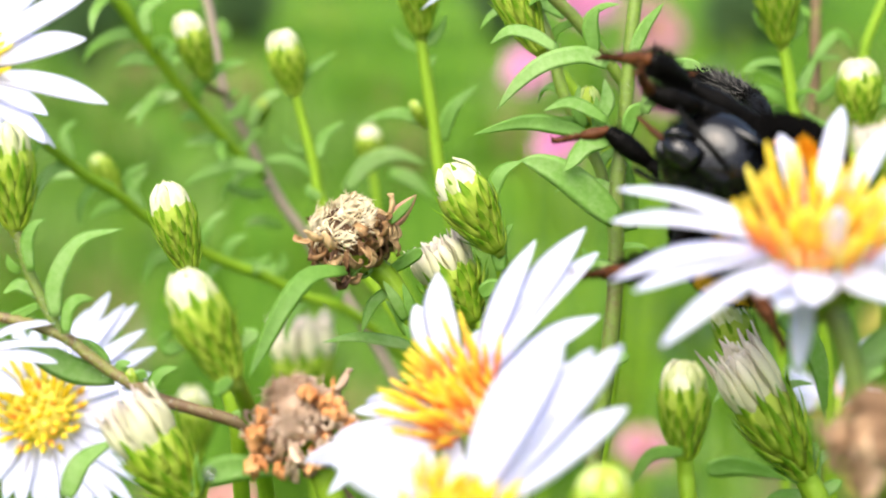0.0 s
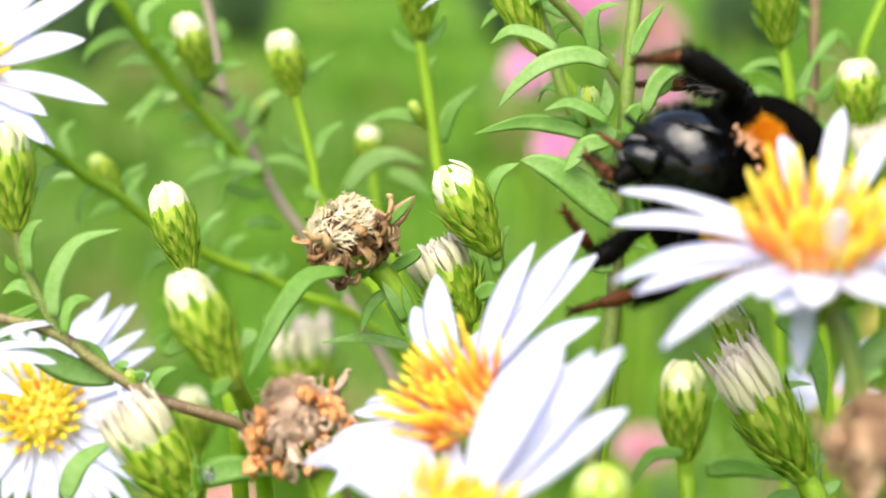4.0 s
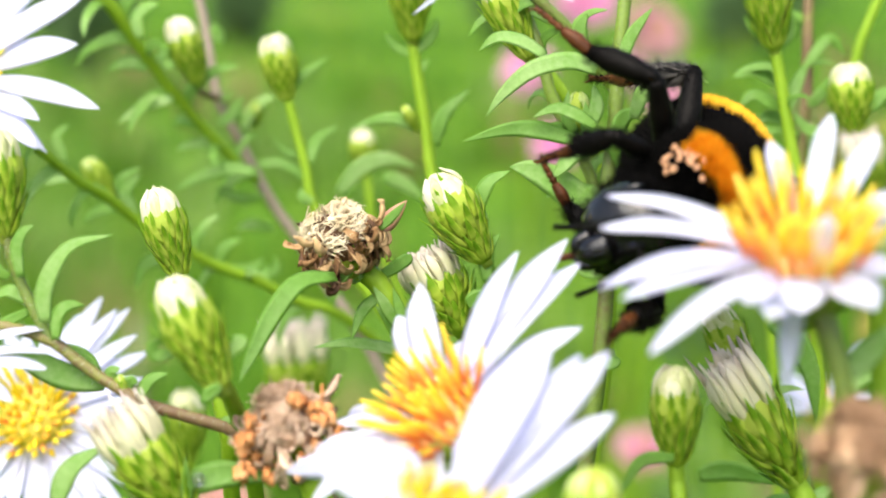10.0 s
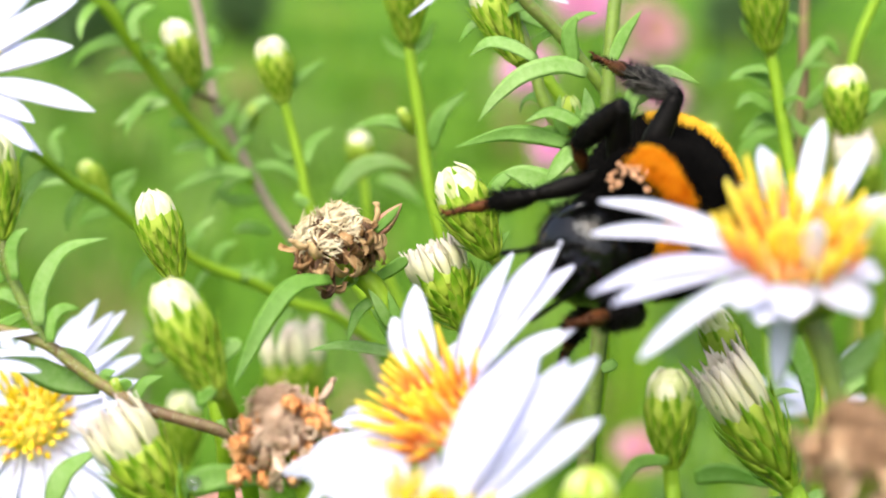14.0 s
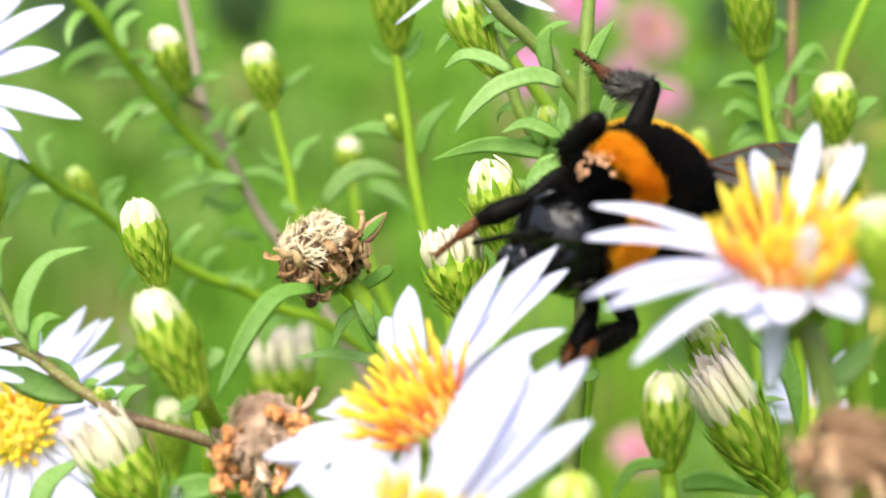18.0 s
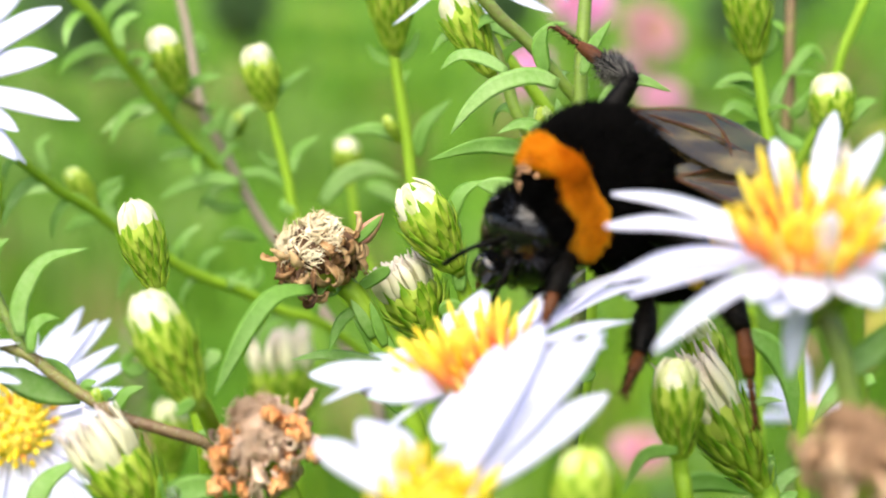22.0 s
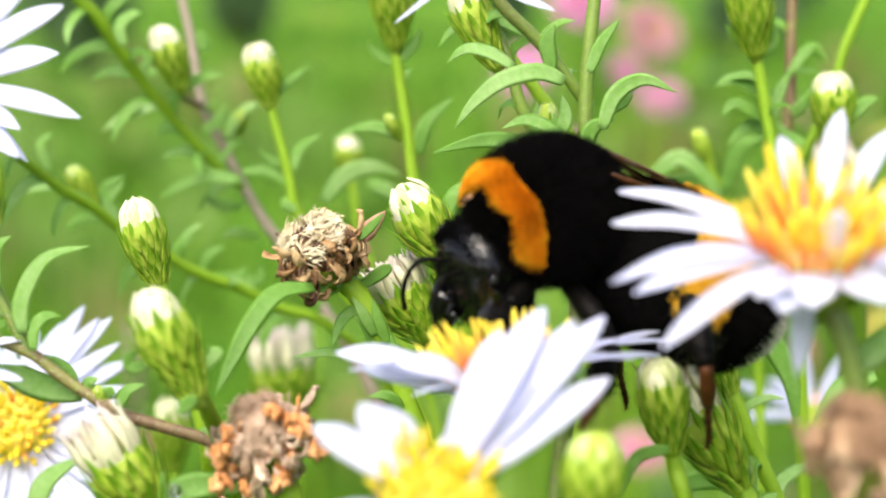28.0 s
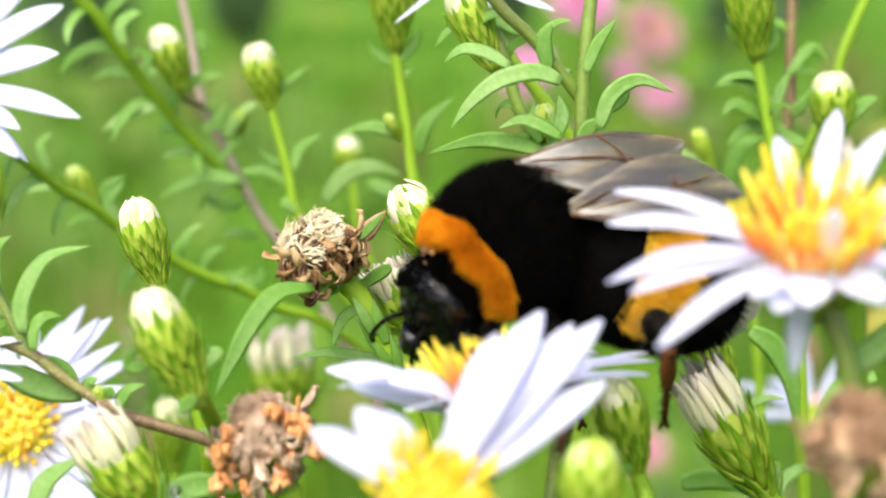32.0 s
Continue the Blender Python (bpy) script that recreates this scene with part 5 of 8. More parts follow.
flower(s, (44.55, 182.08, 692.78), (0.00, 1.00, 0.10), 0.6, seed=3, tips=(((43.57, 183.70, 700.40), 2.4), ((39.68, 183.00, 697.09), 2.7), ((35.78, 182.89, 696.59), 2.4), ((36.10, 182.01, 692.46), 2.4), ((49.09, 183.70, 700.40), 2.4), ((50.39, 182.35, 694.05), 2.4)))
bud_front = thing("aster_stem", (8.80, 86.73, 715.52), "aster stem with round closed bud", "aster", ASTERS)
s = bud_front
stalk(s, [*[(8.74, 86.66, 715.22), (8.99, 86.20, 713.06)], (10.25, 90.57, 704.76)], 0.55,0.65, M_STEM)
bud(s, (8.37, 84.52, 714.77), (8.82, 84.75, 720.4), 1.2, "green")
bud_edge = thing("aster_stem", (24.50, 78.31, 733.66), "pale closed aster bud at the flower's edge", "aster", ASTERS)
s = bud_edge
stalk(s, [*[(24.77, 77.92, 731.79), (25.32, 77.46, 729.65), (26.69, 76.78, 726.44)], (29.17, 78.83, 716.84)], 0.5, 0.6, M_STEM)
bud(s, (24.77, 77.80, 731.25), (24.17, 78.77, 735.80), 1.2)
seed_head = thing("brown_seedhead", (22.11, 81.0, 722.27), "brown fuzzy withered seed head close by", "aster", ASTERS)
s = seed_head
stalk(s, [(22.19, 80.61, 720.42), (22.31, 80.37, 719.28), (22.81, 80.83, 716.62), (24.2, 90.0, 690.0)], 0.5, 0.5, M_STEM_RED)
withered(s, (22.11, 81.0, 722.27), (0.05, 0.00, 1.00), 0.98, 70, M_BROWN, M_BROWN, 21, 420)
s = thing("aster_stem", (25.46, 94.59, 733.28), "aster stem with pale half-open bud", "aster", ASTERS)
stalk(s, rooted([(25.79, 95.65, 733.43), (26.22, 94.47, 727.92), (26.72, 92.41, 718.19)]), 0.7, 0.8, M_STEM)
bud(s, (25.79, 95.54, 732.95), (24.87, 95.44, 737.29), 1.2, "opening")

# the three flowers that the bee visits
flower_right = thing("aster_stem", (20.18, 88.10, 731.62), "aster stem with open white flower before the bee", "aster", ASTERS)
s = flower_right
stalk(s, [*[(20.49, 87.66, 729.51), (21.41, 87.27, 727.71), (22.33, 86.63, 724.70), (23.10, 85.74, 720.49), (23.56, 84.91, 716.58)], (25.52, 87.80, 706.14)], 0.75, 0.5, M_STEM_DARK)
flower(s, (20.18, 88.04, 731.32), (-0.04, -0.29, 0.96), 1.1, red=0.7, tall_disc=1.0, seed=11, tips=(
    ((10.20, 94.63, 733.44), 1.75), ((9.50, 91.29, 732.19), 1.75), ((8.93, 85.73, 730.06), 1.6), ((10.61, 88.80, 730.08), 1.7), ((10.05, 84.64, 729.73), 1.7), ((11.14, 81.14, 727.73), 1.5),
    ((16.34, 83.63, 729.79), 2.2), ((17.66, 83.45, 728.99), 2.4), ((19.06, 82.54, 729.51), 2.4), ((19.26, 86.62, 724.64), 1.2), ((22.78, 82.57, 729.66), 2.6), ((24.54, 85.90, 730.85), 2.4),
    ((20.63, 84.57, 734.22), 1.3), ((19.38, 94.29, 736.70), 1.2), ((23.41, 96.61, 737.97), 1.2), ((25.65, 94.36, 737.01), 1.4), ((27.84, 91.70, 734.12), 2.2), ((27.87, 88.30, 732.52), 2.2)))
leaf(s, [(22.76, 88.62, 724.44), (24.40, 88.88, 725.67), (25.66, 89.21, 727.21)], 1.6)
flower_back = thing("aster_stem", (0.21, 96.79, 719.58), "aster stem with open white flower the bee feeds on", "aster", ASTERS)
s = flower_back
stalk(s, [*[(1.07, 96.43, 717.89), (2.28, 95.79, 714.85), (2.97, 95.14, 711.81)], (3.99, 101.66, 699.22)], 0.75, 0.85, M_STEM)
flower(s, (1.07, 96.79, 719.58), (-0.58, -0.43, 0.69), 0.98, red=0.9, seed=12, tips=(
    ((-1.78, 102.93, 724.42), 1.9), ((-0.43, 103.36, 726.44), 2.3), ((2.37, 101.64, 723.15), 1.7), ((5.77, 100.86, 729.10), 2.2), ((8.78, 100.04, 730.05), 2.8), ((9.46, 98.74, 728.76), 2.5),
    ((9.41, 96.00, 725.48), 2.2), ((8.16, 93.37, 722.73), 2.0), ((-4.74, 99.23, 719.04), 2.5, -60), ((-6.8, 97.79, 717.07), 2.2, -60), ((-8.42, 96.11, 716.37), 1.9, -60), ((-4.33, 93.47, 715.75), 2.2, -60), ((0.53, 91.51, 713.98), 2.2), ((4.74, 90.10, 716.94), 2.2), ((-5.44, 97.69, 719.01), 1.2), ((-6.93, 94.70, 714.73), 1.9), ((-2.68, 93.38, 714.21), 0.8), ((7.45, 92.66, 723.38), 1.3)))
flower_front = thing("aster_stem", (1.08, 83.33, 718.79), "aster stem with broad open white flower", "aster", ASTERS)
s = flower_front
stalk(s, [*[(1.68, 82.89, 716.73), (2.29, 82.27, 713.79)], (3.08, 86.54, 705.03)], 0.75, 0.85, M_STEM)
flower(s, (0.48, 83.09, 717.67), (0.22, -0.67, 0.71), 1.0, red=0.0, tall_disc=0.55, seed=13, tips=(
    ((-2.15, 87.03, 721.74), 2.0), ((4.2, 88.92, 725.6), 2.0), ((6.63, 89.13, 726.84), 2.3), ((8.45, 89.96, 725.91), 1.6), ((10.0, 89.03, 726.35), 2.0), ((10.14, 87.36, 723.29), 1.9),
    ((-5.9, 84.5, 721.45), 2.0), ((-3.5, 85.66, 722.35), 2.4), ((-6.43, 78.92, 717.26), 2.2), ((1.16, 84.78, 720.81), 0.9), ((-0.69, 78.47, 715.15), 2.2), ((3.33, 78.47, 715.15), 2.2)))


# ---- the bumblebee: x forward, y to its left, z up; millimetres ----
bee = thing("bumblebee", (19.05, 106.72, 732.64), "large black bumblebee with orange bands and smoky wings", "bumblebee")
THORAX, HEAD, TAIL = (Vector((0, 0, 0)), (4.7, 4.3, 4.1)), (Vector((5.5, 0, -2.1)), (2.5, 3.3, 3.5)), (Vector((-8.0, 0, 0.0)), (8.6, 5.6, 5.3))


def fur(body, pick, count, long, mat, name, parent, label, back=0.5, seed=1, thick=0.026):
    """A coat of fine hairs on an egg-shaped body, where pick() says so."""
    r = random.Random(seed)
    c, (a, b, h) = body
    v, f = [], []
    while len(f) < count:
        d = Vector((r.gauss(0, 1), r.gauss(0, 1), r.gauss(0, 1))).normalized()
        if not pick(d):
            continue
        p = c + Vector((d.x * a, d.y * b, d.z * h)) * 0.97
        n = Vector((d.x / a, d.y / b, d.z / h)).normalized()
        u = (n + Vector((-back, 0, -0.15)) + Vector((r.uniform(-1, 1), r.uniform(-1, 1), r.uniform(-1, 1))) * 0.35).normalized()
        s = u.cross(Vector((r.uniform(-1, 1), r.uniform(-1, 1), r.uniform(-1, 1)))).normalized() * thick
        L = long * r.uniform(0.6, 1.25)
        o = len(v)
        v += [p - s, p + s, p + u * L * 0.55 + s * 0.6 - Vector((0, 0, 0.03)), p + u * L - Vector((0, 0, 0.12))]
        f += [(o, o + 1, o + 2, o + 3)]
    return part(name, mesh(name, v, f, mat, False), parent, label, kind="stuff")


def egg(name, body, mat, parent, label="", x0=-1.0, x1=1.0, grow=1.0, rings=18, seg=28, low=-2.0):
    """An egg-shaped body, or the slice of it between x0 and x1 (from -1 to 1)."""
    c, (a, b, h) = body
    prof = []
    for i in range(rings + 1):
        x = x0 + (x1 - x0) * i / rings
        prof.append((math.sqrt(max(0.0006, 1 - x * x)), x))
    v, f = lathe(prof, seg)
    v = [c + Vector((p.z * a, p.x * b, p.y * h)) * grow for p in v]
    f = [q for q in f if len(q) == 4 and min(v[i].z for i in q) > c.z + low * h] if low > -1 else f
    return part(name, mesh(name, v, [tuple(reversed(q)) for q in f], mat), parent, label)


def band(lo, hi, wob=0.06):
    return lambda d: lo + wob * math.sin(5 * math.atan2(d.y, d.z)) < d.x < hi + wob * math.sin(4 * math.atan2(d.y, d.z) + 1)


bee.scale = (1.04, 1.04, 1.04)
thorax = egg("thorax", THORAX, M_FUR, bee, "black furry thorax with orange collar")
egg("collar", THORAX, M_FUR_GOLD, thorax, "orange collar", 0.52, 0.78, 1.01, low=-0.02)
fur(THORAX, lambda d: d.x < 0.53 or d.x > 0.77 or d.z < 0.0, 44000, 1.15, M_FUR, "fur", thorax, "short black fur", 0.5, 1)
fur(THORAX, lambda d: 0.52 + 0.03 * math.sin(9 * d.y) < d.x < 0.78 + 0.03 * math.sin(11 * d.y) and d.z > -0.02 + 0.06 * math.sin(14 * d.y), 19000, 1.1, M_FUR_GOLD, "collar_fur", thorax, "orange fur", -0.1, 2)
abdomen = egg("abdomen", TAIL, M_FUR, bee, "black furry abdomen with orange band and pale tail")
abdomen.matrix_basis = at(-2.6, 0, -1.6, 0, -46, 0)
egg("band", TAIL, M_FUR_YELLOW, abdomen, "orange band", -0.18, 0.26, 1.01, low=-0.04)
egg("tail_tip", TAIL, M_FUR_WHITE, abdomen, "pale tail tip", -0.97, -0.72, 1.01)
fur(TAIL, lambda d: d.x > -0.70 and not (-0.18 < d.x < 0.26 and d.z > -0.02), 30000, 0.95, M_FUR, "fur", abdomen, "short black fur", 0.9, 3)
fur(TAIL, lambda d: -0.18 + 0.03 * math.sin(9 * d.y) < d.x < 0.26 + 0.03 * math.sin(11 * d.y) and d.z > -0.04, 14000, 0.9, M_FUR_YELLOW, "band_fur", abdomen, "orange fur", 0.8, 4)
fur(TAIL, band(-1.1, -0.70), 4000, 0.7, M_FUR_WHITE, "tail_fur", abdomen, "dirty white fur", 0.9, 5)
head = egg("head", HEAD, M_BLACK, bee, "glossy black head")
head.matrix_basis = at(-0.6, 0, -0.9)
fur(HEAD, lambda d: d.z > 0.35 and d.x < 0.6 or d.x < -0.1, 6500, 0.8, M_FUR, "fur", head, "black fur", 0.1, 6)
fur(HEAD, lambda d: d.x > 0.1 and abs(d.y) < 0.55, 1300, 0.5, M_FUR, "face_fur", head, "thin black face fur", -0.2, 16)
for sy in (1, -1):
    v, f = ball(0.9, 0.5, 1.75, 18, 14)
    part("eye", mesh("eye", v, f, M_BLACK), head, "glossy dark oval eye", Matrix.Translation((6.0 * MM, sy * 2.62 * MM, -1.7 * MM)) @ pose(0, 0, 0, sy * -8, 15, sy * 14))
    part("antenna", mesh("antenna", *tube([(7.6, sy * 0.7, -0.9), (8.9, sy * 1.1, -0.5), (9.6, sy * 1.5, -1.3), (9.9, sy * 1.9, -3.1), (9.6, sy * 2.2, -4.9)], (0.17, 0.15, 0.19), 20, 7), M_LEG), head, "thin bent antenna")
    part("mandible", mesh("mandible", *tube([(7.7, sy * 0.9, -3.8), (8.2, sy * 0.7, -4.6), (8.3, sy * 0.15, -5.0)], (0.45, 0.4, 0.15), 8, 8), M_BLACK), head)
part("snout", mesh("snout", *tube([(7.8, 0, -2.7), (8.2, 0, -3.8), (8.1, 0, -4.7)], (1.0, 0.9, 0.5), 8, 10), M_BLACK), head)
part("tongue", mesh("tongue", *tube([(8.0, 0, -4.4), (8.1, 0, -5.8), (7.6, 0, -7.2)], (0.3, 0.22, 0.12), 10, 7), M_TARSUS), head, "brown tongue")

MITES = random.Random(9)
mite_v, mite_f = ball(0.27, 0.2, 0.14, 8, 6)
mite_me = mesh("mite", mite_v, mite_f, M_MITE)
for k in range(30):
    d = Vector((0.84 + MITES.uniform(-0.12, 0.12), -0.52 + MITES.uniform(-0.2, 0.2), 0.04 + MITES.uniform(-0.34, 0.26))).normalized()
    p = Vector((d.x * 5.2, d.y * 4.9, d.z * 4.7))
    part("mite", mite_me, thorax, "tiny pale brown mite", Matrix.Translation(p * MM) @ d.to_track_quat("Z", "Y").to_matrix().to_4x4() @ Matrix.Rotation(MITES.uniform(0, 6), 4, "Z"))


def wing_material():
    m = material("wing", [(0.3, (0.015, 0.010, 0.004)), (0.5, (0.06, 0.04, 0.012)), (0.7, (0.26, 0.20, 0.08))], 900, 0.22, 1.0, 900, spec=1.0, coat=0.5, stretch=(0.12, 1, 1))
    n, l = m.node_tree.nodes, m.node_tree.links
    clear = n.new("ShaderNodeBsdfTransparent")
    clear.inputs[0].default_value = (0.78, 0.70, 0.48, 1)
    mx = n.new("ShaderNodeMixShader")
    mx.inputs[0].default_value = 0.42
    n["Principled BSDF"].inputs["IOR"].default_value = 1.8
    l.new(clear.outputs[0], mx.inputs[2])
    l.new(n["Principled BSDF"].outputs[0], mx.inputs[1])
    l.new(mx.outputs[0], n["Material Output"].inputs[0])
    return m


M_WING = wing_material()


def wing(sy, long, wide, root, sweep, tilt, name, label):
    """A membrane wing with its veins; it lies back along the body."""
    v, f, n = [], [], 16
    outline = lambda x: 0.05 + math.sin(math.pi * min(1, 0.04 + 0.96 * x ** 1.2)) ** 0.8
    for side in (1, -1):
        for i in range(n + 1):
            x = i / n
            lead = 0.30 * wide * (math.sin(math.pi * x * 0.9) - x)
            w = wide * outline(x)
            for k in range(5):
                q = k / 4
                z = 0.25 * math.sin(9 * q) * (1 - x * 0.5) + 0.9 * math.sin(math.pi * x) * 0.4
                v.append(Vector((-x * long, sy * (lead - q * w), z + side * 0.02)))
    o = (n + 1) * 5
    for i in range(n):
        for k in range(4):
            a = i * 5 + k
            f += [(a, a + 1, a + 6, a + 5), (o + a + 5, o + a + 6, o + a + 1, o + a)]
    m = Matrix.Translation(Vector(root) * MM) @ pose(0, 0, 0, -sy * tilt, -10, sy * sweep)
    ob = part(name, mesh(name, v, f, M_WING), bee, label, m)
    veins = [[(0, 0, 0.1), (-long * 0.5, sy * 0.1 * wide, 0.42), (-long * 0.93, -sy * 0.25 * wide, 0.15)], [(0, -sy * 0.1, 0.1), (-long * 0.45, -sy * wide * 0.25, 0.45), (-long * 0.85, -sy * wide * 0.55, 0.2)],
             [(0, -sy * 0.2, 0.1), (-long * 0.35, -sy * wide * 0.5, 0.2), (-long * 0.65, -sy * wide * 0.75, 0.15)], [(-long * 0.5, sy * 0.1 * wide, 0.45), (-long * 0.6, -sy * wide * 0.3, 0.45), (-long * 0.62, -sy * wide * 0.7, 0.2)]]
    for q in veins:
        part("vein", mesh("vein", *tube(q, (0.09, 0.06, 0.03), 10, 5), M_TARSUS), ob)
    return ob


WINGS = {}
for sy in (1, -1):
    WINGS[sy, "fore"] = wing(sy, 11.6, 4.3, (-3.0, sy * 2.6, 3.0), 5, 14, "forewing", "smoky brown forewing")
    WINGS[sy, "hind"] = wing(sy, 8.8, 3.6, (-3.4, sy * 2.5, 2.5), 9, 18, "hindwing", "smoky brown hindwing")


def hairy(vf, spots, count, long, r, mat, fringe=None):
    """A leg segment with short hairs along it; spots are (place, radius) pairs along its axis."""
    v, f = [Vector(p) for p in vf[0]], list(vf[1])
    solid = len(f)
    for _ in range(count):
        k = r.randrange(len(spots) - 1)
        (p, ra), (q, rb) = spots[k], spots[k + 1]
        d = (Vector(q) - Vector(p)).normalized()
        side = (Matrix.Rotation(r.uniform(0, 6.28), 3, d) @ d.orthogonal()).normalized()
        x = r.random()
        b = Vector(p).lerp(Vector(q), x) + side * (ra + (rb - ra) * x) * 0.9
        u = (side + d * r.uniform(0.1, 0.9)) * long * r.uniform(0.5, 1.15)
        w = d.cross(side) * (0.014 if fringe else 0.035)
        o = len(v)
        v += [b - w, b + w, b + u]
        f.append((o, o + 1, o + 2))
    me = mesh("segment", v, f, mat)
    me.materials.append(fringe or M_FUR)
    me.polygons.foreach_set("material_index", [0] * solid + [1] * (len(f) - solid))
    return me


def leg(hip, lengths, fat, name, seed):
    """One leg in three jointed segments along x, thigh, broad hairy shin and thin foot with claws; its origin is at the hip."""
    r = random.Random(seed)
    a, b, c = lengths
    thigh = hairy(tube([(0, 0, 0), (a * 0.5, 0, 0.12), (a, 0, 0)], (0.6 * fat, 0.85 * fat, 0.55 * fat), 10, 10), [((0, 0, 0), 0.6 * fat), ((a, 0, 0), 0.55 * fat)], 380, 0.55, r, M_LEG)
    ob = part(name, thigh, bee, "black hairy leg", Matrix.Translation(Vector(hip) * MM))
    shin = hairy(tube([(-0.2, 0, 0), (b * 0.5, 0, 0.08), (b, 0, 0)], (0.42 * fat, 0.82 * fat, 0.9 * fat, 0.5 * fat), 12, 10), [((0, 0, 0), 0.4 * fat), ((b * 0.6, 0, 0), 0.85 * fat), ((b, 0, 0), 0.7 * fat)], 620, 0.6, r, M_LEG)
    if name == "hind_leg":
        shin = hairy(([tuple(p.co / MM) for p in shin.vertices], [tuple(q.vertices) for q in shin.polygons]), [((0, 0, 0), 0.4 * fat), ((b * 0.7, 0, 0), 0.8 * fat)], 300, 1.3, r, M_LEG, M_FUR_GREY)
    sh = part("shin", shin, ob)
    joints = [tube([(-0.1, 0, 0), (c * 0.24, 0, 0.05), (c * 0.47, 0, 0)], (0.42 * fat, 0.55 * fat, 0.34 * fat), 8, 8)]
    for k in range(4):
        x0 = c * (0.46 + 0.12 * k)
        joints.append(tube([(x0, 0, 0), (x0 + c * 0.06, 0, 0.02), (x0 + c * 0.12, 0, 0)], (0.15, 0.22, 0.27 - 0.03 * k), 4, 7))
    for sy in (1, -1):
        joints.append(tube([(c * 0.93, sy * 0.08, 0), (c * 0.99, sy * 0.3, -0.05), (c * 1.0, sy * 0.42, -0.32)], (0.11, 0.08, 0.02), 6, 5))
    ft = part("foot", hairy(join(*joints), [((0, 0, 0), 0.45 * fat), ((c * 0.5, 0, 0), 0.3 * fat), ((c, 0, 0), 0.15)], 220, 0.35, r, M_TARSUS), ob, "reddish brown jointed foot with claws")
    return ob, sh, ft, lengths


LEGS = {}
for sy, side in ((1, "left"), (-1, "right")):
    LEGS[side, "front"] = leg((2.6, sy * 2.4, -3.2), (4.1, 3.4, 3.6), 0.8, "front_leg", 31)
    LEGS[side, "middle"] = leg((0.2, sy * 2.9, -3.6), (5.2, 4.6, 4.8), 0.95, "middle_leg", 32)
    LEGS[side, "hind"] = leg((-2.4, sy * 2.6, -3.7), (6.0, 6.0, 6.2), 1.05, "hind_leg", 33)


# ---- what moves ----
def aim(p, way):
    """A pose at p (mm) whose x axis points along way."""
    return Matrix.Translation(Vector(p) * MM) @ Vector(way).to_track_quat("X", "Z").to_matrix().to_4x4()


def leg_rows(limb, rows):
    """Keys a leg joint by joint: seconds, then where thigh, shin and foot point, in the bee's space."""
    ob, shin, foot_, (a, b, c) = limb
    h = ob.matrix_basis.translation / MM
    thighs, shins, feet = [], [], []
    for t, d1, d2, d3 in rows:
        knee = h + Vector(d1).normalized() * a
        ankle = knee + Vector(d2).normalized() * b
        m = aim(h, d1)
        thighs.append((t, m))
        shins.append((t, m.inverted() @ aim(knee, d2)))
        feet.append((t, m.inverted() @ aim(ankle, d3)))
    for ob_, rr in ((ob, thighs), (shin, shins), (foot_, feet)):
        walk(ob_, rr)


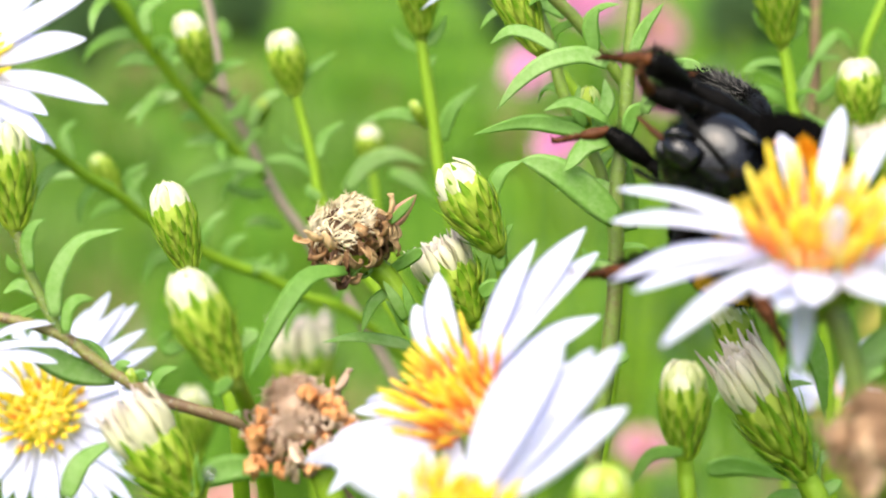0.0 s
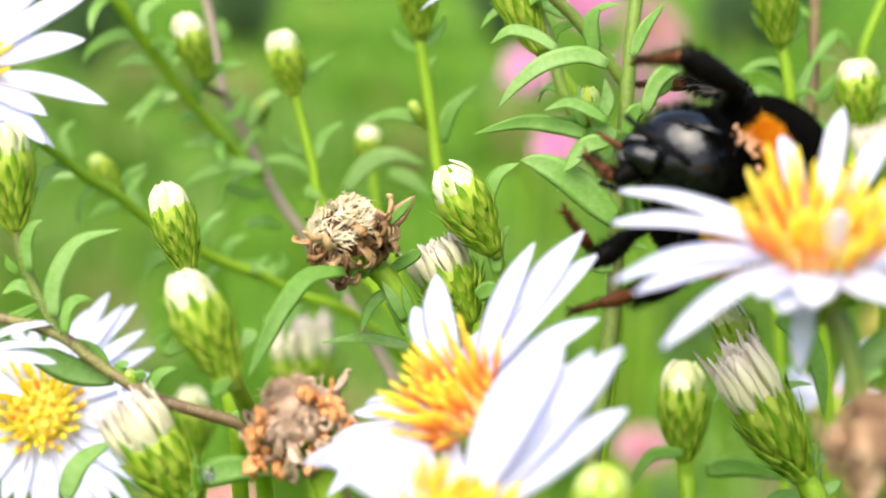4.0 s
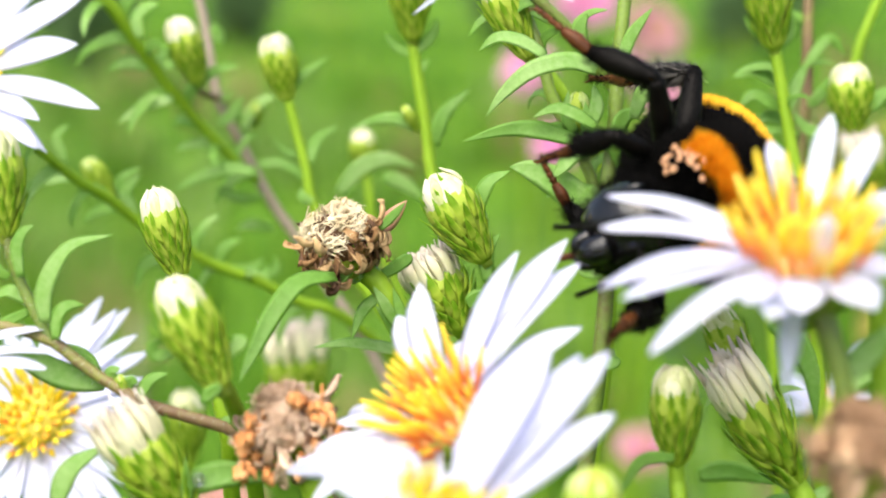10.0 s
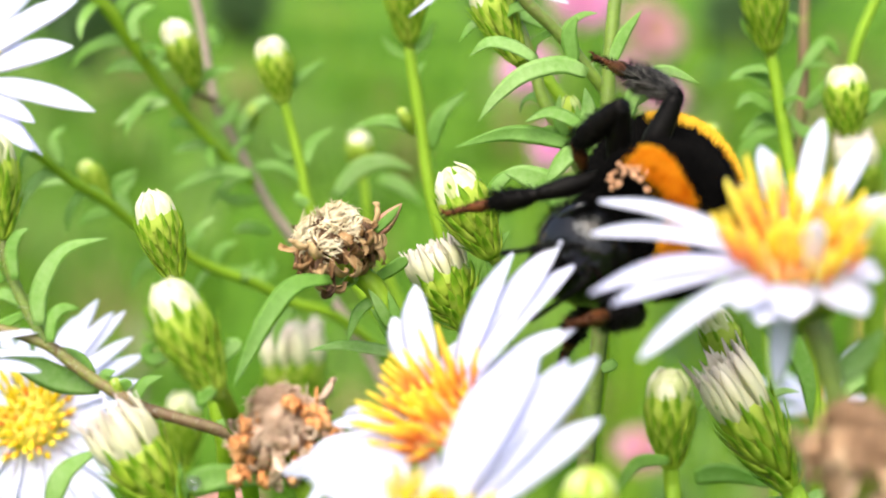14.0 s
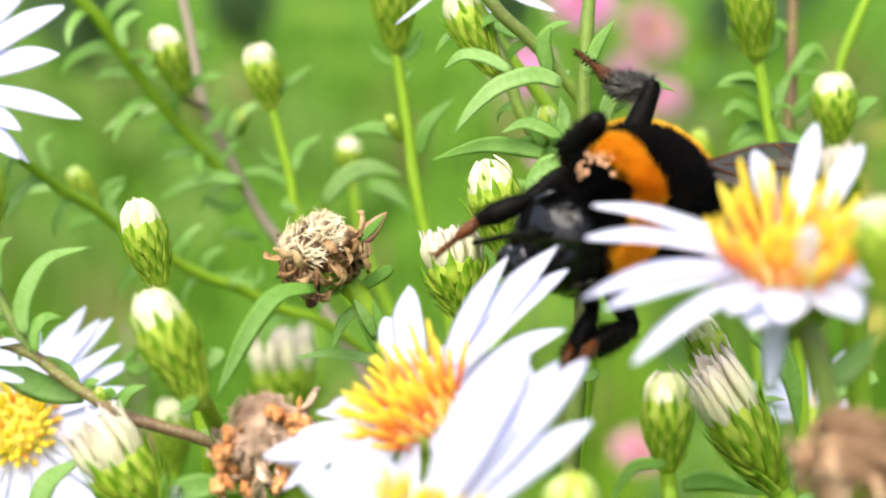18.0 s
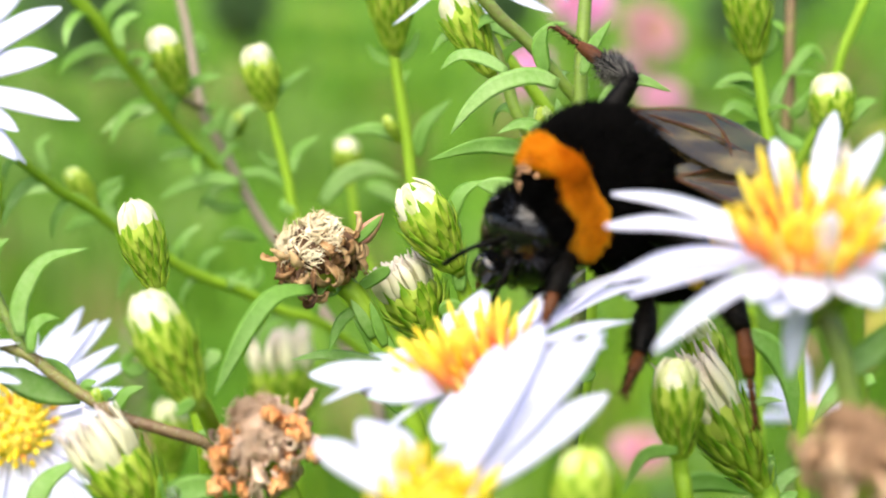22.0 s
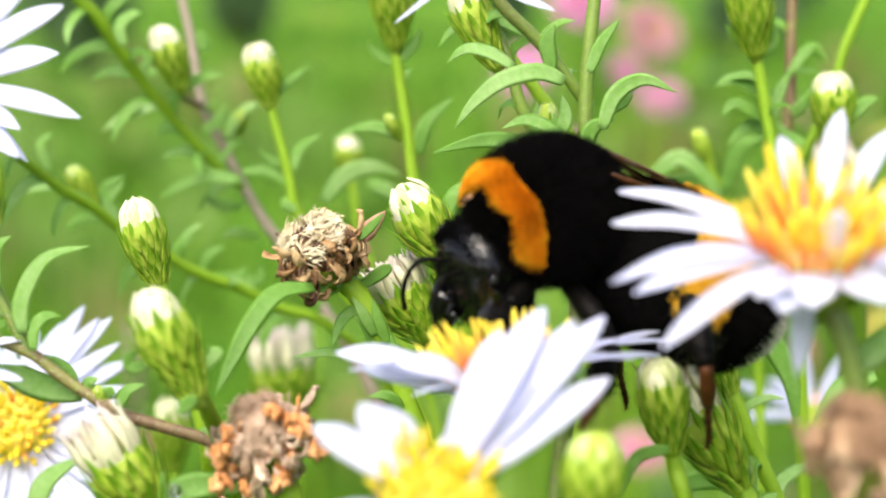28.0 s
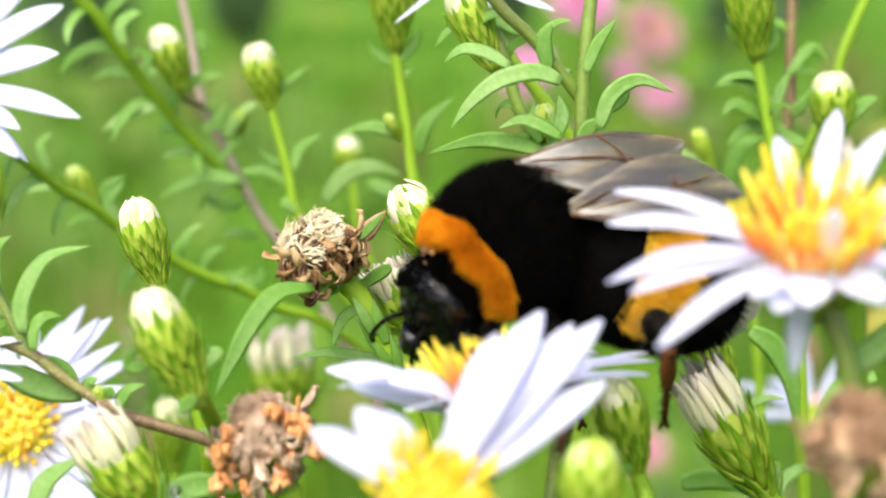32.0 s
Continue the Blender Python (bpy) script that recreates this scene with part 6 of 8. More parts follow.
def motions():
    walk(bee, [
        (0, at(21.63, 106.38, 731.01, -122.4, -7.8, -117.1)),
        (1, at(20.77, 106.44, 731.33, -122.4, -7.8, -117.1)),
        (1.5, at(21.54, 106.64, 732.24, -122.4, -7.8, -117.1)),
        (2, at(21.43, 106.76, 732.81, -125.1, -9.2, -120.6)),
        (2.5, at(21.17, 106.81, 733.07, -127.7, -9.9, -124.4)),
        (3, at(20.95, 106.78, 732.93, -116.3, -10.0, -124.1)),
        (3.5, at(20.75, 106.59, 732.03, -112.5, -5.4, -123.6)),
        (5.5, at(19.89, 106.72, 732.60, -100.0, -0.9, -127.1)),
        (6, at(19.67, 106.62, 732.16, -98.4, 2.0, -127.1)),
        (7, at(18.94, 106.62, 732.18, -93.6, -6.4, -126.9)),
        (8, at(17.82, 106.35, 730.89, -98.8, -10.7, -127.3)),
        (9, at(17.99, 106.28, 730.57, -95.3, -9.7, -125.4)),
        (10, at(17.93, 106.34, 730.84, -95.0, -9.5, -125.3)),
        (11, at(17.35, 106.17, 730.04, -94.8, -9.3, -125.3)),
        (12, at(16.50, 106.25, 730.41, -94.5, -9.1, -125.3)),
        (13, at(16.47, 106.22, 730.25, -86.8, -10.3, -128.4)),
        (14, at(15.33, 106.17, 730.02, -86.2, -10.4, -129.1)),
        (14.5, at(14.71, 106.16, 729.99, -84.9, -10.0, -129.5)),
        (16.5, at(13.46, 106.07, 729.58, -80.0, -8.3, -131.9)),
        (17, at(13.68, 106.18, 730.08, -79.2, -7.6, -131.8)),
        (17.5, at(13.09, 106.14, 729.88, -79.2, -7.6, -131.8)),
        (18, at(14.98, 106.48, 731.49, -78.5, -8.4, -134.6)),
        (18.5, at(13.87, 106.57, 731.91, -77.1, -7.1, -134.4)),
        (19, at(13.14, 106.78, 732.92, -74.4, -1.7, -141.1)),
        (20, at(11.90, 106.90, 733.49, -68.7, 4.6, -147.7)),
        (21, at(11.06, 106.82, 733.09, -63.7, 10.2, -151.7)),
        (22, at(12.38, 106.83, 733.13, -56.8, 16.9, -146.0)),
        (23, at(11.46, 106.78, 732.89, -49.9, 16.5, -149.0)),
        (24, at(13.65, 106.94, 733.66, -41.0, 16.1, -138.8)),
        (25, at(15.56, 106.32, 730.79, -27.5, 3.3, -144.4)),
        (25.5, at(13.90, 106.38, 731.07, -19.8, 1.1, -151.9)),
        (27.5, at(9.96, 106.44, 731.30, -20.9, 10.4, -151.3)),
        (28, at(8.90, 106.42, 731.23, -22.6, 12.9, -150.4)),
        (29, at(7.79, 106.48, 731.52, -24.0, 15.7, -150.4)),
        (29.5, at(7.35, 106.46, 731.42, -26.8, 19.6, -150.5)),
        (30, at(7.44, 106.29, 730.60, -34.3, 25.3, -148.9)),
        (31, at(7.16, 106.16, 730.01, -37.4, 27.5, -149.3)),
        (32, at(6.17, 106.00, 729.25, -42.7, 30.1, -148.9)),
    ])
    walk(abdomen, [
        (0, at(-2.60, -0.00, -1.60, 0.8, -3.3, -28.7)),
        (1, at(-2.60, -0.00, -1.60, 0.8, -3.3, -28.7)),
        (1.5, at(-2.60, -0.00, -1.60, 0.8, -3.3, -28.7)),
        (2, at(-2.60, 0.00, -1.60, 1.7, -6.9, -27.9)),
        (2.5, at(-2.60, -0.00, -1.60, 2.7, -10.6, -28.3)),
        (3, at(-2.60, 0.00, -1.60, 4.4, -18.0, -27.6)),
        (3.5, at(-2.60, 0.00, -1.60, 5.8, -20.1, -31.8)),
        (5.5, at(-2.60, -0.00, -1.60, 9.8, -31.0, -34.4)),
        (6, at(-2.60, 0.00, -1.60, 10.6, -31.6, -36.4)),
        (7, at(-2.46, -0.05, -1.81, 15.4, -29.6, -2.8)),
        (8, at(-2.41, -0.04, -1.87, 9.8, -29.0, 2.9)),
        (9, at(-2.46, -0.01, -1.81, 9.4, -26.6, 4.0)),
        (10, at(-2.46, -0.01, -1.81, 9.1, -26.6, 4.0)),
        (11, at(-2.46, -0.01, -1.81, 8.7, -26.5, 3.9)),
        (12, at(-2.46, -0.01, -1.81, 8.4, -26.5, 3.9)),
        (13, at(-2.53, -0.17, -1.70, 6.7, -28.8, 8.9)),
        (14, at(-2.53, -0.20, -1.69, 6.2, -29.4, 9.4)),
        (14.5, at(-2.54, -0.21, -1.68, 5.1, -29.6, 9.7)),
        (16.5, at(-2.56, -0.27, -1.64, 14.9, -33.9, 7.7)),
        (17, at(-2.57, -0.27, -1.63, 14.0, -33.8, 7.5)),
        (17.5, at(-2.57, -0.27, -1.63, 14.0, -33.8, 7.5)),
        (18, at(-2.57, -0.34, -1.62, 27.5, -38.1, 3.7)),
        (18.5, at(-2.57, -0.32, -1.61, 25.6, -38.1, 3.5)),
        (19, at(-2.54, -0.45, -1.64, 27.3, -45.3, -7.8)),
        (20, at(-2.56, -0.50, -1.58, 22.6, -49.7, -9.1)),
        (21, at(-2.59, -0.47, -1.54, 21.9, -51.5, -16.4)),
        (22, at(-2.62, -0.30, -1.54, 21.7, -46.1, -28.8)),
        (23, at(-2.64, -0.20, -1.52, 18.2, -48.0, -28.2)),
        (24, at(-2.60, -0.00, -1.60, 16.1, -48.6, -34.9)),
        (25, at(-2.60, 0.00, -1.60, 4.5, -54.6, -8.8)),
        (25.5, at(-2.60, -0.00, -1.60, 0.9, -45.6, -2.1)),
        (27.5, at(-2.60, -0.00, -1.60, 8.5, -37.2, -24.9)),
        (28, at(-2.60, 0.00, -1.60, 10.0, -34.5, -31.4)),
        (29, at(-2.60, -0.00, -1.60, 10.3, -31.4, -35.7)),
        (29.5, at(-2.60, 0.00, -1.60, 10.7, -30.4, -38.2)),
        (30, at(-2.60, -0.00, -1.60, 10.7, -26.0, -44.2)),
        (31, at(-2.60, -0.00, -1.60, 9.6, -23.5, -43.8)),
        (32, at(-2.60, 0.00, -1.60, 9.3, -20.7, -47.9)),
    ])
    walk(head, [
        (0, at(-0.60, -0.00, -0.90, 0.0, -0.0, 0.0)),
        (1, at(-0.60, -0.00, -0.90, 0.0, -0.0, 0.0)),
        (1.5, at(-0.60, -0.00, -0.90, 0.0, -0.0, 0.0)),
        (2, at(-0.60, 0.00, -0.90, -0.0, 0.0, -0.0)),
        (2.5, at(-0.60, -0.00, -0.90, 0.0, 0.0, -0.0)),
        (3, at(-0.60, -0.00, -0.90, 0.0, -0.0, -0.0)),
        (3.5, at(-0.60, 0.00, -0.90, -0.0, -0.0, -0.0)),
        (5.5, at(-0.60, 0.00, -0.90, 0.0, -0.0, 0.0)),
        (6, at(-0.60, 0.00, -0.90, 0.0, 0.0, 0.0)),
        (7, at(-0.56, 0.14, -0.91, 16.4, -5.0, 11.5)),
        (8, at(-0.56, 0.20, -0.90, 22.1, -7.3, 15.3)),
        (9, at(-0.57, 0.21, -0.89, 22.5, -6.5, 14.7)),
        (10, at(-0.57, 0.20, -0.89, 22.3, -6.4, 14.6)),
        (11, at(-0.57, 0.20, -0.89, 22.1, -6.3, 14.4)),
        (12, at(-0.57, 0.20, -0.89, 21.9, -6.2, 14.3)),
        (13, at(-0.61, 0.16, -0.88, 21.1, -4.0, 16.1)),
        (14, at(-0.61, 0.15, -0.88, 20.8, -3.7, 16.3)),
        (14.5, at(-0.61, 0.15, -0.88, 20.1, -3.4, 16.0)),
        (16.5, at(-0.62, 0.11, -0.88, 17.3, -2.0, 15.2)),
        (17, at(-0.62, 0.11, -0.88, 16.7, -1.8, 14.7)),
        (17.5, at(-0.62, 0.11, -0.88, 16.7, -1.8, 14.7)),
        (18, at(-0.62, 0.09, -0.88, 16.1, -1.4, 15.5)),
        (18.5, at(-0.62, 0.08, -0.88, 15.0, -1.2, 14.5)),
        (19, at(-0.61, 0.03, -0.89, 11.6, -1.1, 14.6)),
        (20, at(-0.61, -0.02, -0.89, 7.6, 0.2, 12.9)),
        (21, at(-0.62, -0.04, -0.89, 5.1, 1.0, 10.8)),
        (22, at(-0.62, -0.02, -0.89, 3.9, 1.0, 7.3)),
        (23, at(-0.62, -0.01, -0.88, 2.3, 1.4, 4.6)),
        (24, at(-0.60, -0.00, -0.90, 0.0, 0.0, 0.0)),
        (25, at(-0.60, 0.00, -0.90, 0.0, -0.0, -0.0)),
        (25.5, at(-0.60, -0.00, -0.90, 0.0, -0.0, 0.0)),
        (27.5, at(-0.60, -0.00, -0.90, -0.0, 0.0, 0.0)),
        (28, at(-0.60, 0.00, -0.90, 0.0, 0.0, -0.0)),
        (29, at(-0.60, -0.00, -0.90, -0.0, 0.0, -0.0)),
        (29.5, at(-0.60, 0.00, -0.90, -0.0, 0.0, -0.0)),
        (30, at(-0.60, 0.00, -0.90, -0.0, 0.0, 0.0)),
        (31, at(-0.60, -0.00, -0.90, -0.0, -0.0, 0.0)),
        (32, at(-0.60, 0.00, -0.90, 0.0, 0.0, -0.0)),
    ])
    walk(WINGS[1, "fore"], [
        (0, at(-3.00, 2.60, 3.00, 41.4, 18.9, -11.9)),
        (1, at(-3.00, 2.60, 3.00, 41.9, 18.9, -11.2)),
        (1.5, at(-3.00, 2.60, 3.00, 42.1, 18.9, -10.8)),
        (2, at(-3.00, 2.60, 3.00, 46.1, 16.2, -10.2)),
        (2.5, at(-3.00, 2.60, 3.00, 50.1, 13.8, -10.7)),
        (3, at(-3.00, 2.60, 3.00, 39.1, 10.6, -12.1)),
        (3.5, at(-3.00, 2.60, 3.00, 34.9, 11.7, -16.4)),
        (5.5, at(-3.00, 2.60, 3.00, 24.7, 4.8, -21.8)),
        (6, at(-3.00, 2.60, 3.00, 23.1, 4.6, -24.5)),
        (7, at(-3.00, 2.60, 3.00, 20.5, -0.1, -14.8)),
        (8, at(-3.00, 2.60, 3.00, 27.0, 0.2, -9.3)),
        (9, at(-3.00, 2.60, 3.00, 24.1, 1.7, -8.9)),
        (10, at(-3.00, 2.60, 3.00, 25.1, 2.2, -7.8)),
        (11, at(-3.00, 2.60, 3.00, 26.0, 2.6, -6.7)),
        (12, at(-3.00, 2.60, 3.00, 26.8, 3.1, -5.5)),
        (13, at(-3.00, 2.60, 3.00, 21.1, -0.7, -3.4)),
        (14, at(-3.00, 2.60, 3.00, 21.5, -1.0, -2.2)),
        (14.5, at(-3.00, 2.60, 3.00, 23.4, -1.5, -0.0)),
        (16.5, at(-3.00, 2.60, 3.00, 30.4, -3.9, 8.5)),
        (17, at(-3.00, 2.60, 3.00, 29.8, -4.3, 9.3)),
        (17.5, at(-3.00, 2.60, 3.00, 29.9, -4.8, 10.6)),
        (18, at(-3.00, 2.60, 3.00, 14.9, 18.3, -3.5)),
        (18.5, at(-3.00, 2.60, 3.00, 13.4, 18.1, -5.3)),
        (19, at(-3.00, 2.60, 3.00, 9.9, 7.9, -16.3)),
        (20, at(-3.00, 2.60, 3.00, 8.8, -6.9, -27.7)),
        (21, at(-3.00, 2.60, 3.00, 9.3, -12.1, -30.0)),
        (22, at(-3.00, 2.60, 3.00, 8.6, -8.9, -37.4)),
        (23, at(-3.00, 2.60, 3.00, 7.2, -12.8, -35.1)),
        (24, at(-3.00, 2.60, 3.00, 1.9, -12.0, -41.2)),
        (25, at(-3.00, 2.60, 3.00, 10.4, -45.5, -9.6)),
        (25.5, at(-3.00, 2.60, 3.00, 4.8, -40.8, 2.1)),
        (27.5, at(-3.00, 2.60, 3.00, 20.3, -32.4, -17.4)),
        (28, at(-3.00, 2.60, 3.00, 23.4, -31.5, -21.6)),
        (29, at(-3.00, 2.60, 3.00, 7.2, -25.9, -25.7)),
        (29.5, at(-3.00, 2.60, 3.00, -18.4, -13.4, -22.1)),
        (30, at(-3.00, 2.60, 3.00, -10.7, -8.2, -27.2)),
        (31, at(-3.00, 2.60, 3.00, -7.0, -7.8, -27.9)),
        (32, at(-3.00, 2.60, 3.00, -1.7, -8.8, -33.2)),
    ])
    walk(WINGS[1, "hind"], [
        (0, at(-3.40, 2.50, 2.50, 40.7, 13.0, -16.0)),
        (1, at(-3.40, 2.50, 2.50, 41.1, 13.0, -15.3)),
        (1.5, at(-3.40, 2.50, 2.50, 41.3, 13.0, -14.9)),
        (2, at(-3.40, 2.50, 2.50, 45.7, 10.4, -14.3)),
        (2.5, at(-3.40, 2.50, 2.50, 50.1, 7.9, -14.7)),
        (3, at(-3.40, 2.50, 2.50, 38.8, 4.7, -16.1)),
        (3.5, at(-3.40, 2.50, 2.50, 34.4, 5.7, -20.4)),
        (5.5, at(-3.40, 2.50, 2.50, 24.2, -1.1, -25.5)),
        (6, at(-3.40, 2.50, 2.50, 22.6, -1.3, -28.2)),
        (7, at(-3.40, 2.50, 2.50, 19.3, -4.0, -20.2)),
        (8, at(-3.40, 2.50, 2.50, 25.7, -2.9, -15.1)),
        (9, at(-3.40, 2.50, 2.50, 22.6, -1.4, -14.7)),
        (10, at(-3.40, 2.50, 2.50, 23.6, -1.0, -13.7)),
        (11, at(-3.40, 2.50, 2.50, 24.6, -0.6, -12.6)),
        (12, at(-3.40, 2.50, 2.50, 25.5, -0.2, -11.5)),
        (13, at(-3.40, 2.50, 2.50, 20.0, -4.0, -9.3)),
        (14, at(-3.40, 2.50, 2.50, 20.7, -4.2, -8.0)),
        (14.5, at(-3.40, 2.50, 2.50, 22.7, -4.8, -6.0)),
        (16.5, at(-3.40, 2.50, 2.50, 30.1, -7.5, 2.6)),
        (17, at(-3.40, 2.50, 2.50, 29.7, -8.0, 3.3)),
        (17.5, at(-3.40, 2.50, 2.50, 29.8, -8.5, 4.8)),
        (18, at(-3.40, 2.50, 2.50, 11.8, 20.4, -12.8)),
        (18.5, at(-3.40, 2.50, 2.50, 10.4, 20.0, -14.6)),
        (19, at(-3.40, 2.50, 2.50, 8.5, 9.3, -25.3)),
        (20, at(-3.40, 2.50, 2.50, 9.7, -5.4, -36.6)),
        (21, at(-3.40, 2.50, 2.50, 11.1, -10.6, -39.1)),
        (22, at(-3.40, 2.50, 2.50, 9.9, -7.4, -46.3)),
        (23, at(-3.40, 2.50, 2.50, 9.1, -11.5, -44.2)),
        (24, at(-3.40, 2.50, 2.50, 3.8, -11.6, -50.4)),
        (25, at(-3.40, 2.50, 2.50, 12.8, -48.8, -15.4)),
        (25.5, at(-3.40, 2.50, 2.50, 6.8, -44.9, -3.3)),
        (27.5, at(-3.40, 2.50, 2.50, 22.5, -36.4, -22.1)),
        (28, at(-3.40, 2.50, 2.50, 25.6, -35.5, -26.0)),
        (29, at(-3.40, 2.50, 2.50, 8.4, -30.2, -29.8)),
        (29.5, at(-3.40, 2.50, 2.50, -16.1, -16.1, -30.9)),
        (30, at(-3.40, 2.50, 2.50, -9.2, -9.8, -36.2)),
        (31, at(-3.40, 2.50, 2.50, -5.7, -8.8, -37.0)),
        (32, at(-3.40, 2.50, 2.50, -0.3, -9.0, -42.3)),
    ])
    walk(WINGS[-1, "fore"], [
        (0, at(-3.00, -2.60, 3.00, 36.0, 18.1, -21.1)),
        (1, at(-3.00, -2.60, 3.00, 36.4, 18.1, -20.4)),
        (1.5, at(-3.00, -2.60, 3.00, 36.7, 18.1, -20.0)),
        (2, at(-3.00, -2.60, 3.00, 41.3, 15.6, -19.4)),
        (2.5, at(-3.00, -2.60, 3.00, 45.9, 13.2, -19.7)),
        (3, at(-3.00, -2.60, 3.00, 34.9, 10.1, -21.0)),
        (3.5, at(-3.00, -2.60, 3.00, 30.7, 11.0, -25.2)),
        (5.5, at(-3.00, -2.60, 3.00, 21.4, 4.5, -30.1)),
        (6, at(-3.00, -2.60, 3.00, 19.9, 4.3, -32.6)),
        (7, at(-3.00, -2.60, 3.00, 17.7, 3.1, -21.8)),
        (8, at(-3.00, -2.60, 3.00, 24.3, 4.4, -15.7)),
        (9, at(-3.00, -2.60, 3.00, 21.5, 5.9, -15.4)),
        (10, at(-3.00, -2.60, 3.00, 22.4, 6.2, -14.4)),
        (11, at(-3.00, -2.60, 3.00, 23.3, 6.7, -13.4)),
        (12, at(-3.00, -2.60, 3.00, 24.2, 7.0, -12.4)),
        (13, at(-3.00, -2.60, 3.00, 19.1, 3.4, -10.5)),
        (14, at(-3.00, -2.60, 3.00, 19.7, 3.2, -9.2)),
        (14.5, at(-3.00, -2.60, 3.00, 21.6, 2.6, -7.4)),
        (16.5, at(-3.00, -2.60, 3.00, 28.9, -0.2, 0.3)),
        (17, at(-3.00, -2.60, 3.00, 28.5, -0.7, 1.1)),
        (17.5, at(-3.00, -2.60, 3.00, 28.8, -1.2, 2.4)),
        (18, at(-3.00, -2.60, 3.00, 17.9, 15.5, 6.5)),
        (18.5, at(-3.00, -2.60, 3.00, 16.4, 15.6, 4.8)),
        (19, at(-3.00, -2.60, 3.00, 11.1, 6.0, -6.4)),
        (20, at(-3.00, -2.60, 3.00, 7.5, -8.3, -17.7)),
        (21, at(-3.00, -2.60, 3.00, 7.0, -13.6, -19.9)),
        (22, at(-3.00, -2.60, 3.00, 7.0, -10.2, -27.3)),
        (23, at(-3.00, -2.60, 3.00, 4.8, -13.8, -24.9)),
        (24, at(-3.00, -2.60, 3.00, -0.3, -12.2, -31.0)),
        (25, at(-3.00, -2.60, 3.00, 14.4, -43.7, -22.4)),
        (25.5, at(-3.00, -2.60, 3.00, 8.7, -40.4, -10.2)),
        (27.5, at(-3.00, -2.60, 3.00, 24.2, -30.5, -27.6)),
        (28, at(-3.00, -2.60, 3.00, 27.2, -29.4, -31.3)),
        (29, at(-3.00, -2.60, 3.00, 9.5, -23.9, -34.7)),
        (29.5, at(-3.00, -2.60, 3.00, -20.3, -10.1, -12.4)),
        (30, at(-3.00, -2.60, 3.00, -11.9, -6.3, -17.3)),
        (31, at(-3.00, -2.60, 3.00, -8.2, -6.5, -18.0)),
        (32, at(-3.00, -2.60, 3.00, -3.2, -8.4, -23.1)),
    ])
    walk(WINGS[-1, "hind"], [
        (0, at(-3.40, -2.50, 2.50, 39.1, 12.8, -18.8)),
        (1, at(-3.40, -2.50, 2.50, 39.5, 12.9, -18.1)),
        (1.5, at(-3.40, -2.50, 2.50, 39.7, 12.9, -17.7)),
        (2, at(-3.40, -2.50, 2.50, 44.4, 10.2, -17.0)),
        (2.5, at(-3.40, -2.50, 2.50, 48.9, 7.8, -17.4)),
        (3, at(-3.40, -2.50, 2.50, 37.6, 4.6, -18.7)),
        (3.5, at(-3.40, -2.50, 2.50, 33.2, 5.6, -23.0)),
        (5.5, at(-3.40, -2.50, 2.50, 23.2, -1.1, -28.0)),
        (6, at(-3.40, -2.50, 2.50, 21.6, -1.3, -30.6)),
        (7, at(-3.40, -2.50, 2.50, 18.3, -2.9, -22.2)),
        (8, at(-3.40, -2.50, 2.50, 24.8, -1.5, -16.9)),
        (9, at(-3.40, -2.50, 2.50, 21.7, -0.1, -16.6)),
        (10, at(-3.40, -2.50, 2.50, 22.7, 0.3, -15.6)),
        (11, at(-3.40, -2.50, 2.50, 23.6, 0.7, -14.5)),
        (12, at(-3.40, -2.50, 2.50, 24.6, 1.2, -13.5)),
        (13, at(-3.40, -2.50, 2.50, 19.4, -2.6, -11.2)),
        (14, at(-3.40, -2.50, 2.50, 20.0, -2.9, -10.1)),
        (14.5, at(-3.40, -2.50, 2.50, 22.0, -3.4, -8.0)),
        (16.5, at(-3.40, -2.50, 2.50, 29.7, -6.4, 0.2)),
        (17, at(-3.40, -2.50, 2.50, 29.2, -6.9, 1.0)),
        (17.5, at(-3.40, -2.50, 2.50, 29.5, -7.3, 2.4)),
        (18, at(-3.40, -2.50, 2.50, 15.9, 17.5, -0.5)),
        (18.5, at(-3.40, -2.50, 2.50, 14.4, 17.4, -2.2)),
        (19, at(-3.40, -2.50, 2.50, 10.3, 7.3, -13.3)),
        (20, at(-3.40, -2.50, 2.50, 8.4, -7.3, -24.7)),
        (21, at(-3.40, -2.50, 2.50, 8.6, -12.6, -27.0)),
        (22, at(-3.40, -2.50, 2.50, 8.1, -9.3, -34.4)),
        (23, at(-3.40, -2.50, 2.50, 6.5, -13.1, -32.1)),
        (24, at(-3.40, -2.50, 2.50, 1.2, -12.1, -38.1)),
        (25, at(-3.40, -2.50, 2.50, 14.0, -48.2, -19.2)),
        (25.5, at(-3.40, -2.50, 2.50, 8.0, -44.8, -7.0)),
        (27.5, at(-3.40, -2.50, 2.50, 23.7, -35.8, -25.1)),
        (28, at(-3.40, -2.50, 2.50, 26.8, -34.8, -28.9)),
        (29, at(-3.40, -2.50, 2.50, 9.1, -29.5, -32.5)),
        (29.5, at(-3.40, -2.50, 2.50, -19.0, -12.5, -19.1)),
        (30, at(-3.40, -2.50, 2.50, -11.1, -7.7, -24.2)),
        (31, at(-3.40, -2.50, 2.50, -7.4, -7.4, -24.9)),
        (32, at(-3.40, -2.50, 2.50, -2.1, -8.7, -30.1)),
    ])
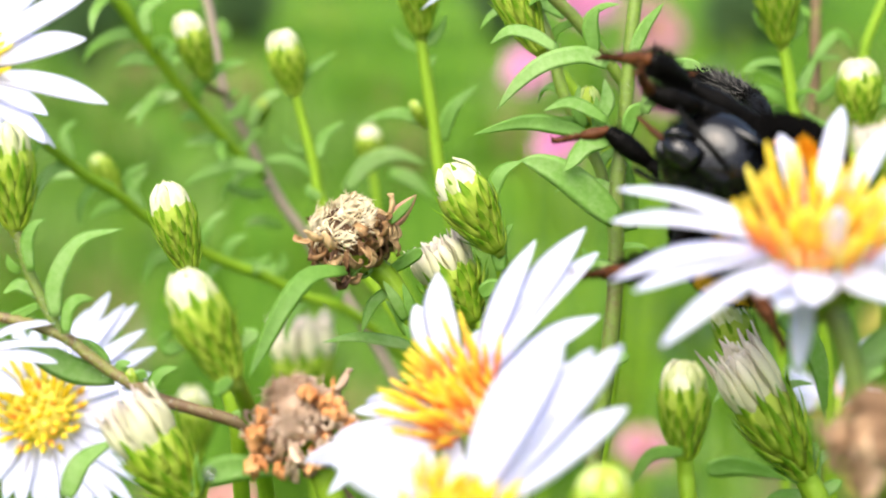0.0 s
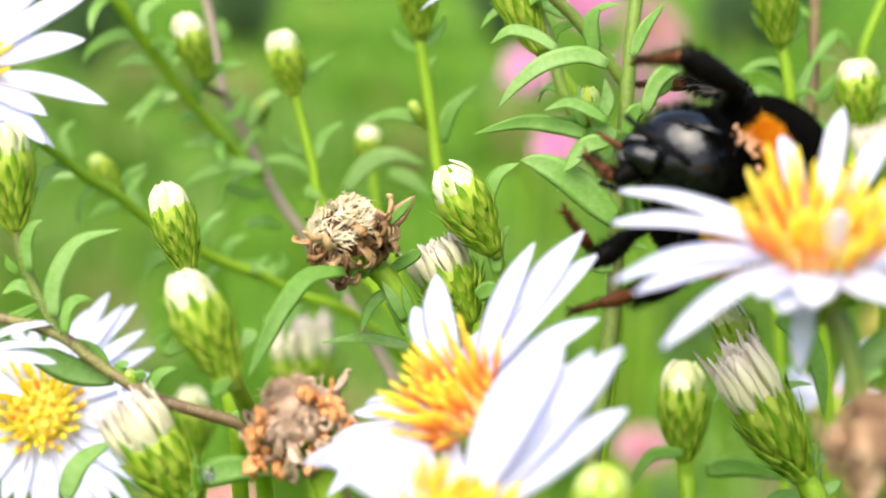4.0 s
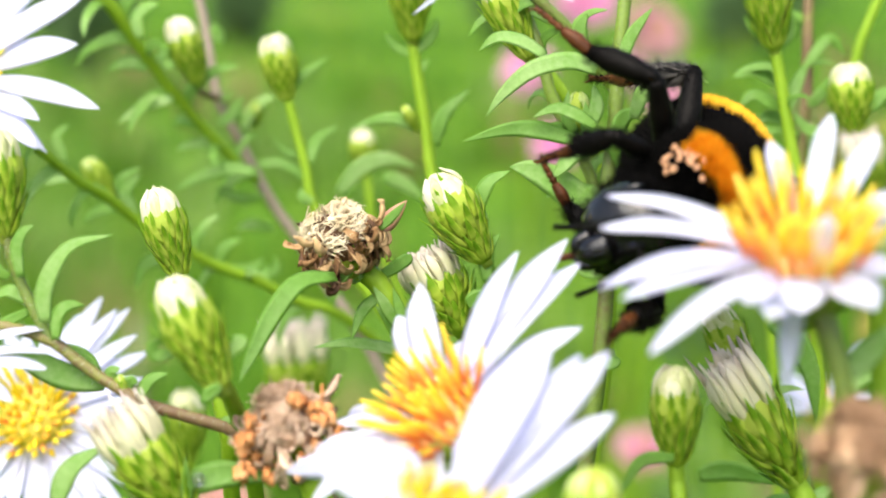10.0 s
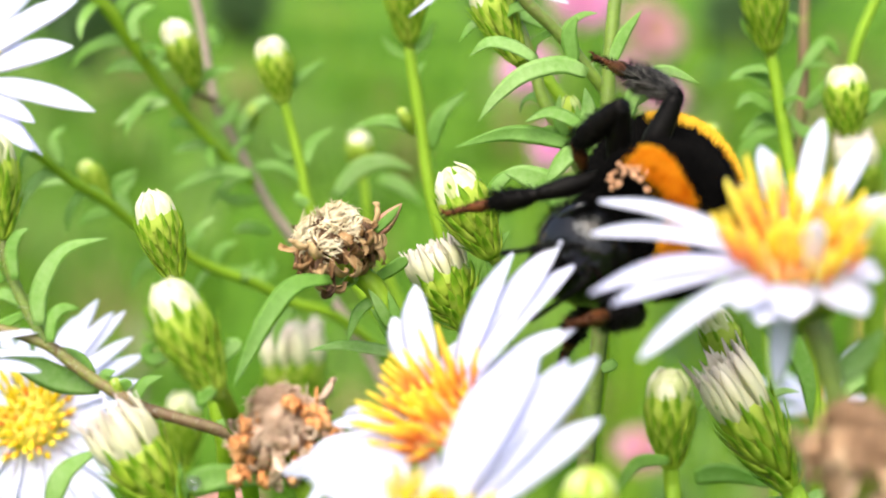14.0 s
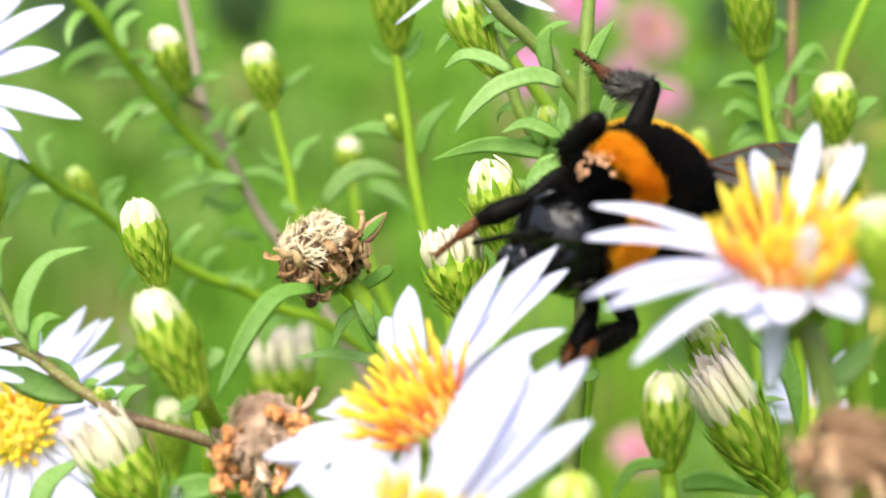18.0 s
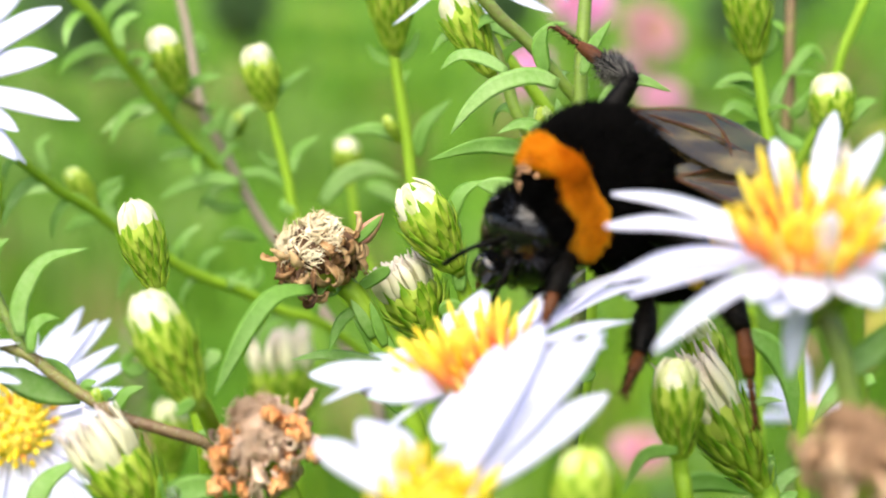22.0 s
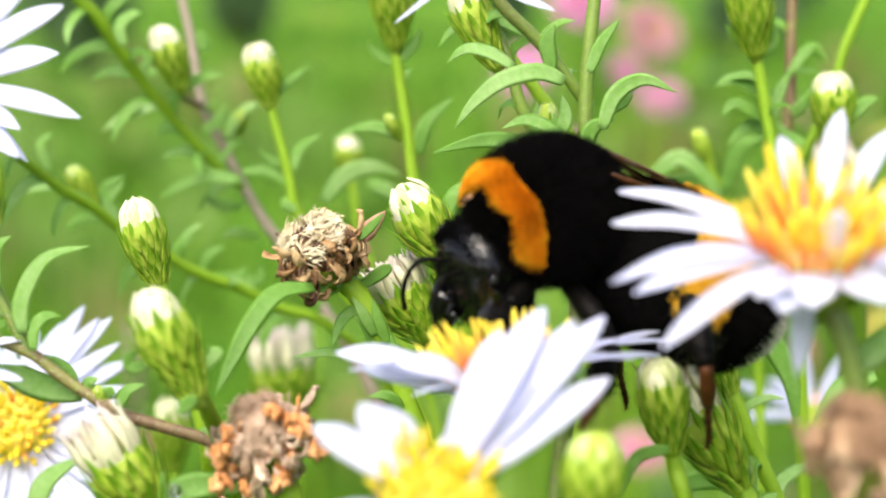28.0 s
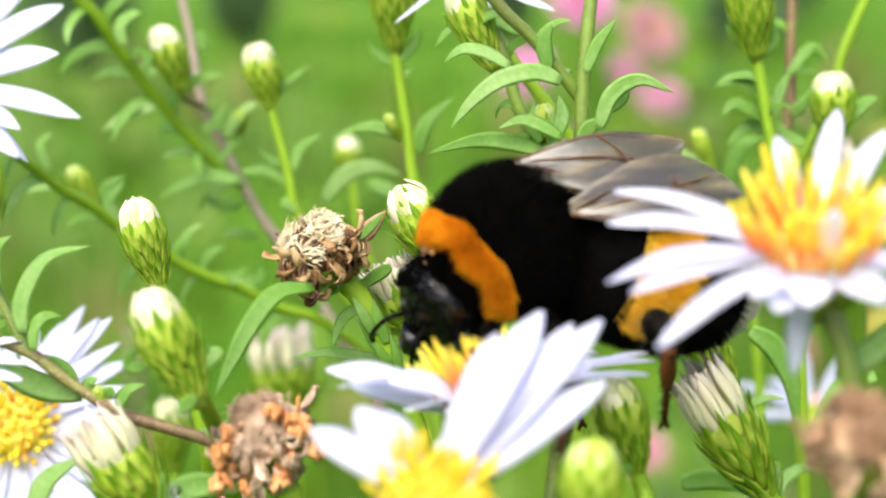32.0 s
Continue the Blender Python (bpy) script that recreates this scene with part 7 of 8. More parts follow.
    leg_rows(LEGS["right", "middle"], [
        (0, (0.56, 0.04, -0.83), (0.93, -0.13, -0.33), (-0.48, 0.45, -0.75)),
        (1, (0.94, -0.34, -0.03), (0.89, -0.36, -0.29), (0.95, -0.07, -0.32)),
        (1.5, (0.97, -0.23, -0.03), (0.93, -0.08, -0.35), (-0.36, 0.64, -0.68)),
        (2, (0.96, -0.21, 0.19), (0.98, -0.15, -0.11), (-0.43, 0.66, -0.62)),
        (3, (0.81, -0.26, 0.52), (0.87, -0.02, -0.5), (-0.29, 0.64, -0.72)),
        (3.5, (0.77, -0.47, 0.43), (0.87, -0.14, -0.48), (-0.27, 0.61, -0.75)),
        (5.5, (0.8, -0.59, 0.08), (0.14, -0.37, -0.92), (-0.07, -0.23, -0.97)),
        (6, (0.57, -0.81, -0.15), (-0.02, -0.2, -0.98), (-0.2, -0.2, -0.96)),
        (7, (0.73, -0.68, 0.05), (-0.01, -0.23, -0.97), (0.21, -0.45, -0.87)),
        (8, (0.61, -0.79, -0.07), (0.05, -0.16, -0.99), (0.24, -0.34, -0.91)),
        (10, (0.58, -0.81, 0.03), (0.18, -0.21, -0.96), (0.25, -0.47, -0.84)),
        (11, (0.6, -0.8, 0.04), (-0.05, -0.25, -0.97), (-0.11, -0.46, -0.88)),
        (11.6, (0.74, -0.66, 0.14), (0.0, 0.23, -0.97), (-0.35, -0.03, -0.94)),
        (12, (0.71, -0.7, 0.1), (0.04, 0.61, -0.79), (-0.45, 0.86, -0.23)),
        (14, (0.5, -0.78, 0.36), (-0.19, 0.54, -0.82), (-0.73, 0.66, -0.2)),
        (17, (0.39, -0.7, 0.59), (-0.23, 0.56, -0.8), (-0.66, 0.66, -0.35)),
        (18.4, (0.66, -0.44, 0.61), (-0.28, 0.31, -0.91), (-0.68, 0.63, -0.38)),
        (19.2, (-0.74, -0.34, -0.58), (-0.19, 0.51, -0.84), (-0.5, 0.64, -0.59)),
        (20, (-0.71, 0.19, -0.67), (-0.14, 0.24, -0.96), (-0.42, 0.64, -0.65)),
        (22, (-0.62, -0.04, -0.78), (-0.11, 0.1, -0.99), (-0.21, 0.54, -0.81)),
        (24, (-0.84, 0.13, -0.53), (-0.16, 0.09, -0.98), (-0.32, 0.27, -0.91)),
        (25, (-0.54, 0.12, -0.83), (-0.27, -0.02, -0.96), (-0.26, -0.0, -0.97)),
        (28, (-0.25, -0.06, -0.97), (-0.04, -0.14, -0.99), (-0.03, -0.13, -0.99)),
        (32, (0.05, 0.57, -0.82), (0.29, 0.27, -0.92), (0.23, 0.2, -0.95)),
    ])
    leg_rows(LEGS["right", "hind"], [
        (0, (-0.85, -0.07, -0.52), (-0.58, 0.28, -0.77), (-0.39, 0.34, -0.86)),
        (3, (-0.89, -0.04, -0.46), (-0.52, 0.26, -0.81), (-0.3, 0.39, -0.87)),
        (6, (-0.87, -0.42, -0.25), (-0.38, 0.2, -0.9), (-0.31, 0.36, -0.88)),
        (8, (-0.37, -0.9, -0.23), (-0.3, 0.23, -0.92), (-0.41, 0.29, -0.86)),
        (12, (-0.4, -0.92, -0.01), (-0.41, 0.02, -0.91), (-0.51, -0.19, -0.84)),
        (14, (-0.14, -0.92, 0.38), (-0.41, -0.28, -0.87), (-0.5, -0.25, -0.83)),
        (17, (-0.17, -0.89, 0.43), (-0.46, -0.35, -0.82), (-0.39, -0.5, -0.77)),
        (18.4, (-0.17, -0.88, 0.44), (-0.46, -0.11, -0.88), (-0.29, -0.52, -0.8)),
        (20, (-0.59, -0.57, 0.57), (-0.27, -0.22, -0.94), (0.15, -0.76, -0.64)),
        (23, (-0.67, -0.39, 0.63), (-0.46, -0.52, -0.72), (-0.13, -0.82, -0.55)),
        (24, (-0.61, -0.25, 0.75), (-0.51, -0.49, -0.71), (-0.22, -0.84, -0.49)),
        (25, (-0.53, 0.32, -0.78), (-0.49, 0.16, -0.86), (-0.32, 0.29, -0.9)),
        (28, (-0.28, 0.31, -0.91), (-0.47, 0.01, -0.88), (-0.17, 0.22, -0.96)),
        (32, (0.03, 0.8, -0.6), (0.03, 0.6, -0.8), (0.16, 0.48, -0.86)),
    ])
    leg_rows(LEGS["right", "front"], [
        (0, (0.82, -0.05, -0.57), (0.66, 0.23, -0.72), (0.93, -0.35, -0.08)),
        (1.5, (0.94, -0.11, -0.33), (0.84, 0.3, -0.45), (0.93, -0.18, -0.31)),
        (3, (0.98, -0.13, -0.17), (0.99, 0.15, 0.01), (-0.63, 0.38, -0.68)),
        (5.5, (-0.4, 0.09, -0.91), (-0.18, 0.15, -0.97), (-0.29, -0.53, -0.8)),
        (6, (-0.46, 0.13, -0.88), (-0.17, 0.03, -0.98), (-0.01, -0.69, -0.72)),
        (7, (1.0, -0.09, -0.0), (-0.36, -0.0, -0.93), (0.55, 0.12, -0.83)),
        (8, (0.97, -0.19, -0.17), (-0.15, 0.45, -0.88), (-0.19, 0.35, -0.92)),
        (10, (0.96, -0.23, -0.16), (-0.31, 0.36, -0.88), (-0.31, 0.37, -0.87)),
        (11, (0.92, -0.35, -0.16), (-0.3, 0.37, -0.88), (-0.37, 0.32, -0.87)),
        (12, (0.97, -0.22, 0.14), (-0.34, 0.38, -0.86), (-0.78, 0.62, -0.05)),
        (12.8, (1.0, 0.04, 0.03), (-0.2, 0.15, -0.97), (-0.4, 0.81, -0.43)),
        (13.2, (0.89, 0.4, -0.23), (-0.0, 0.13, -0.99), (-0.71, 0.62, -0.33)),
        (13.8, (0.97, 0.16, -0.2), (0.58, -0.25, -0.78), (0.62, -0.15, -0.77)),
        (14, (0.69, 0.32, -0.65), (0.06, 0.21, -0.98), (0.13, 0.25, -0.96)),
        (14.5, (0.48, 0.58, -0.66), (0.47, 0.23, -0.85), (0.05, 0.24, -0.97)),
        (16.6, (0.56, 0.83, 0.06), (0.97, 0.23, -0.01), (0.83, 0.54, 0.12)),
        (17, (0.41, 0.76, -0.51), (0.55, 0.55, -0.63), (0.66, 0.7, -0.29)),
        (17.5, (0.19, 0.95, -0.24), (0.83, 0.51, 0.2), (0.78, 0.45, 0.43)),
        (18, (0.89, 0.43, -0.14), (0.62, 0.36, -0.7), (0.55, 0.6, -0.58)),
        (18.4, (0.36, 0.82, -0.44), (0.38, 0.82, -0.42), (0.26, 0.93, -0.26)),
        (19, (0.46, 0.79, -0.41), (0.44, 0.82, -0.36), (0.19, 0.97, -0.12)),
        (20, (0.52, 0.75, -0.39), (0.35, 0.9, -0.26), (-0.23, 0.86, -0.45)),
        (25, (-0.41, 0.08, -0.91), (-0.15, 0.08, -0.99), (-0.17, 0.06, -0.98)),
        (28, (-0.14, -0.16, -0.98), (-0.01, -0.17, -0.99), (-0.06, -0.15, -0.99)),
        (32, (-0.13, 0.4, -0.91), (0.35, 0.28, -0.89), (0.24, 0.16, -0.96)),
    ])
    leg_rows(LEGS["left", "front"], [
        (0, (-0.15, 0.12, -0.98), (0.31, -0.06, -0.95), (0.39, 0.68, -0.62)),
        (1, (0.29, 0.02, -0.96), (0.37, 0.38, -0.85), (0.18, 0.95, 0.24)),
        (1.5, (0.28, 0.94, -0.17), (0.7, -0.19, -0.69), (0.12, -0.62, -0.77)),
        (2, (0.26, 0.96, 0.08), (0.79, 0.4, -0.46), (0.09, -0.7, -0.71)),
        (3, (0.92, 0.38, 0.02), (0.92, -0.18, -0.36), (0.77, -0.56, -0.31)),
        (5.5, (-0.08, 0.1, -0.99), (-0.28, -0.34, -0.9), (0.11, -0.86, -0.49)),
        (6, (0.16, -0.1, -0.98), (-0.44, -0.33, -0.83), (0.06, -0.88, -0.47)),
        (7, (-0.1, 0.43, -0.89), (-0.22, -0.63, -0.74), (0.21, -0.87, -0.46)),
        (8, (-0.25, 0.55, -0.8), (0.36, -0.62, -0.69), (0.28, -0.8, -0.53)),
        (10, (-0.42, 0.36, -0.83), (-0.03, -0.55, -0.83), (0.3, -0.77, -0.57)),
        (11, (-0.5, 0.25, -0.83), (-0.3, -0.44, -0.84), (0.24, -0.84, -0.49)),
        (11.6, (-0.46, 0.77, -0.44), (-0.63, 0.39, -0.67), (-0.58, 0.67, -0.46)),
        (14.5, (-0.22, 0.94, -0.25), (-0.59, 0.49, -0.64), (-0.54, 0.59, -0.6)),
        (17, (0.0, 1.0, 0.07), (-0.5, 0.54, -0.67), (-0.49, 0.55, -0.68)),
        (18.4, (-0.18, 0.96, 0.23), (0.71, 0.7, -0.01), (0.81, 0.43, 0.39)),
        (20, (0.3, 0.71, 0.64), (0.9, 0.33, 0.27), (0.89, 0.45, 0.1)),
        (23, (0.56, 0.21, 0.8), (0.79, 0.56, 0.26), (0.78, 0.62, 0.08)),
        (24, (0.67, 0.58, 0.45), (0.74, 0.55, 0.38), (0.8, 0.51, 0.31)),
        (25, (0.76, 0.5, 0.42), (0.83, 0.55, 0.02), (0.77, 0.62, 0.14)),
        (28, (0.78, 0.55, 0.29), (0.78, 0.63, 0.02), (0.68, 0.7, 0.23)),
        (32, (0.65, 0.41, 0.64), (0.75, 0.48, 0.45), (0.67, 0.41, 0.61)),
    ])
    leg_rows(LEGS["left", "middle"], [
        (0, (0.66, 0.69, 0.31), (0.95, 0.26, -0.18), (0.92, 0.25, -0.3)),
        (3, (0.09, 0.92, 0.39), (0.82, 0.4, -0.42), (0.78, 0.4, -0.48)),
        (6, (0.71, 0.3, 0.64), (0.98, -0.11, 0.19), (0.95, -0.31, 0.1)),
        (8, (-0.1, 0.41, 0.91), (0.99, -0.1, 0.08), (0.99, -0.1, 0.13)),
        (9, (0.11, 0.83, 0.54), (0.94, 0.12, 0.31), (0.91, 0.23, 0.34)),
        (11, (0.4, 0.78, 0.47), (0.99, -0.1, 0.05), (0.99, 0.1, 0.14)),
        (13, (0.31, 0.55, 0.77), (0.99, 0.01, 0.15), (0.98, 0.17, 0.13)),
        (14, (0.37, 0.61, 0.71), (0.99, -0.02, 0.1), (0.99, 0.08, 0.09)),
        (17, (-0.05, 0.72, 0.69), (0.97, 0.16, 0.17), (0.95, 0.21, 0.22)),
        (18.4, (-0.21, 0.93, 0.3), (0.97, 0.19, 0.12), (0.88, 0.34, 0.33)),
        (20, (-0.06, 0.93, 0.36), (0.71, 0.48, 0.51), (0.72, 0.48, 0.5)),
        (23, (-0.16, 0.98, -0.12), (0.86, 0.5, 0.09), (0.86, 0.35, 0.38)),
        (24, (-0.01, 0.97, -0.24), (0.97, 0.19, -0.13), (0.94, 0.32, 0.15)),
        (25, (0.2, 0.96, 0.21), (0.93, 0.34, -0.14), (0.87, 0.48, 0.05)),
        (28, (0.05, 0.98, -0.21), (0.71, 0.71, -0.02), (0.74, 0.64, 0.23)),
        (32, (0.28, 0.89, 0.35), (0.63, 0.71, 0.32), (0.71, 0.45, 0.55)),
    ])
    leg_rows(LEGS["left", "hind"], [
        (0, (0.77, 0.1, 0.63), (0.73, 0.15, 0.67), (0.76, 0.06, 0.65)),
        (3, (-0.8, 0.44, 0.41), (-0.96, 0.17, 0.21), (-0.84, 0.48, 0.25)),
        (8, (-0.43, -0.08, 0.9), (-0.95, 0.27, 0.16), (-0.9, 0.42, -0.09)),
        (14, (-0.47, 0.0, 0.88), (-0.91, 0.17, 0.37), (-0.96, 0.26, -0.11)),
        (18.4, (-0.54, 0.32, 0.78), (-0.92, 0.32, 0.21), (-0.95, 0.29, -0.12)),
        (20, (-0.67, 0.54, 0.51), (-0.92, 0.18, -0.35), (-0.88, 0.3, -0.37)),
        (21.2, (-0.84, 0.51, 0.17), (-0.84, 0.26, -0.48), (-0.81, 0.33, -0.49)),
        (22, (-0.29, 0.72, 0.63), (0.25, 0.95, 0.18), (0.36, 0.91, -0.19)),
        (23, (-0.6, 0.77, 0.23), (0.28, 0.95, -0.14), (0.15, 0.76, -0.63)),
        (24, (-0.38, 0.91, 0.13), (0.49, 0.85, -0.19), (0.14, 0.66, -0.74)),
        (25, (-0.24, 0.96, 0.12), (0.74, 0.66, -0.15), (-0.36, -0.05, -0.93)),
        (25.5, (-0.31, 0.95, 0.08), (0.48, 0.85, -0.24), (-0.28, -0.19, -0.94)),
        (28, (-0.56, 0.83, -0.06), (0.44, 0.89, -0.14), (-0.06, 0.14, -0.99)),
        (29, (-0.52, 0.81, -0.26), (0.22, 0.8, -0.56), (-0.29, 0.06, -0.96)),
        (30, (-0.46, 0.88, -0.12), (0.47, 0.86, 0.2), (0.11, 0.17, -0.98)),
        (31, (-0.41, 0.91, 0.01), (0.5, 0.73, 0.47), (0.25, 0.32, -0.92)),
        (32, (-0.5, 0.86, 0.02), (0.46, 0.72, 0.52), (0.3, 0.4, -0.87)),
    ])
    walk(flower_right, [
        (0.0, at(20.18, 88.10, 731.62, 0.0, -0.0, 0.0)),
        (3.5, at(20.31, 88.09, 731.57, 0.0, -0.0, 0.0)),
        (6.0, at(20.14, 88.10, 731.60, 0.0, -0.0, 0.0)),
        (9.0, at(20.36, 88.12, 731.70, 0.0, -0.0, 0.0)),
        (11.0, at(20.16, 88.09, 731.54, 0.0, -0.0, 0.0)),
        (13.0, at(20.24, 88.10, 731.62, 0.0, -0.0, 0.0)),
        (14.5, at(20.03, 88.08, 731.51, 0.0, -0.0, 0.0)),
        (16.5, at(20.31, 88.12, 731.70, 0.0, -0.0, 0.0)),
        (17.5, at(21.09, 88.20, 732.07, 0.0, -0.0, 0.0)),
        (18.5, at(20.53, 88.12, 731.72, 0.0, -0.0, 0.0)),
        (20.0, at(21.63, 88.25, 732.30, 0.0, -0.0, 0.0)),
        (22.0, at(22.12, 88.32, 732.63, 0.0, -0.0, 0.0)),
        (23.0, at(22.43, 88.36, 732.80, 0.0, -0.0, 0.0)),
        (24.0, at(23.34, 88.46, 733.30, 0.0, -0.0, 0.0)),
        (25.0, at(22.91, 88.30, 732.56, 0.0, -0.0, 0.0)),
        (25.5, at(22.50, 88.30, 732.56, 0.0, -0.0, 0.0)),
        (28.0, at(22.39, 88.32, 732.62, 0.0, -0.0, 0.0)),
        (30.0, at(22.86, 88.41, 733.06, 0.0, -0.0, 0.0)),
        (32.0, at(22.18, 88.32, 732.62, 0.0, -0.0, 0.0)),
    ])
    walk(flower_back, [
        (0, at(0.21, 96.79, 719.58, 0.0, -0.0, 0.0)),
        (1, at(0.26, 96.79, 719.57, 0.0, -0.0, 0.0)),
        (2, at(0.29, 96.78, 719.54, 0.0, -0.0, 0.0)),
        (3.5, at(0.25, 96.77, 719.49, 0.0, -0.0, 0.0)),
        (6, at(0.17, 96.79, 719.57, 0.0, -0.0, 0.0)),
        (8, at(0.22, 96.77, 719.48, 0.0, -0.0, 0.0)),
        (9, at(0.22, 96.81, 719.67, 0.0, -0.0, 0.0)),
        (10, at(-0.20, 96.73, 719.31, 0.0, -0.0, 0.0)),
        (11, at(0.05, 96.75, 719.37, 0.0, -0.0, 0.0)),
        (12, at(0.05, 96.76, 719.41, 0.0, -0.0, 0.0)),
        (13, at(-0.14, 96.80, 719.62, 0.0, -0.0, 0.0)),
        (14.5, at(-0.16, 96.75, 719.38, 0.0, -0.0, 0.0)),
        (16.5, at(0.07, 96.82, 719.72, -1.0, 1.8, 0.3)),
        (17, at(0.53, 97.15, 721.25, -8.1, 4.8, -1.4)),
        (17.5, at(1.29, 97.25, 721.74, -10.1, 5.9, -1.8)),
        (18, at(-0.01, 96.97, 720.45, -6.0, 3.7, -1.0)),
        (18.5, at(-0.08, 96.97, 720.43, -6.0, 3.7, -1.0)),
        (19, at(0.84, 97.20, 721.49, -10.1, 5.9, -1.8)),
        (20, at(1.87, 97.31, 722.04, -20.6, 11.5, -4.7)),
        (21, at(2.95, 97.49, 722.88, -22.7, 12.6, -5.5)),
        (22, at(3.42, 97.54, 723.08, -29.3, 15.5, -7.8)),
        (23, at(4.00, 97.64, 723.60, -38.4, 19.0, -11.6)),
        (24, at(5.70, 97.89, 724.75, -43.1, 20.5, -13.7)),
        (25, at(6.56, 97.72, 723.95, -46, 20.5, -13.7)),
        (25.5, at(5.64, 97.53, 723.04, -48, 20.5, -13.7)),
        (28, at(4.80, 97.42, 722.58, -52, 20.5, -13.7)),
        (30, at(4.78, 97.34, 722.19, -54, 20.5, -13.7)),
        (32, at(4.18, 97.19, 721.49, -54, 20.5, -13.7)),
    ])
    walk(flower_front, [
        (0, at(1.08, 83.18, 718.05, 0.0, -0.0, 0.0)),
        (3.5, at(1.18, 83.17, 718.01, 0.0, -0.0, 0.0)),
        (6, at(1.04, 83.17, 718.03, 0.0, -0.0, 0.0)),
        (9, at(1.12, 83.20, 718.17, 0.0, -0.0, 0.0)),
        (11, at(0.96, 83.17, 718.01, 0.0, -0.0, 0.0)),
        (13, at(0.80, 83.18, 718.09, 0.0, -0.0, 0.0)),
        (14.5, at(0.73, 83.17, 718.02, 0.0, -0.0, 0.0)),
        (16.5, at(1.04, 83.26, 718.45, 0.0, -0.0, 0.0)),
        (18, at(1.26, 83.28, 718.52, 0.0, -0.0, 0.0)),
        (19, at(1.55, 83.38, 719.03, 0.0, -0.0, 0.0)),
        (20, at(1.90, 83.45, 719.34, 0.0, -0.0, 0.0)),
        (21, at(2.15, 83.52, 719.67, 0.0, -0.0, 0.0)),
        (22, at(2.37, 83.60, 720.07, 0.0, -0.0, 0.0)),
        (23, at(2.62, 83.75, 720.74, 0.0, -0.0, 0.0)),
        (24, at(3.02, 83.83, 721.11, 0.0, -0.0, 0.0)),
        (25, at(2.68, 83.75, 720.73, 0.0, -0.0, 0.0)),
        (25.5, at(2.59, 83.74, 720.71, 0.0, -0.0, 0.0)),
        (28, at(2.30, 83.75, 720.74, 0.0, -0.0, 0.0)),
        (30, at(2.68, 83.77, 720.87, 0.0, -0.0, 0.0)),
        (32, at(2.15, 83.71, 720.56, 0.0, -0.0, 0.0)),
    ])
    walk(buds_pair, [
        (0.0, at(4.04, 120.06, 723.23, 0.0, -0.0, 0.0)),
        (6.0, at(3.83, 120.02, 723.07, 0.0, -0.0, 0.0)),
        (9.0, at(3.81, 120.00, 722.98, 0.0, -0.0, 0.0)),
        (12.0, at(3.72, 119.96, 722.77, 0.0, -0.0, 0.0)),
        (13.5, at(3.76, 119.97, 722.81, 0.0, -0.0, 0.0)),
        (14.5, at(5.75, 120.20, 723.88, -0.2, 9.8, -2.1)),
        (16.5, at(6.43, 120.22, 724.01, -0.5, 15.6, -3.4)),
        (19.0, at(6.75, 120.22, 724.01, -0.6, 17.6, -3.9)),
        (20.5, at(5.49, 120.14, 723.64, -0.3, 11.7, -2.5)),
        (22.0, at(3.43, 120.03, 723.08, 0.0, -0.0, 0.0)),
        (23.0, at(2.97, 120.00, 722.98, 0.0, -0.0, 0.0)),
        (28.0, at(2.89, 119.99, 722.92, 0.0, -0.0, 0.0)),
        (32.0, at(2.72, 119.97, 722.80, 0.0, -0.0, 0.0)),
    ])
    walk(tall, [
        (0.0, at(13.61, 123.17, 723.42, 0.0, -0.0, 0.0)),
        (3.5, at(13.65, 123.17, 723.46, 0.0, -0.0, 0.0)),
        (6.0, at(13.70, 123.15, 723.34, -0.0, 2.0, -0.4)),
        (9.0, at(13.58, 123.16, 723.41, 0.0, -0.0, 0.0)),
        (13.0, at(13.61, 123.16, 723.42, -0.0, -1.0, 0.2)),
        (16.5, at(13.22, 123.15, 723.35, -0.0, -2.9, 0.6)),
        (19.0, at(13.07, 123.15, 723.34, -0.0, -2.9, 0.6)),
        (23.0, at(12.97, 123.16, 723.38, -0.0, -2.9, 0.6)),
        (25.0, at(12.62, 123.11, 723.14, -0.0, -2.0, 0.4)),
        (28.0, at(12.89, 123.15, 723.37, -0.0, -1.0, 0.2)),
        (32.0, at(12.64, 123.15, 723.37, -0.0, -1.0, 0.2)),
    ])
    walk(bud_low, [
        (0, at(15.72, 102.96, 714.94, 0.0, -0.0, 0.0)),
        (9, at(15.85, 102.97, 714.98, 0.0, -0.0, 0.0)),
        (13, at(15.85, 102.98, 715.02, 0.0, -0.0, 0.0)),
        (16.5, at(16.01, 102.98, 715.03, 0.0, -0.0, 0.0)),
        (19, at(17.27, 103.14, 715.77, 0.0, -0.0, 0.0)),
        (20.5, at(17.58, 103.21, 716.10, 0.0, -0.0, 0.0)),
        (21.5, at(17.90, 103.24, 716.24, -0.0, -1.0, 0.2)),
        (22.5, at(17.54, 103.30, 716.55, -0.0, -2.9, 0.6)),
        (23.5, at(18.85, 103.44, 717.21, -0.1, -5.9, 1.3)),
        (24.5, at(18.87, 103.50, 717.46, -0.1, -7.8, 1.7)),
        (25.2, at(18.12, 103.31, 716.56, -0.1, -5.9, 1.3)),
        (27.5, at(17.45, 103.26, 716.36, -0.1, -7.8, 1.7)),
        (29, at(16.35, 103.24, 716.25, -0.2, -10.8, 2.3)),
        (30, at(16.81, 103.30, 716.52, -0.3, -11.7, 2.5)),
        (31, at(16.28, 103.21, 716.11, -0.2, -10.8, 2.3)),
        (32, at(14.62, 103.01, 715.17, -0.4, -13.7, 3.0)),
    ])
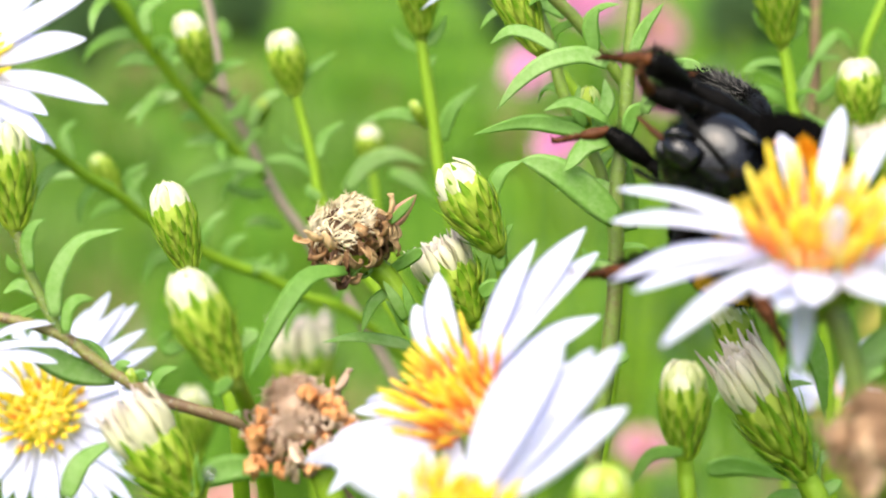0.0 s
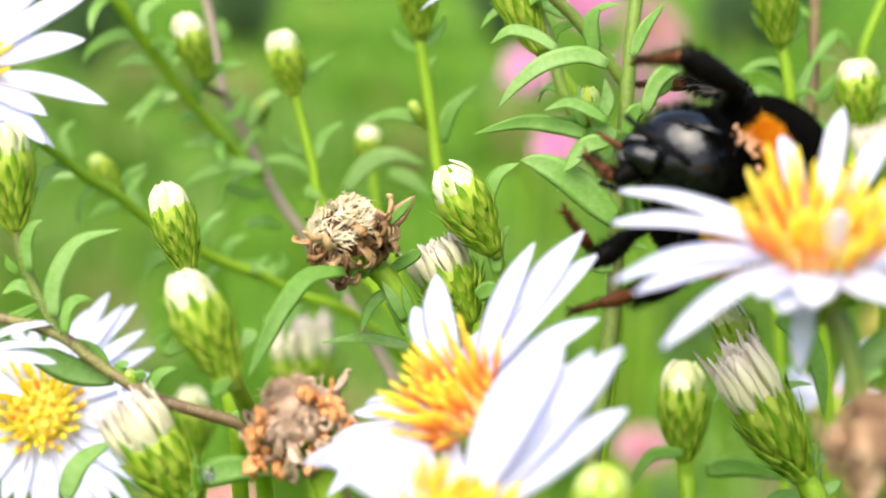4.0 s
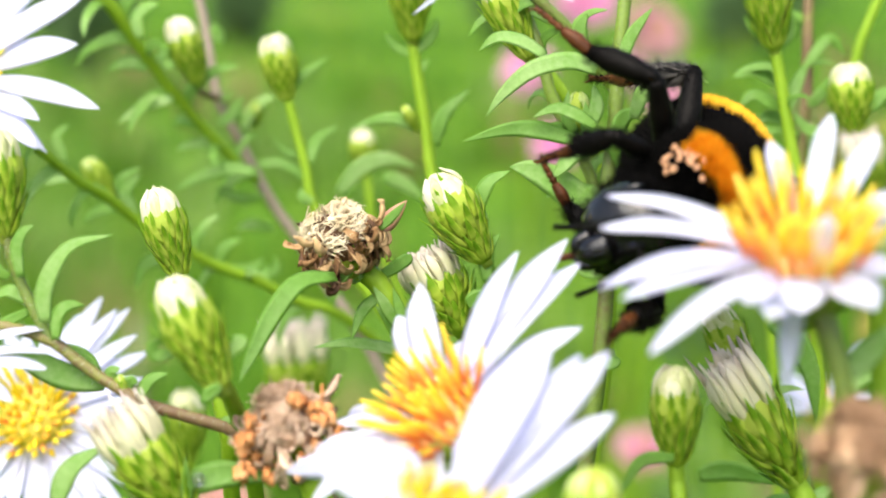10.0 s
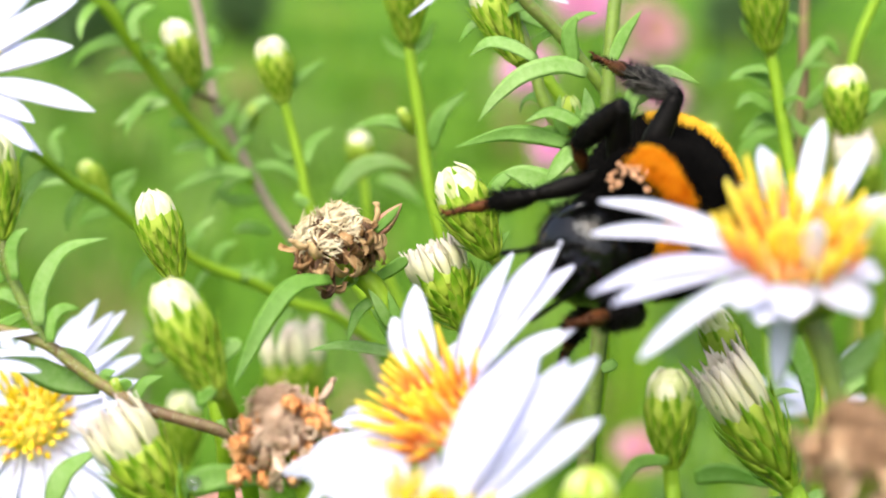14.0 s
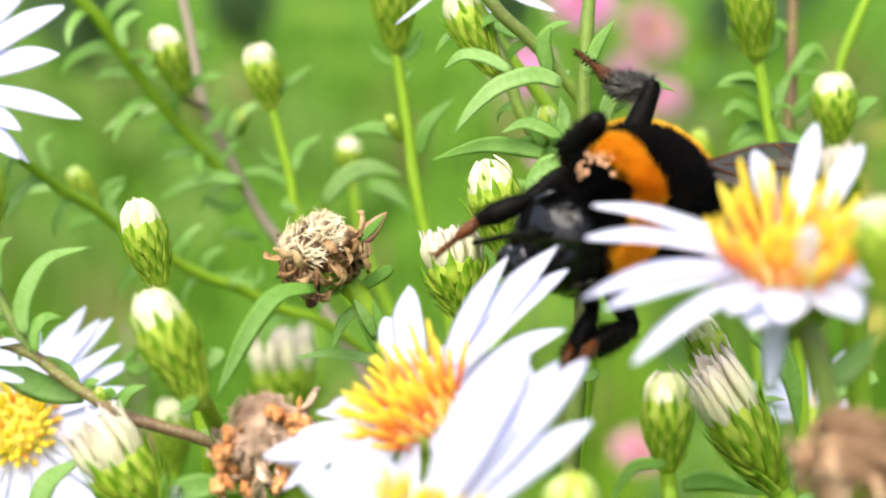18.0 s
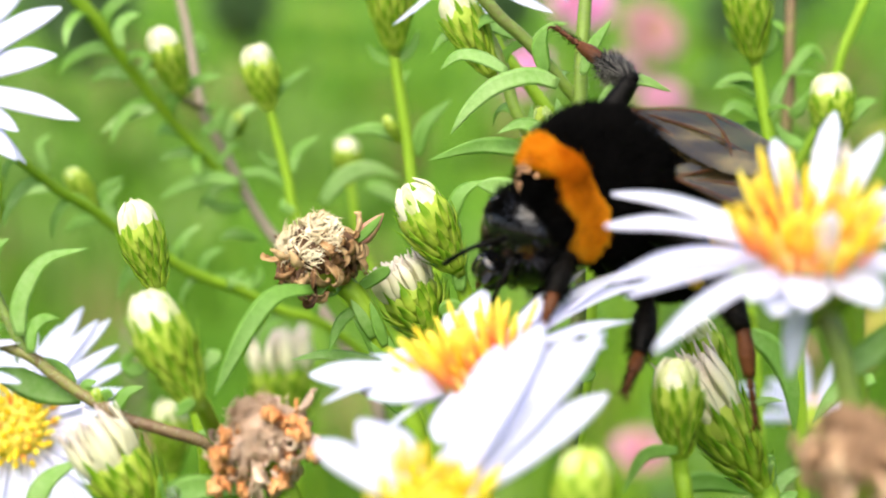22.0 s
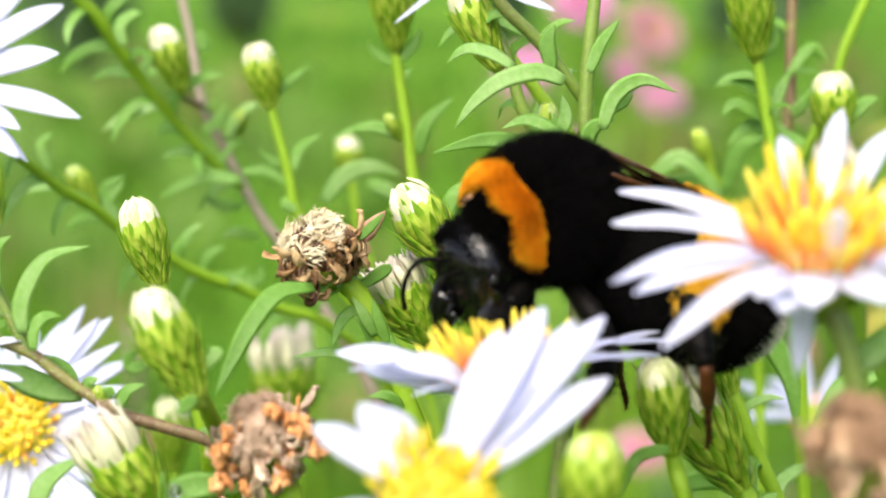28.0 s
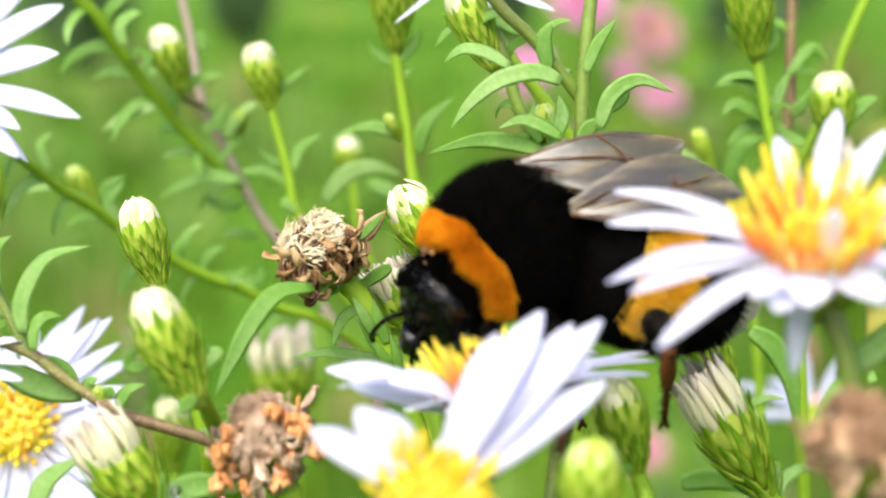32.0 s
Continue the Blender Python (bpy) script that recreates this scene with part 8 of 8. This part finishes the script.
    walk(bud_mauve, [
        (0, at(24.20, 108.52, 712.24, 0.0, -0.0, 0.0)),
        (9, at(24.22, 108.51, 712.18, 0.0, -0.0, 0.0)),
        (13, at(24.16, 108.51, 712.17, 0.0, -0.0, 0.0)),
        (16.5, at(24.28, 108.50, 712.15, 0.0, -0.0, 0.0)),
        (19, at(24.58, 108.67, 712.96, 0.0, -0.0, 0.0)),
        (20.5, at(24.54, 108.74, 713.27, 0.0, -0.0, 0.0)),
        (21.5, at(24.60, 108.70, 713.10, 0.0, -0.0, 0.0)),
        (22.5, at(22.36, 108.57, 712.49, 0.0, -0.0, 0.0)),
        (23.5, at(22.99, 108.64, 712.80, 0.0, -0.0, 0.0)),
        (24.5, at(23.18, 108.78, 713.44, 0.0, -0.0, 0.0)),
        (25.2, at(22.98, 108.63, 712.74, 0.0, -0.0, 0.0)),
        (27.5, at(22.28, 108.57, 712.48, 0.0, -0.0, 0.0)),
        (29, at(21.62, 108.55, 712.37, -0.0, 2.0, -0.4)),
        (30, at(21.99, 108.39, 711.63, -0.0, 4.9, -1.0)),
        (31, at(21.93, 108.43, 711.80, -0.1, 5.9, -1.3)),
        (32, at(23.80, 108.48, 712.06, 0.0, -0.0, 0.0)),
    ])
    walk(bud_front, [
        (0, at(8.80, 86.73, 715.52, 0.0, -0.0, 0.0)),
        (9, at(8.92, 86.76, 715.69, 0.0, -0.0, 0.0)),
        (16.5, at(9.18, 86.86, 716.14, 0.0, -0.0, 0.0)),
        (19, at(9.23, 86.95, 716.55, 0.0, -0.0, 0.0)),
        (20.5, at(9.87, 87.11, 717.30, 0.0, -0.0, 0.0)),
        (21.5, at(10.12, 87.18, 717.66, 0.0, -0.0, 0.0)),
        (22.5, at(10.24, 87.25, 718.00, 0.0, -0.0, 0.0)),
        (23.5, at(12.14, 87.63, 719.75, 0.0, -0.0, 0.0)),
        (24.5, at(12.17, 87.63, 719.76, 0.0, -0.0, 0.0)),
        (25.2, at(10.75, 87.33, 718.36, 0.0, -0.0, 0.0)),
        (27.5, at(10.54, 87.33, 718.37, 0.0, -0.0, 0.0)),
        (29, at(10.48, 87.36, 718.49, 0.0, -0.0, 0.0)),
        (30, at(11.16, 87.48, 719.07, 0.0, -0.0, 0.0)),
        (31, at(10.58, 87.41, 718.72, 0.0, -0.0, 0.0)),
        (32, at(10.42, 87.25, 718.00, 0.0, -0.0, 0.0)),
    ])
    walk(bud_edge, [
        (0, at(24.77, 78.26, 733.39, 0.0, -0.0, 0.0)),
        (8, at(24.66, 78.37, 733.90, 0.0, -0.0, 0.0)),
        (10, at(23.61, 78.46, 734.33, 0.0, -0.0, 0.0)),
        (12, at(23.27, 78.49, 734.50, 0.0, -0.0, 0.0)),
        (14.5, at(23.18, 78.52, 734.62, 0.0, -0.0, 0.0)),
        (16.5, at(23.31, 78.55, 734.78, 0.0, -0.0, 0.0)),
        (18, at(23.51, 78.62, 735.08, 0.0, -0.0, 0.0)),
        (19, at(24.53, 78.59, 734.98, 0.0, -0.0, 0.0)),
        (20, at(26.33, 78.59, 734.94, 0.0, -0.0, 0.0)),
        (32, at(26.71, 78.50, 734.52, 0.0, -0.0, 0.0)),
    ])
    walk(seed_head, [
        (0, at(22.98, 81.12, 722.84)),
        (6, at(22.94, 81.09, 722.67)),
        (10, at(22.72, 81.11, 722.76)),
        (14, at(22.72, 81.13, 722.87)),
        (20, at(23.76, 81.20, 723.18)),
        (25, at(23.93, 81.25, 723.42)),
        (31, at(24.03, 81.35, 723.92)),
        (32, at(24.03, 81.35, 723.92)),
    ])


motions()
